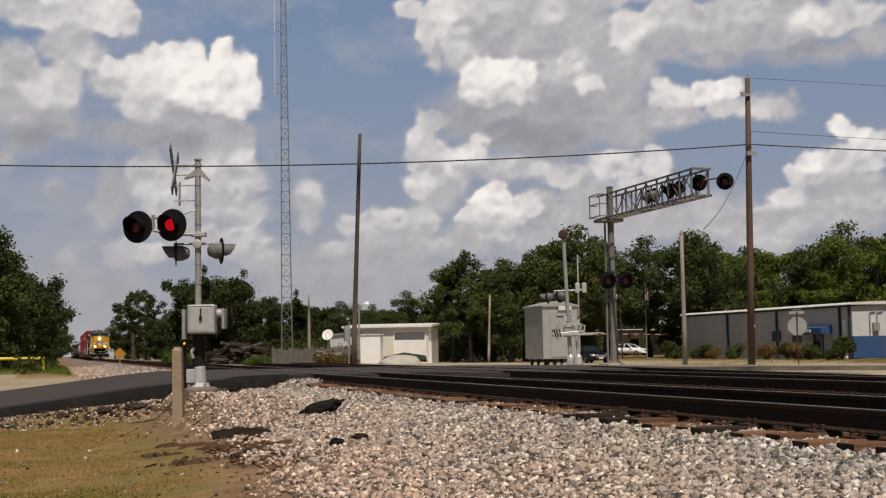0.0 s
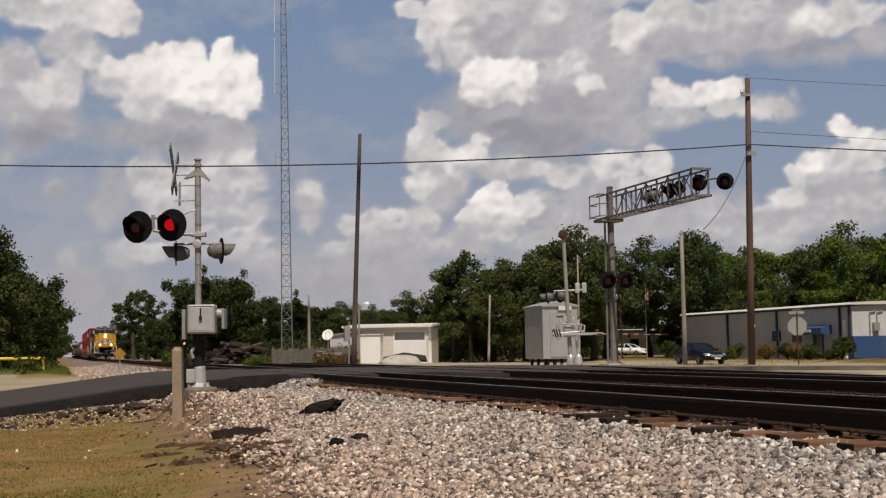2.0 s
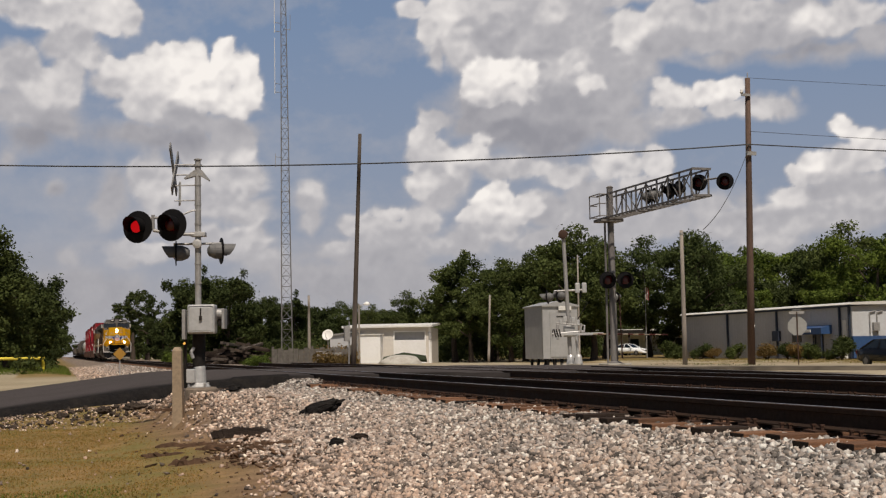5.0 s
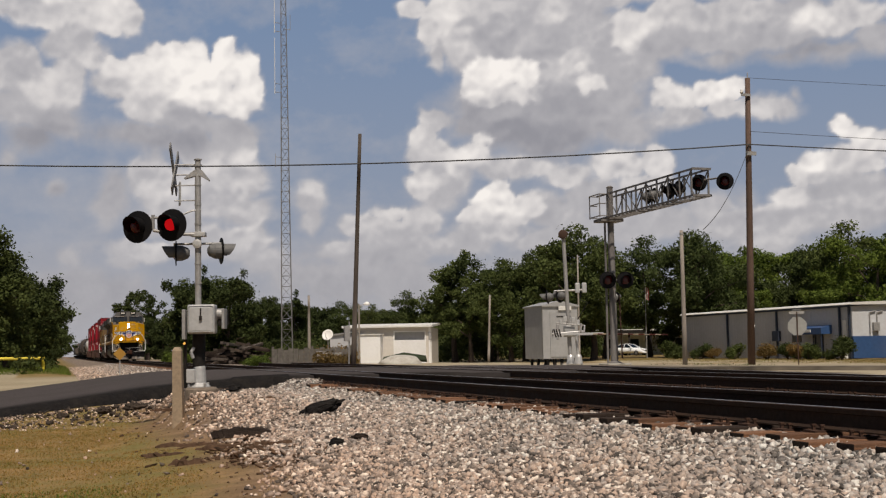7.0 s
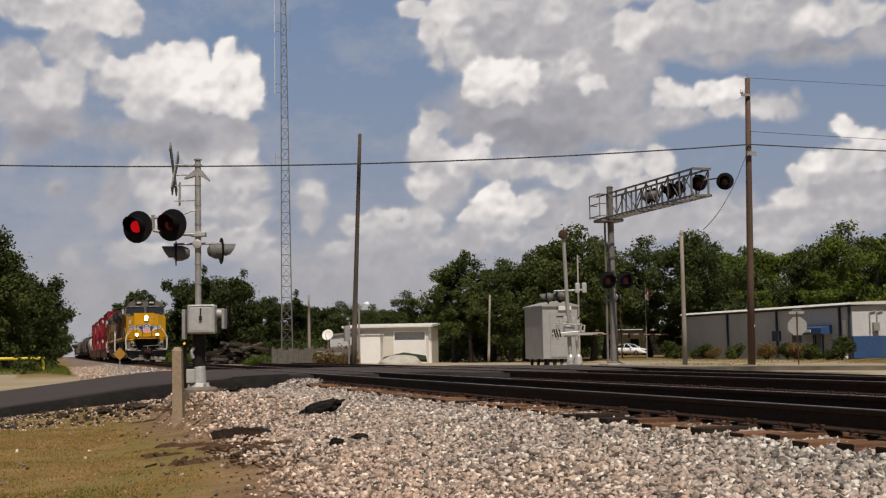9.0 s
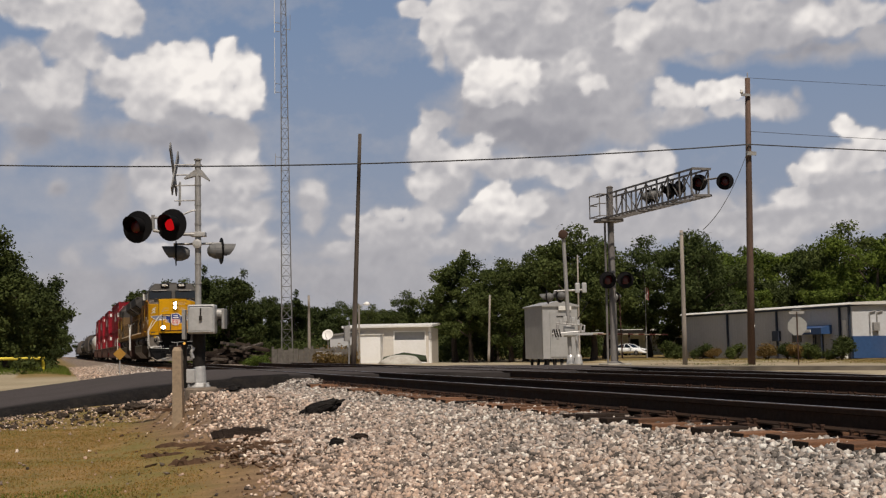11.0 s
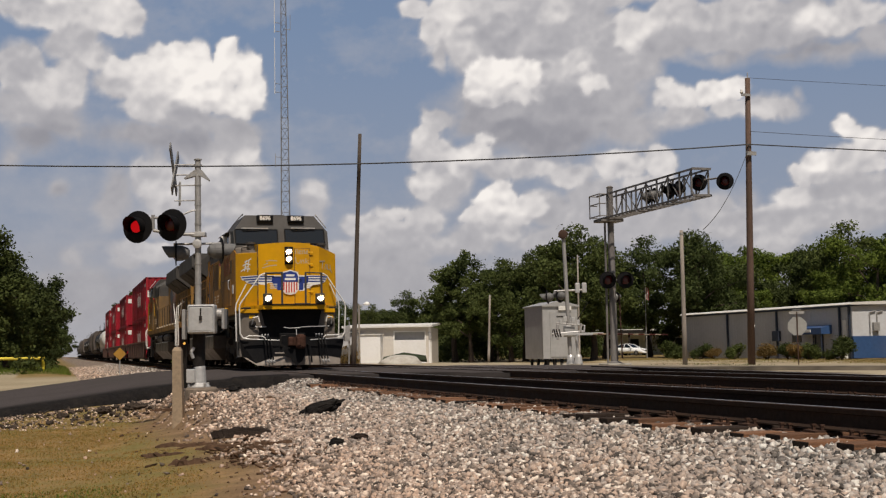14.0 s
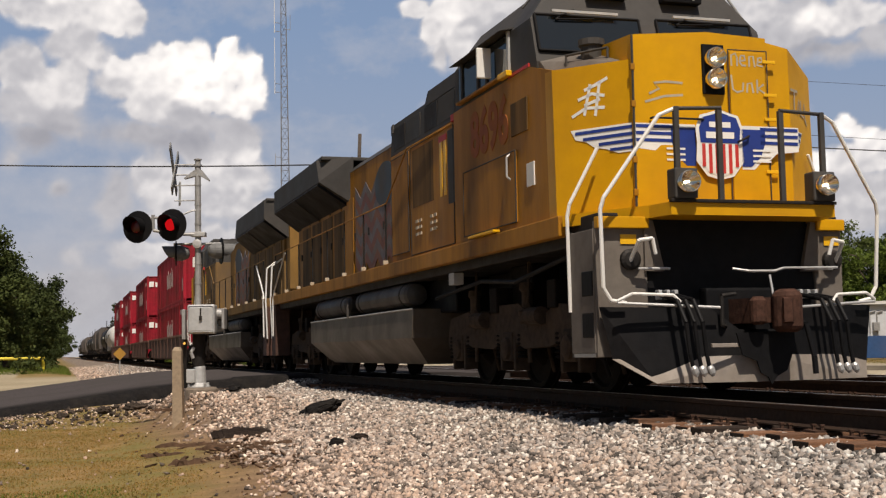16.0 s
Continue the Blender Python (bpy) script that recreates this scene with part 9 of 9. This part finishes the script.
def clod_field():
    """Clods, bark and bits of asphalt strewn along the foot of the bank."""
    rng = np.random.RandomState(41)
    shapes, f = stone_shapes(rng, 12)
    shapes = np.array(shapes)
    n = 700
    y = 11 + 17.5 * rng.rand(n)
    x = ballast_edge(0 * y + 1.5, y) + rng.normal(size=n) * 0.5 - 0.15
    size = 0.005 + 0.028 * rng.rand(n) ** 4
    v, faces = strewn(shapes, f, rng, x, y, size[:, None] * rng.uniform(0.6, 1.4, (n, 3)), size * 0.2)
    tagged(mesh_part("dirt_clods", soup("dirt_clods", v, faces, "clod"), None), "brown clods and bark bits at the grass edge", "debris", kind="stuff")
    n = 230
    y = 12.6 + 4.6 * rng.rand(n)
    x = ballast_edge(0 * y + 1.5, y) + 0.4 * rng.normal(size=n) + 0.1
    long = 0.02 + 0.13 * rng.rand(n) ** 2.5
    v, faces = strewn(shapes, f, rng, x, y, np.stack([long, 0.2 * long + 0.004, 0.008 + 0.16 * long], -1), 0.012)
    tagged(mesh_part("bark_splinters", soup("bark_splinters", v, faces, "clod"), None), "dark brown splinters of rotten timber strewn on earth", "debris", kind="stuff")
    n = 1500
    y, x = 29.0 - 3.6 * rng.rand(n) ** 1.3, -6.5 + 8.9 * rng.rand(n) ** 0.75
    size = 0.012 + 0.06 * rng.rand(n) ** 4
    v, faces = strewn(shapes, f, rng, x, y, size[:, None] * rng.uniform(0.6, 1.4, (n, 3)), size * 0.5)
    tagged(mesh_part("asphalt_rubble", soup("asphalt_rubble", v, faces, "rubble"), None), "brown and black rubble along the road edge", "debris", kind="stuff")


clod_field()


def grass(name, rng, n, xs, ys, h, material, label, edge_of=None):
    x, y = rng.uniform(*xs, n), ys[0] + (ys[1] - ys[0]) * rng.rand(n) ** 1.4
    if edge_of is not None:
        edge = ballast_edge(x, y)
        keep = rng.rand(n) < np.clip((edge - 0.5 - x) / 1.0, 0.02, 1) * (x < edge + 0.5) * (0.3 + 1.2 * (fbm(x + 7, y + 3, 1.3, 95, 3) > edge_of))
        x, y = x[keep], y[keep]
        n = len(x)
    z = level(x, y) - 0.004
    a = rng.uniform(0, 6.28, n)
    hh = h * (0.4 + 0.9 * rng.rand(n))
    w = 0.005 + 0.006 * rng.rand(n)
    lean = hh * rng.uniform(0.2, 1.1, n)
    b = rng.uniform(0, 6.28, n)
    p = np.stack([x, y, z], -1)
    side = np.stack([np.cos(a) * w, np.sin(a) * w, 0 * a], -1)
    tip = p + np.stack([np.cos(b) * lean, np.sin(b) * lean, hh], -1)
    v = np.stack([p - side, p + side, tip], 1).reshape(-1, 3)
    return tagged(mesh_part(name, soup(name, v, np.arange(3 * n).reshape(-1, 3), material), None), label, "grass", kind="stuff")


grass("dry_grass", np.random.RandomState(51), 150000, (-5.5, 2.0), (10.5, 27.5), 0.016, "straw", "short mown straw-coloured grass", 0.38)
grass("green_grass", np.random.RandomState(52), 60000, (-5.5, 1.6), (10.5, 26), 0.018, "turf", "patches of short green grass", 0.55)
grass("fresh_grass", np.random.RandomState(56), 9000, (-3.4, 0.6), (10.4, 13.4), 0.03, "leaf_light", "small fresh green tufts in the mown grass", 0.66)
grass("trackside_weeds", np.random.RandomState(53), 500, (20.5, 22.5), (36, 42), 0.14, "leaf", "sparse green weeds beyond the second track")
grass("lot_grass", np.random.RandomState(55), 12000, (46.5, 50.5), (60, 105), 0.08, "turf", "sunlit yellow-green grass strip before the hedge")
grass("roadside_weeds", np.random.RandomState(54), 26000, (-9, 0.8), (80, 150), 0.22, "leaf_light", "weedy grass by the pipe barrier")

# ---- ties, tie plates ----
def box_mesh(name, x0, x1, y0, y1, z0, z1, material, bevel=0.0):
    bm = box(bm_new(), x0, x1, y0, y1, z0, z1, bevel)
    me = bpy.data.meshes.new(name)
    bm.to_mesh(me)
    bm.free()
    me.materials.append(M[material])
    # the two end faces take the darker wood
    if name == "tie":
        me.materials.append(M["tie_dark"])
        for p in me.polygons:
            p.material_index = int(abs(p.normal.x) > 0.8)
    return me


def lay_ties(tr, cx, y0, y1, seed, far):
    rng = np.random.RandomState(seed)
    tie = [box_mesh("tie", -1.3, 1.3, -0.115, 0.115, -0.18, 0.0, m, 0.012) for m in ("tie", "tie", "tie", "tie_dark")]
    plate = box_mesh("tie_plate", -0.17, 0.17, -0.09, 0.09, 0.0, 0.018, "rust")
    bm = bm_new()
    for sx in (-1, 1):
        for sy in (-1, 1):
            box(bm, sx * 0.085 - 0.012, sx * 0.085 + 0.012, sy * 0.06 - 0.012, sy * 0.06 + 0.012, 0.0, 0.05)
            box(bm, sx * 0.085 - 0.02, sx * 0.085 + 0.02, sy * 0.06 - 0.018, sy * 0.06 + 0.018, 0.05, 0.065)
    spikes = bpy.data.meshes.new("spikes")
    bm.to_mesh(spikes)
    bm.free()
    spikes.materials.append(M["rust"])
    y = y0
    while y < y1:
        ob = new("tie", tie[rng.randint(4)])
        ob.parent = tr
        ob.matrix_basis = pose(rng.uniform(-0.09, 0.05), y, -0.208 + rng.uniform(-0.022, 0.010), 0, 0, rng.uniform(-1.6, 1.6))
        for s in (-1, 1):
            p = new("tie_plate", plate)
            p.parent = ob
            p.location = (s * GAUGE - ob.location.x, 0, 0.0)
            q = new("spikes", spikes)
            q.parent = p
            q.location = (0, 0, 0.0)
        y += 0.52 + rng.uniform(-0.03, 0.03)
    v, f = [], []
    b = np.array([(sx * 1.3, sy * 0.115, z) for z in (-0.38, -0.205) for sx, sy in ((-1, -1), (1, -1), (1, 1), (-1, 1))])
    q = np.array([(0, 3, 2, 1), (4, 5, 6, 7), (0, 1, 5, 4), (1, 2, 6, 5), (2, 3, 7, 6), (3, 0, 4, 7)])
    ys = np.arange(46.0, far, 0.55)
    vv = (b[None] + np.stack([0 * ys, ys, 0 * ys], -1)[:, None, :]).reshape(-1, 3)
    ff = (q[None] + 8 * np.arange(len(ys))[:, None, None]).reshape(-1, 4)
    ob = mesh_part("far_ties", soup("far_ties", vv, ff, "tie"), None, tr)
    ob["kind"] = "stuff"


lay_ties(track_1, TRACK_1, 4.5, 30.3, 61, 320)
lay_ties(track_2, TRACK_2, 6.0, 27.0, 62, 68)
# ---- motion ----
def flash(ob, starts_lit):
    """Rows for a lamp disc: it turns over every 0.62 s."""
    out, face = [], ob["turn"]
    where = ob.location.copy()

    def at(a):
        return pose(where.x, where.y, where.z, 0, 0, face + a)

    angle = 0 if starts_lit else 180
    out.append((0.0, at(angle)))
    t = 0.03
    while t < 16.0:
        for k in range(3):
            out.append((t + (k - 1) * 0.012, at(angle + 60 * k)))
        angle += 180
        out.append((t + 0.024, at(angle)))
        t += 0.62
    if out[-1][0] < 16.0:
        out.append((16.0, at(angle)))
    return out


def rolling(w, r, turn, path):
    """Rows for a wheel that rolls along: path gives the distance gone at a time."""
    x, y, z = w.location
    rows = []
    for k in range(0, 16 * FPS + 1):
        t = k / FPS
        rows.append((t, pose(x, y, z, math.degrees(path(t) / r) * turn)))
    return rows


def motions():
    times = (0.0, 4.0, 8.0, 12.0, 16.0)
    for ob, back, up, turn in train:
        walk(ob, [(t, pose(TRACK_1, LEAD_AXLE + SPEED * (16 - t) + back, up, 0, 0, turn)) for t in times])
    for engine, way in ((lead, 1), (trailing, -1)):
        for w in engine.children:
            if w.name.startswith("wheelset"):
                walk(w, rolling(w, 0.533, way, lambda t: SPEED * t))
    drive = [(0.0, 96.0), (0.3, 93.2), (1.0, 86.3), (2.0, 77.2), (3.0, 69.2), (3.8, 63.5), (4.2, 60.9), (6.0, 50.5), (9.0, 36.0), (12.0, 22.0), (16.0, 4.0)]
    walk(moving_car, [(t, pose(42.0, y, -0.79)) for t, y in drive])
    for w in car_wheels:
        walk(w, rolling(w, 0.32, 1, lambda t: 96.0 - float(np.interp(t, [a for a, _ in drive], [b for _, b in drive]))))
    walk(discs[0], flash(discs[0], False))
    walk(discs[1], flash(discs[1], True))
    walk(clouds, [(0.0, pose(0, 0, 0)), (16.0, pose(0, 0, 0, 0, 0, -0.25))])


motions()
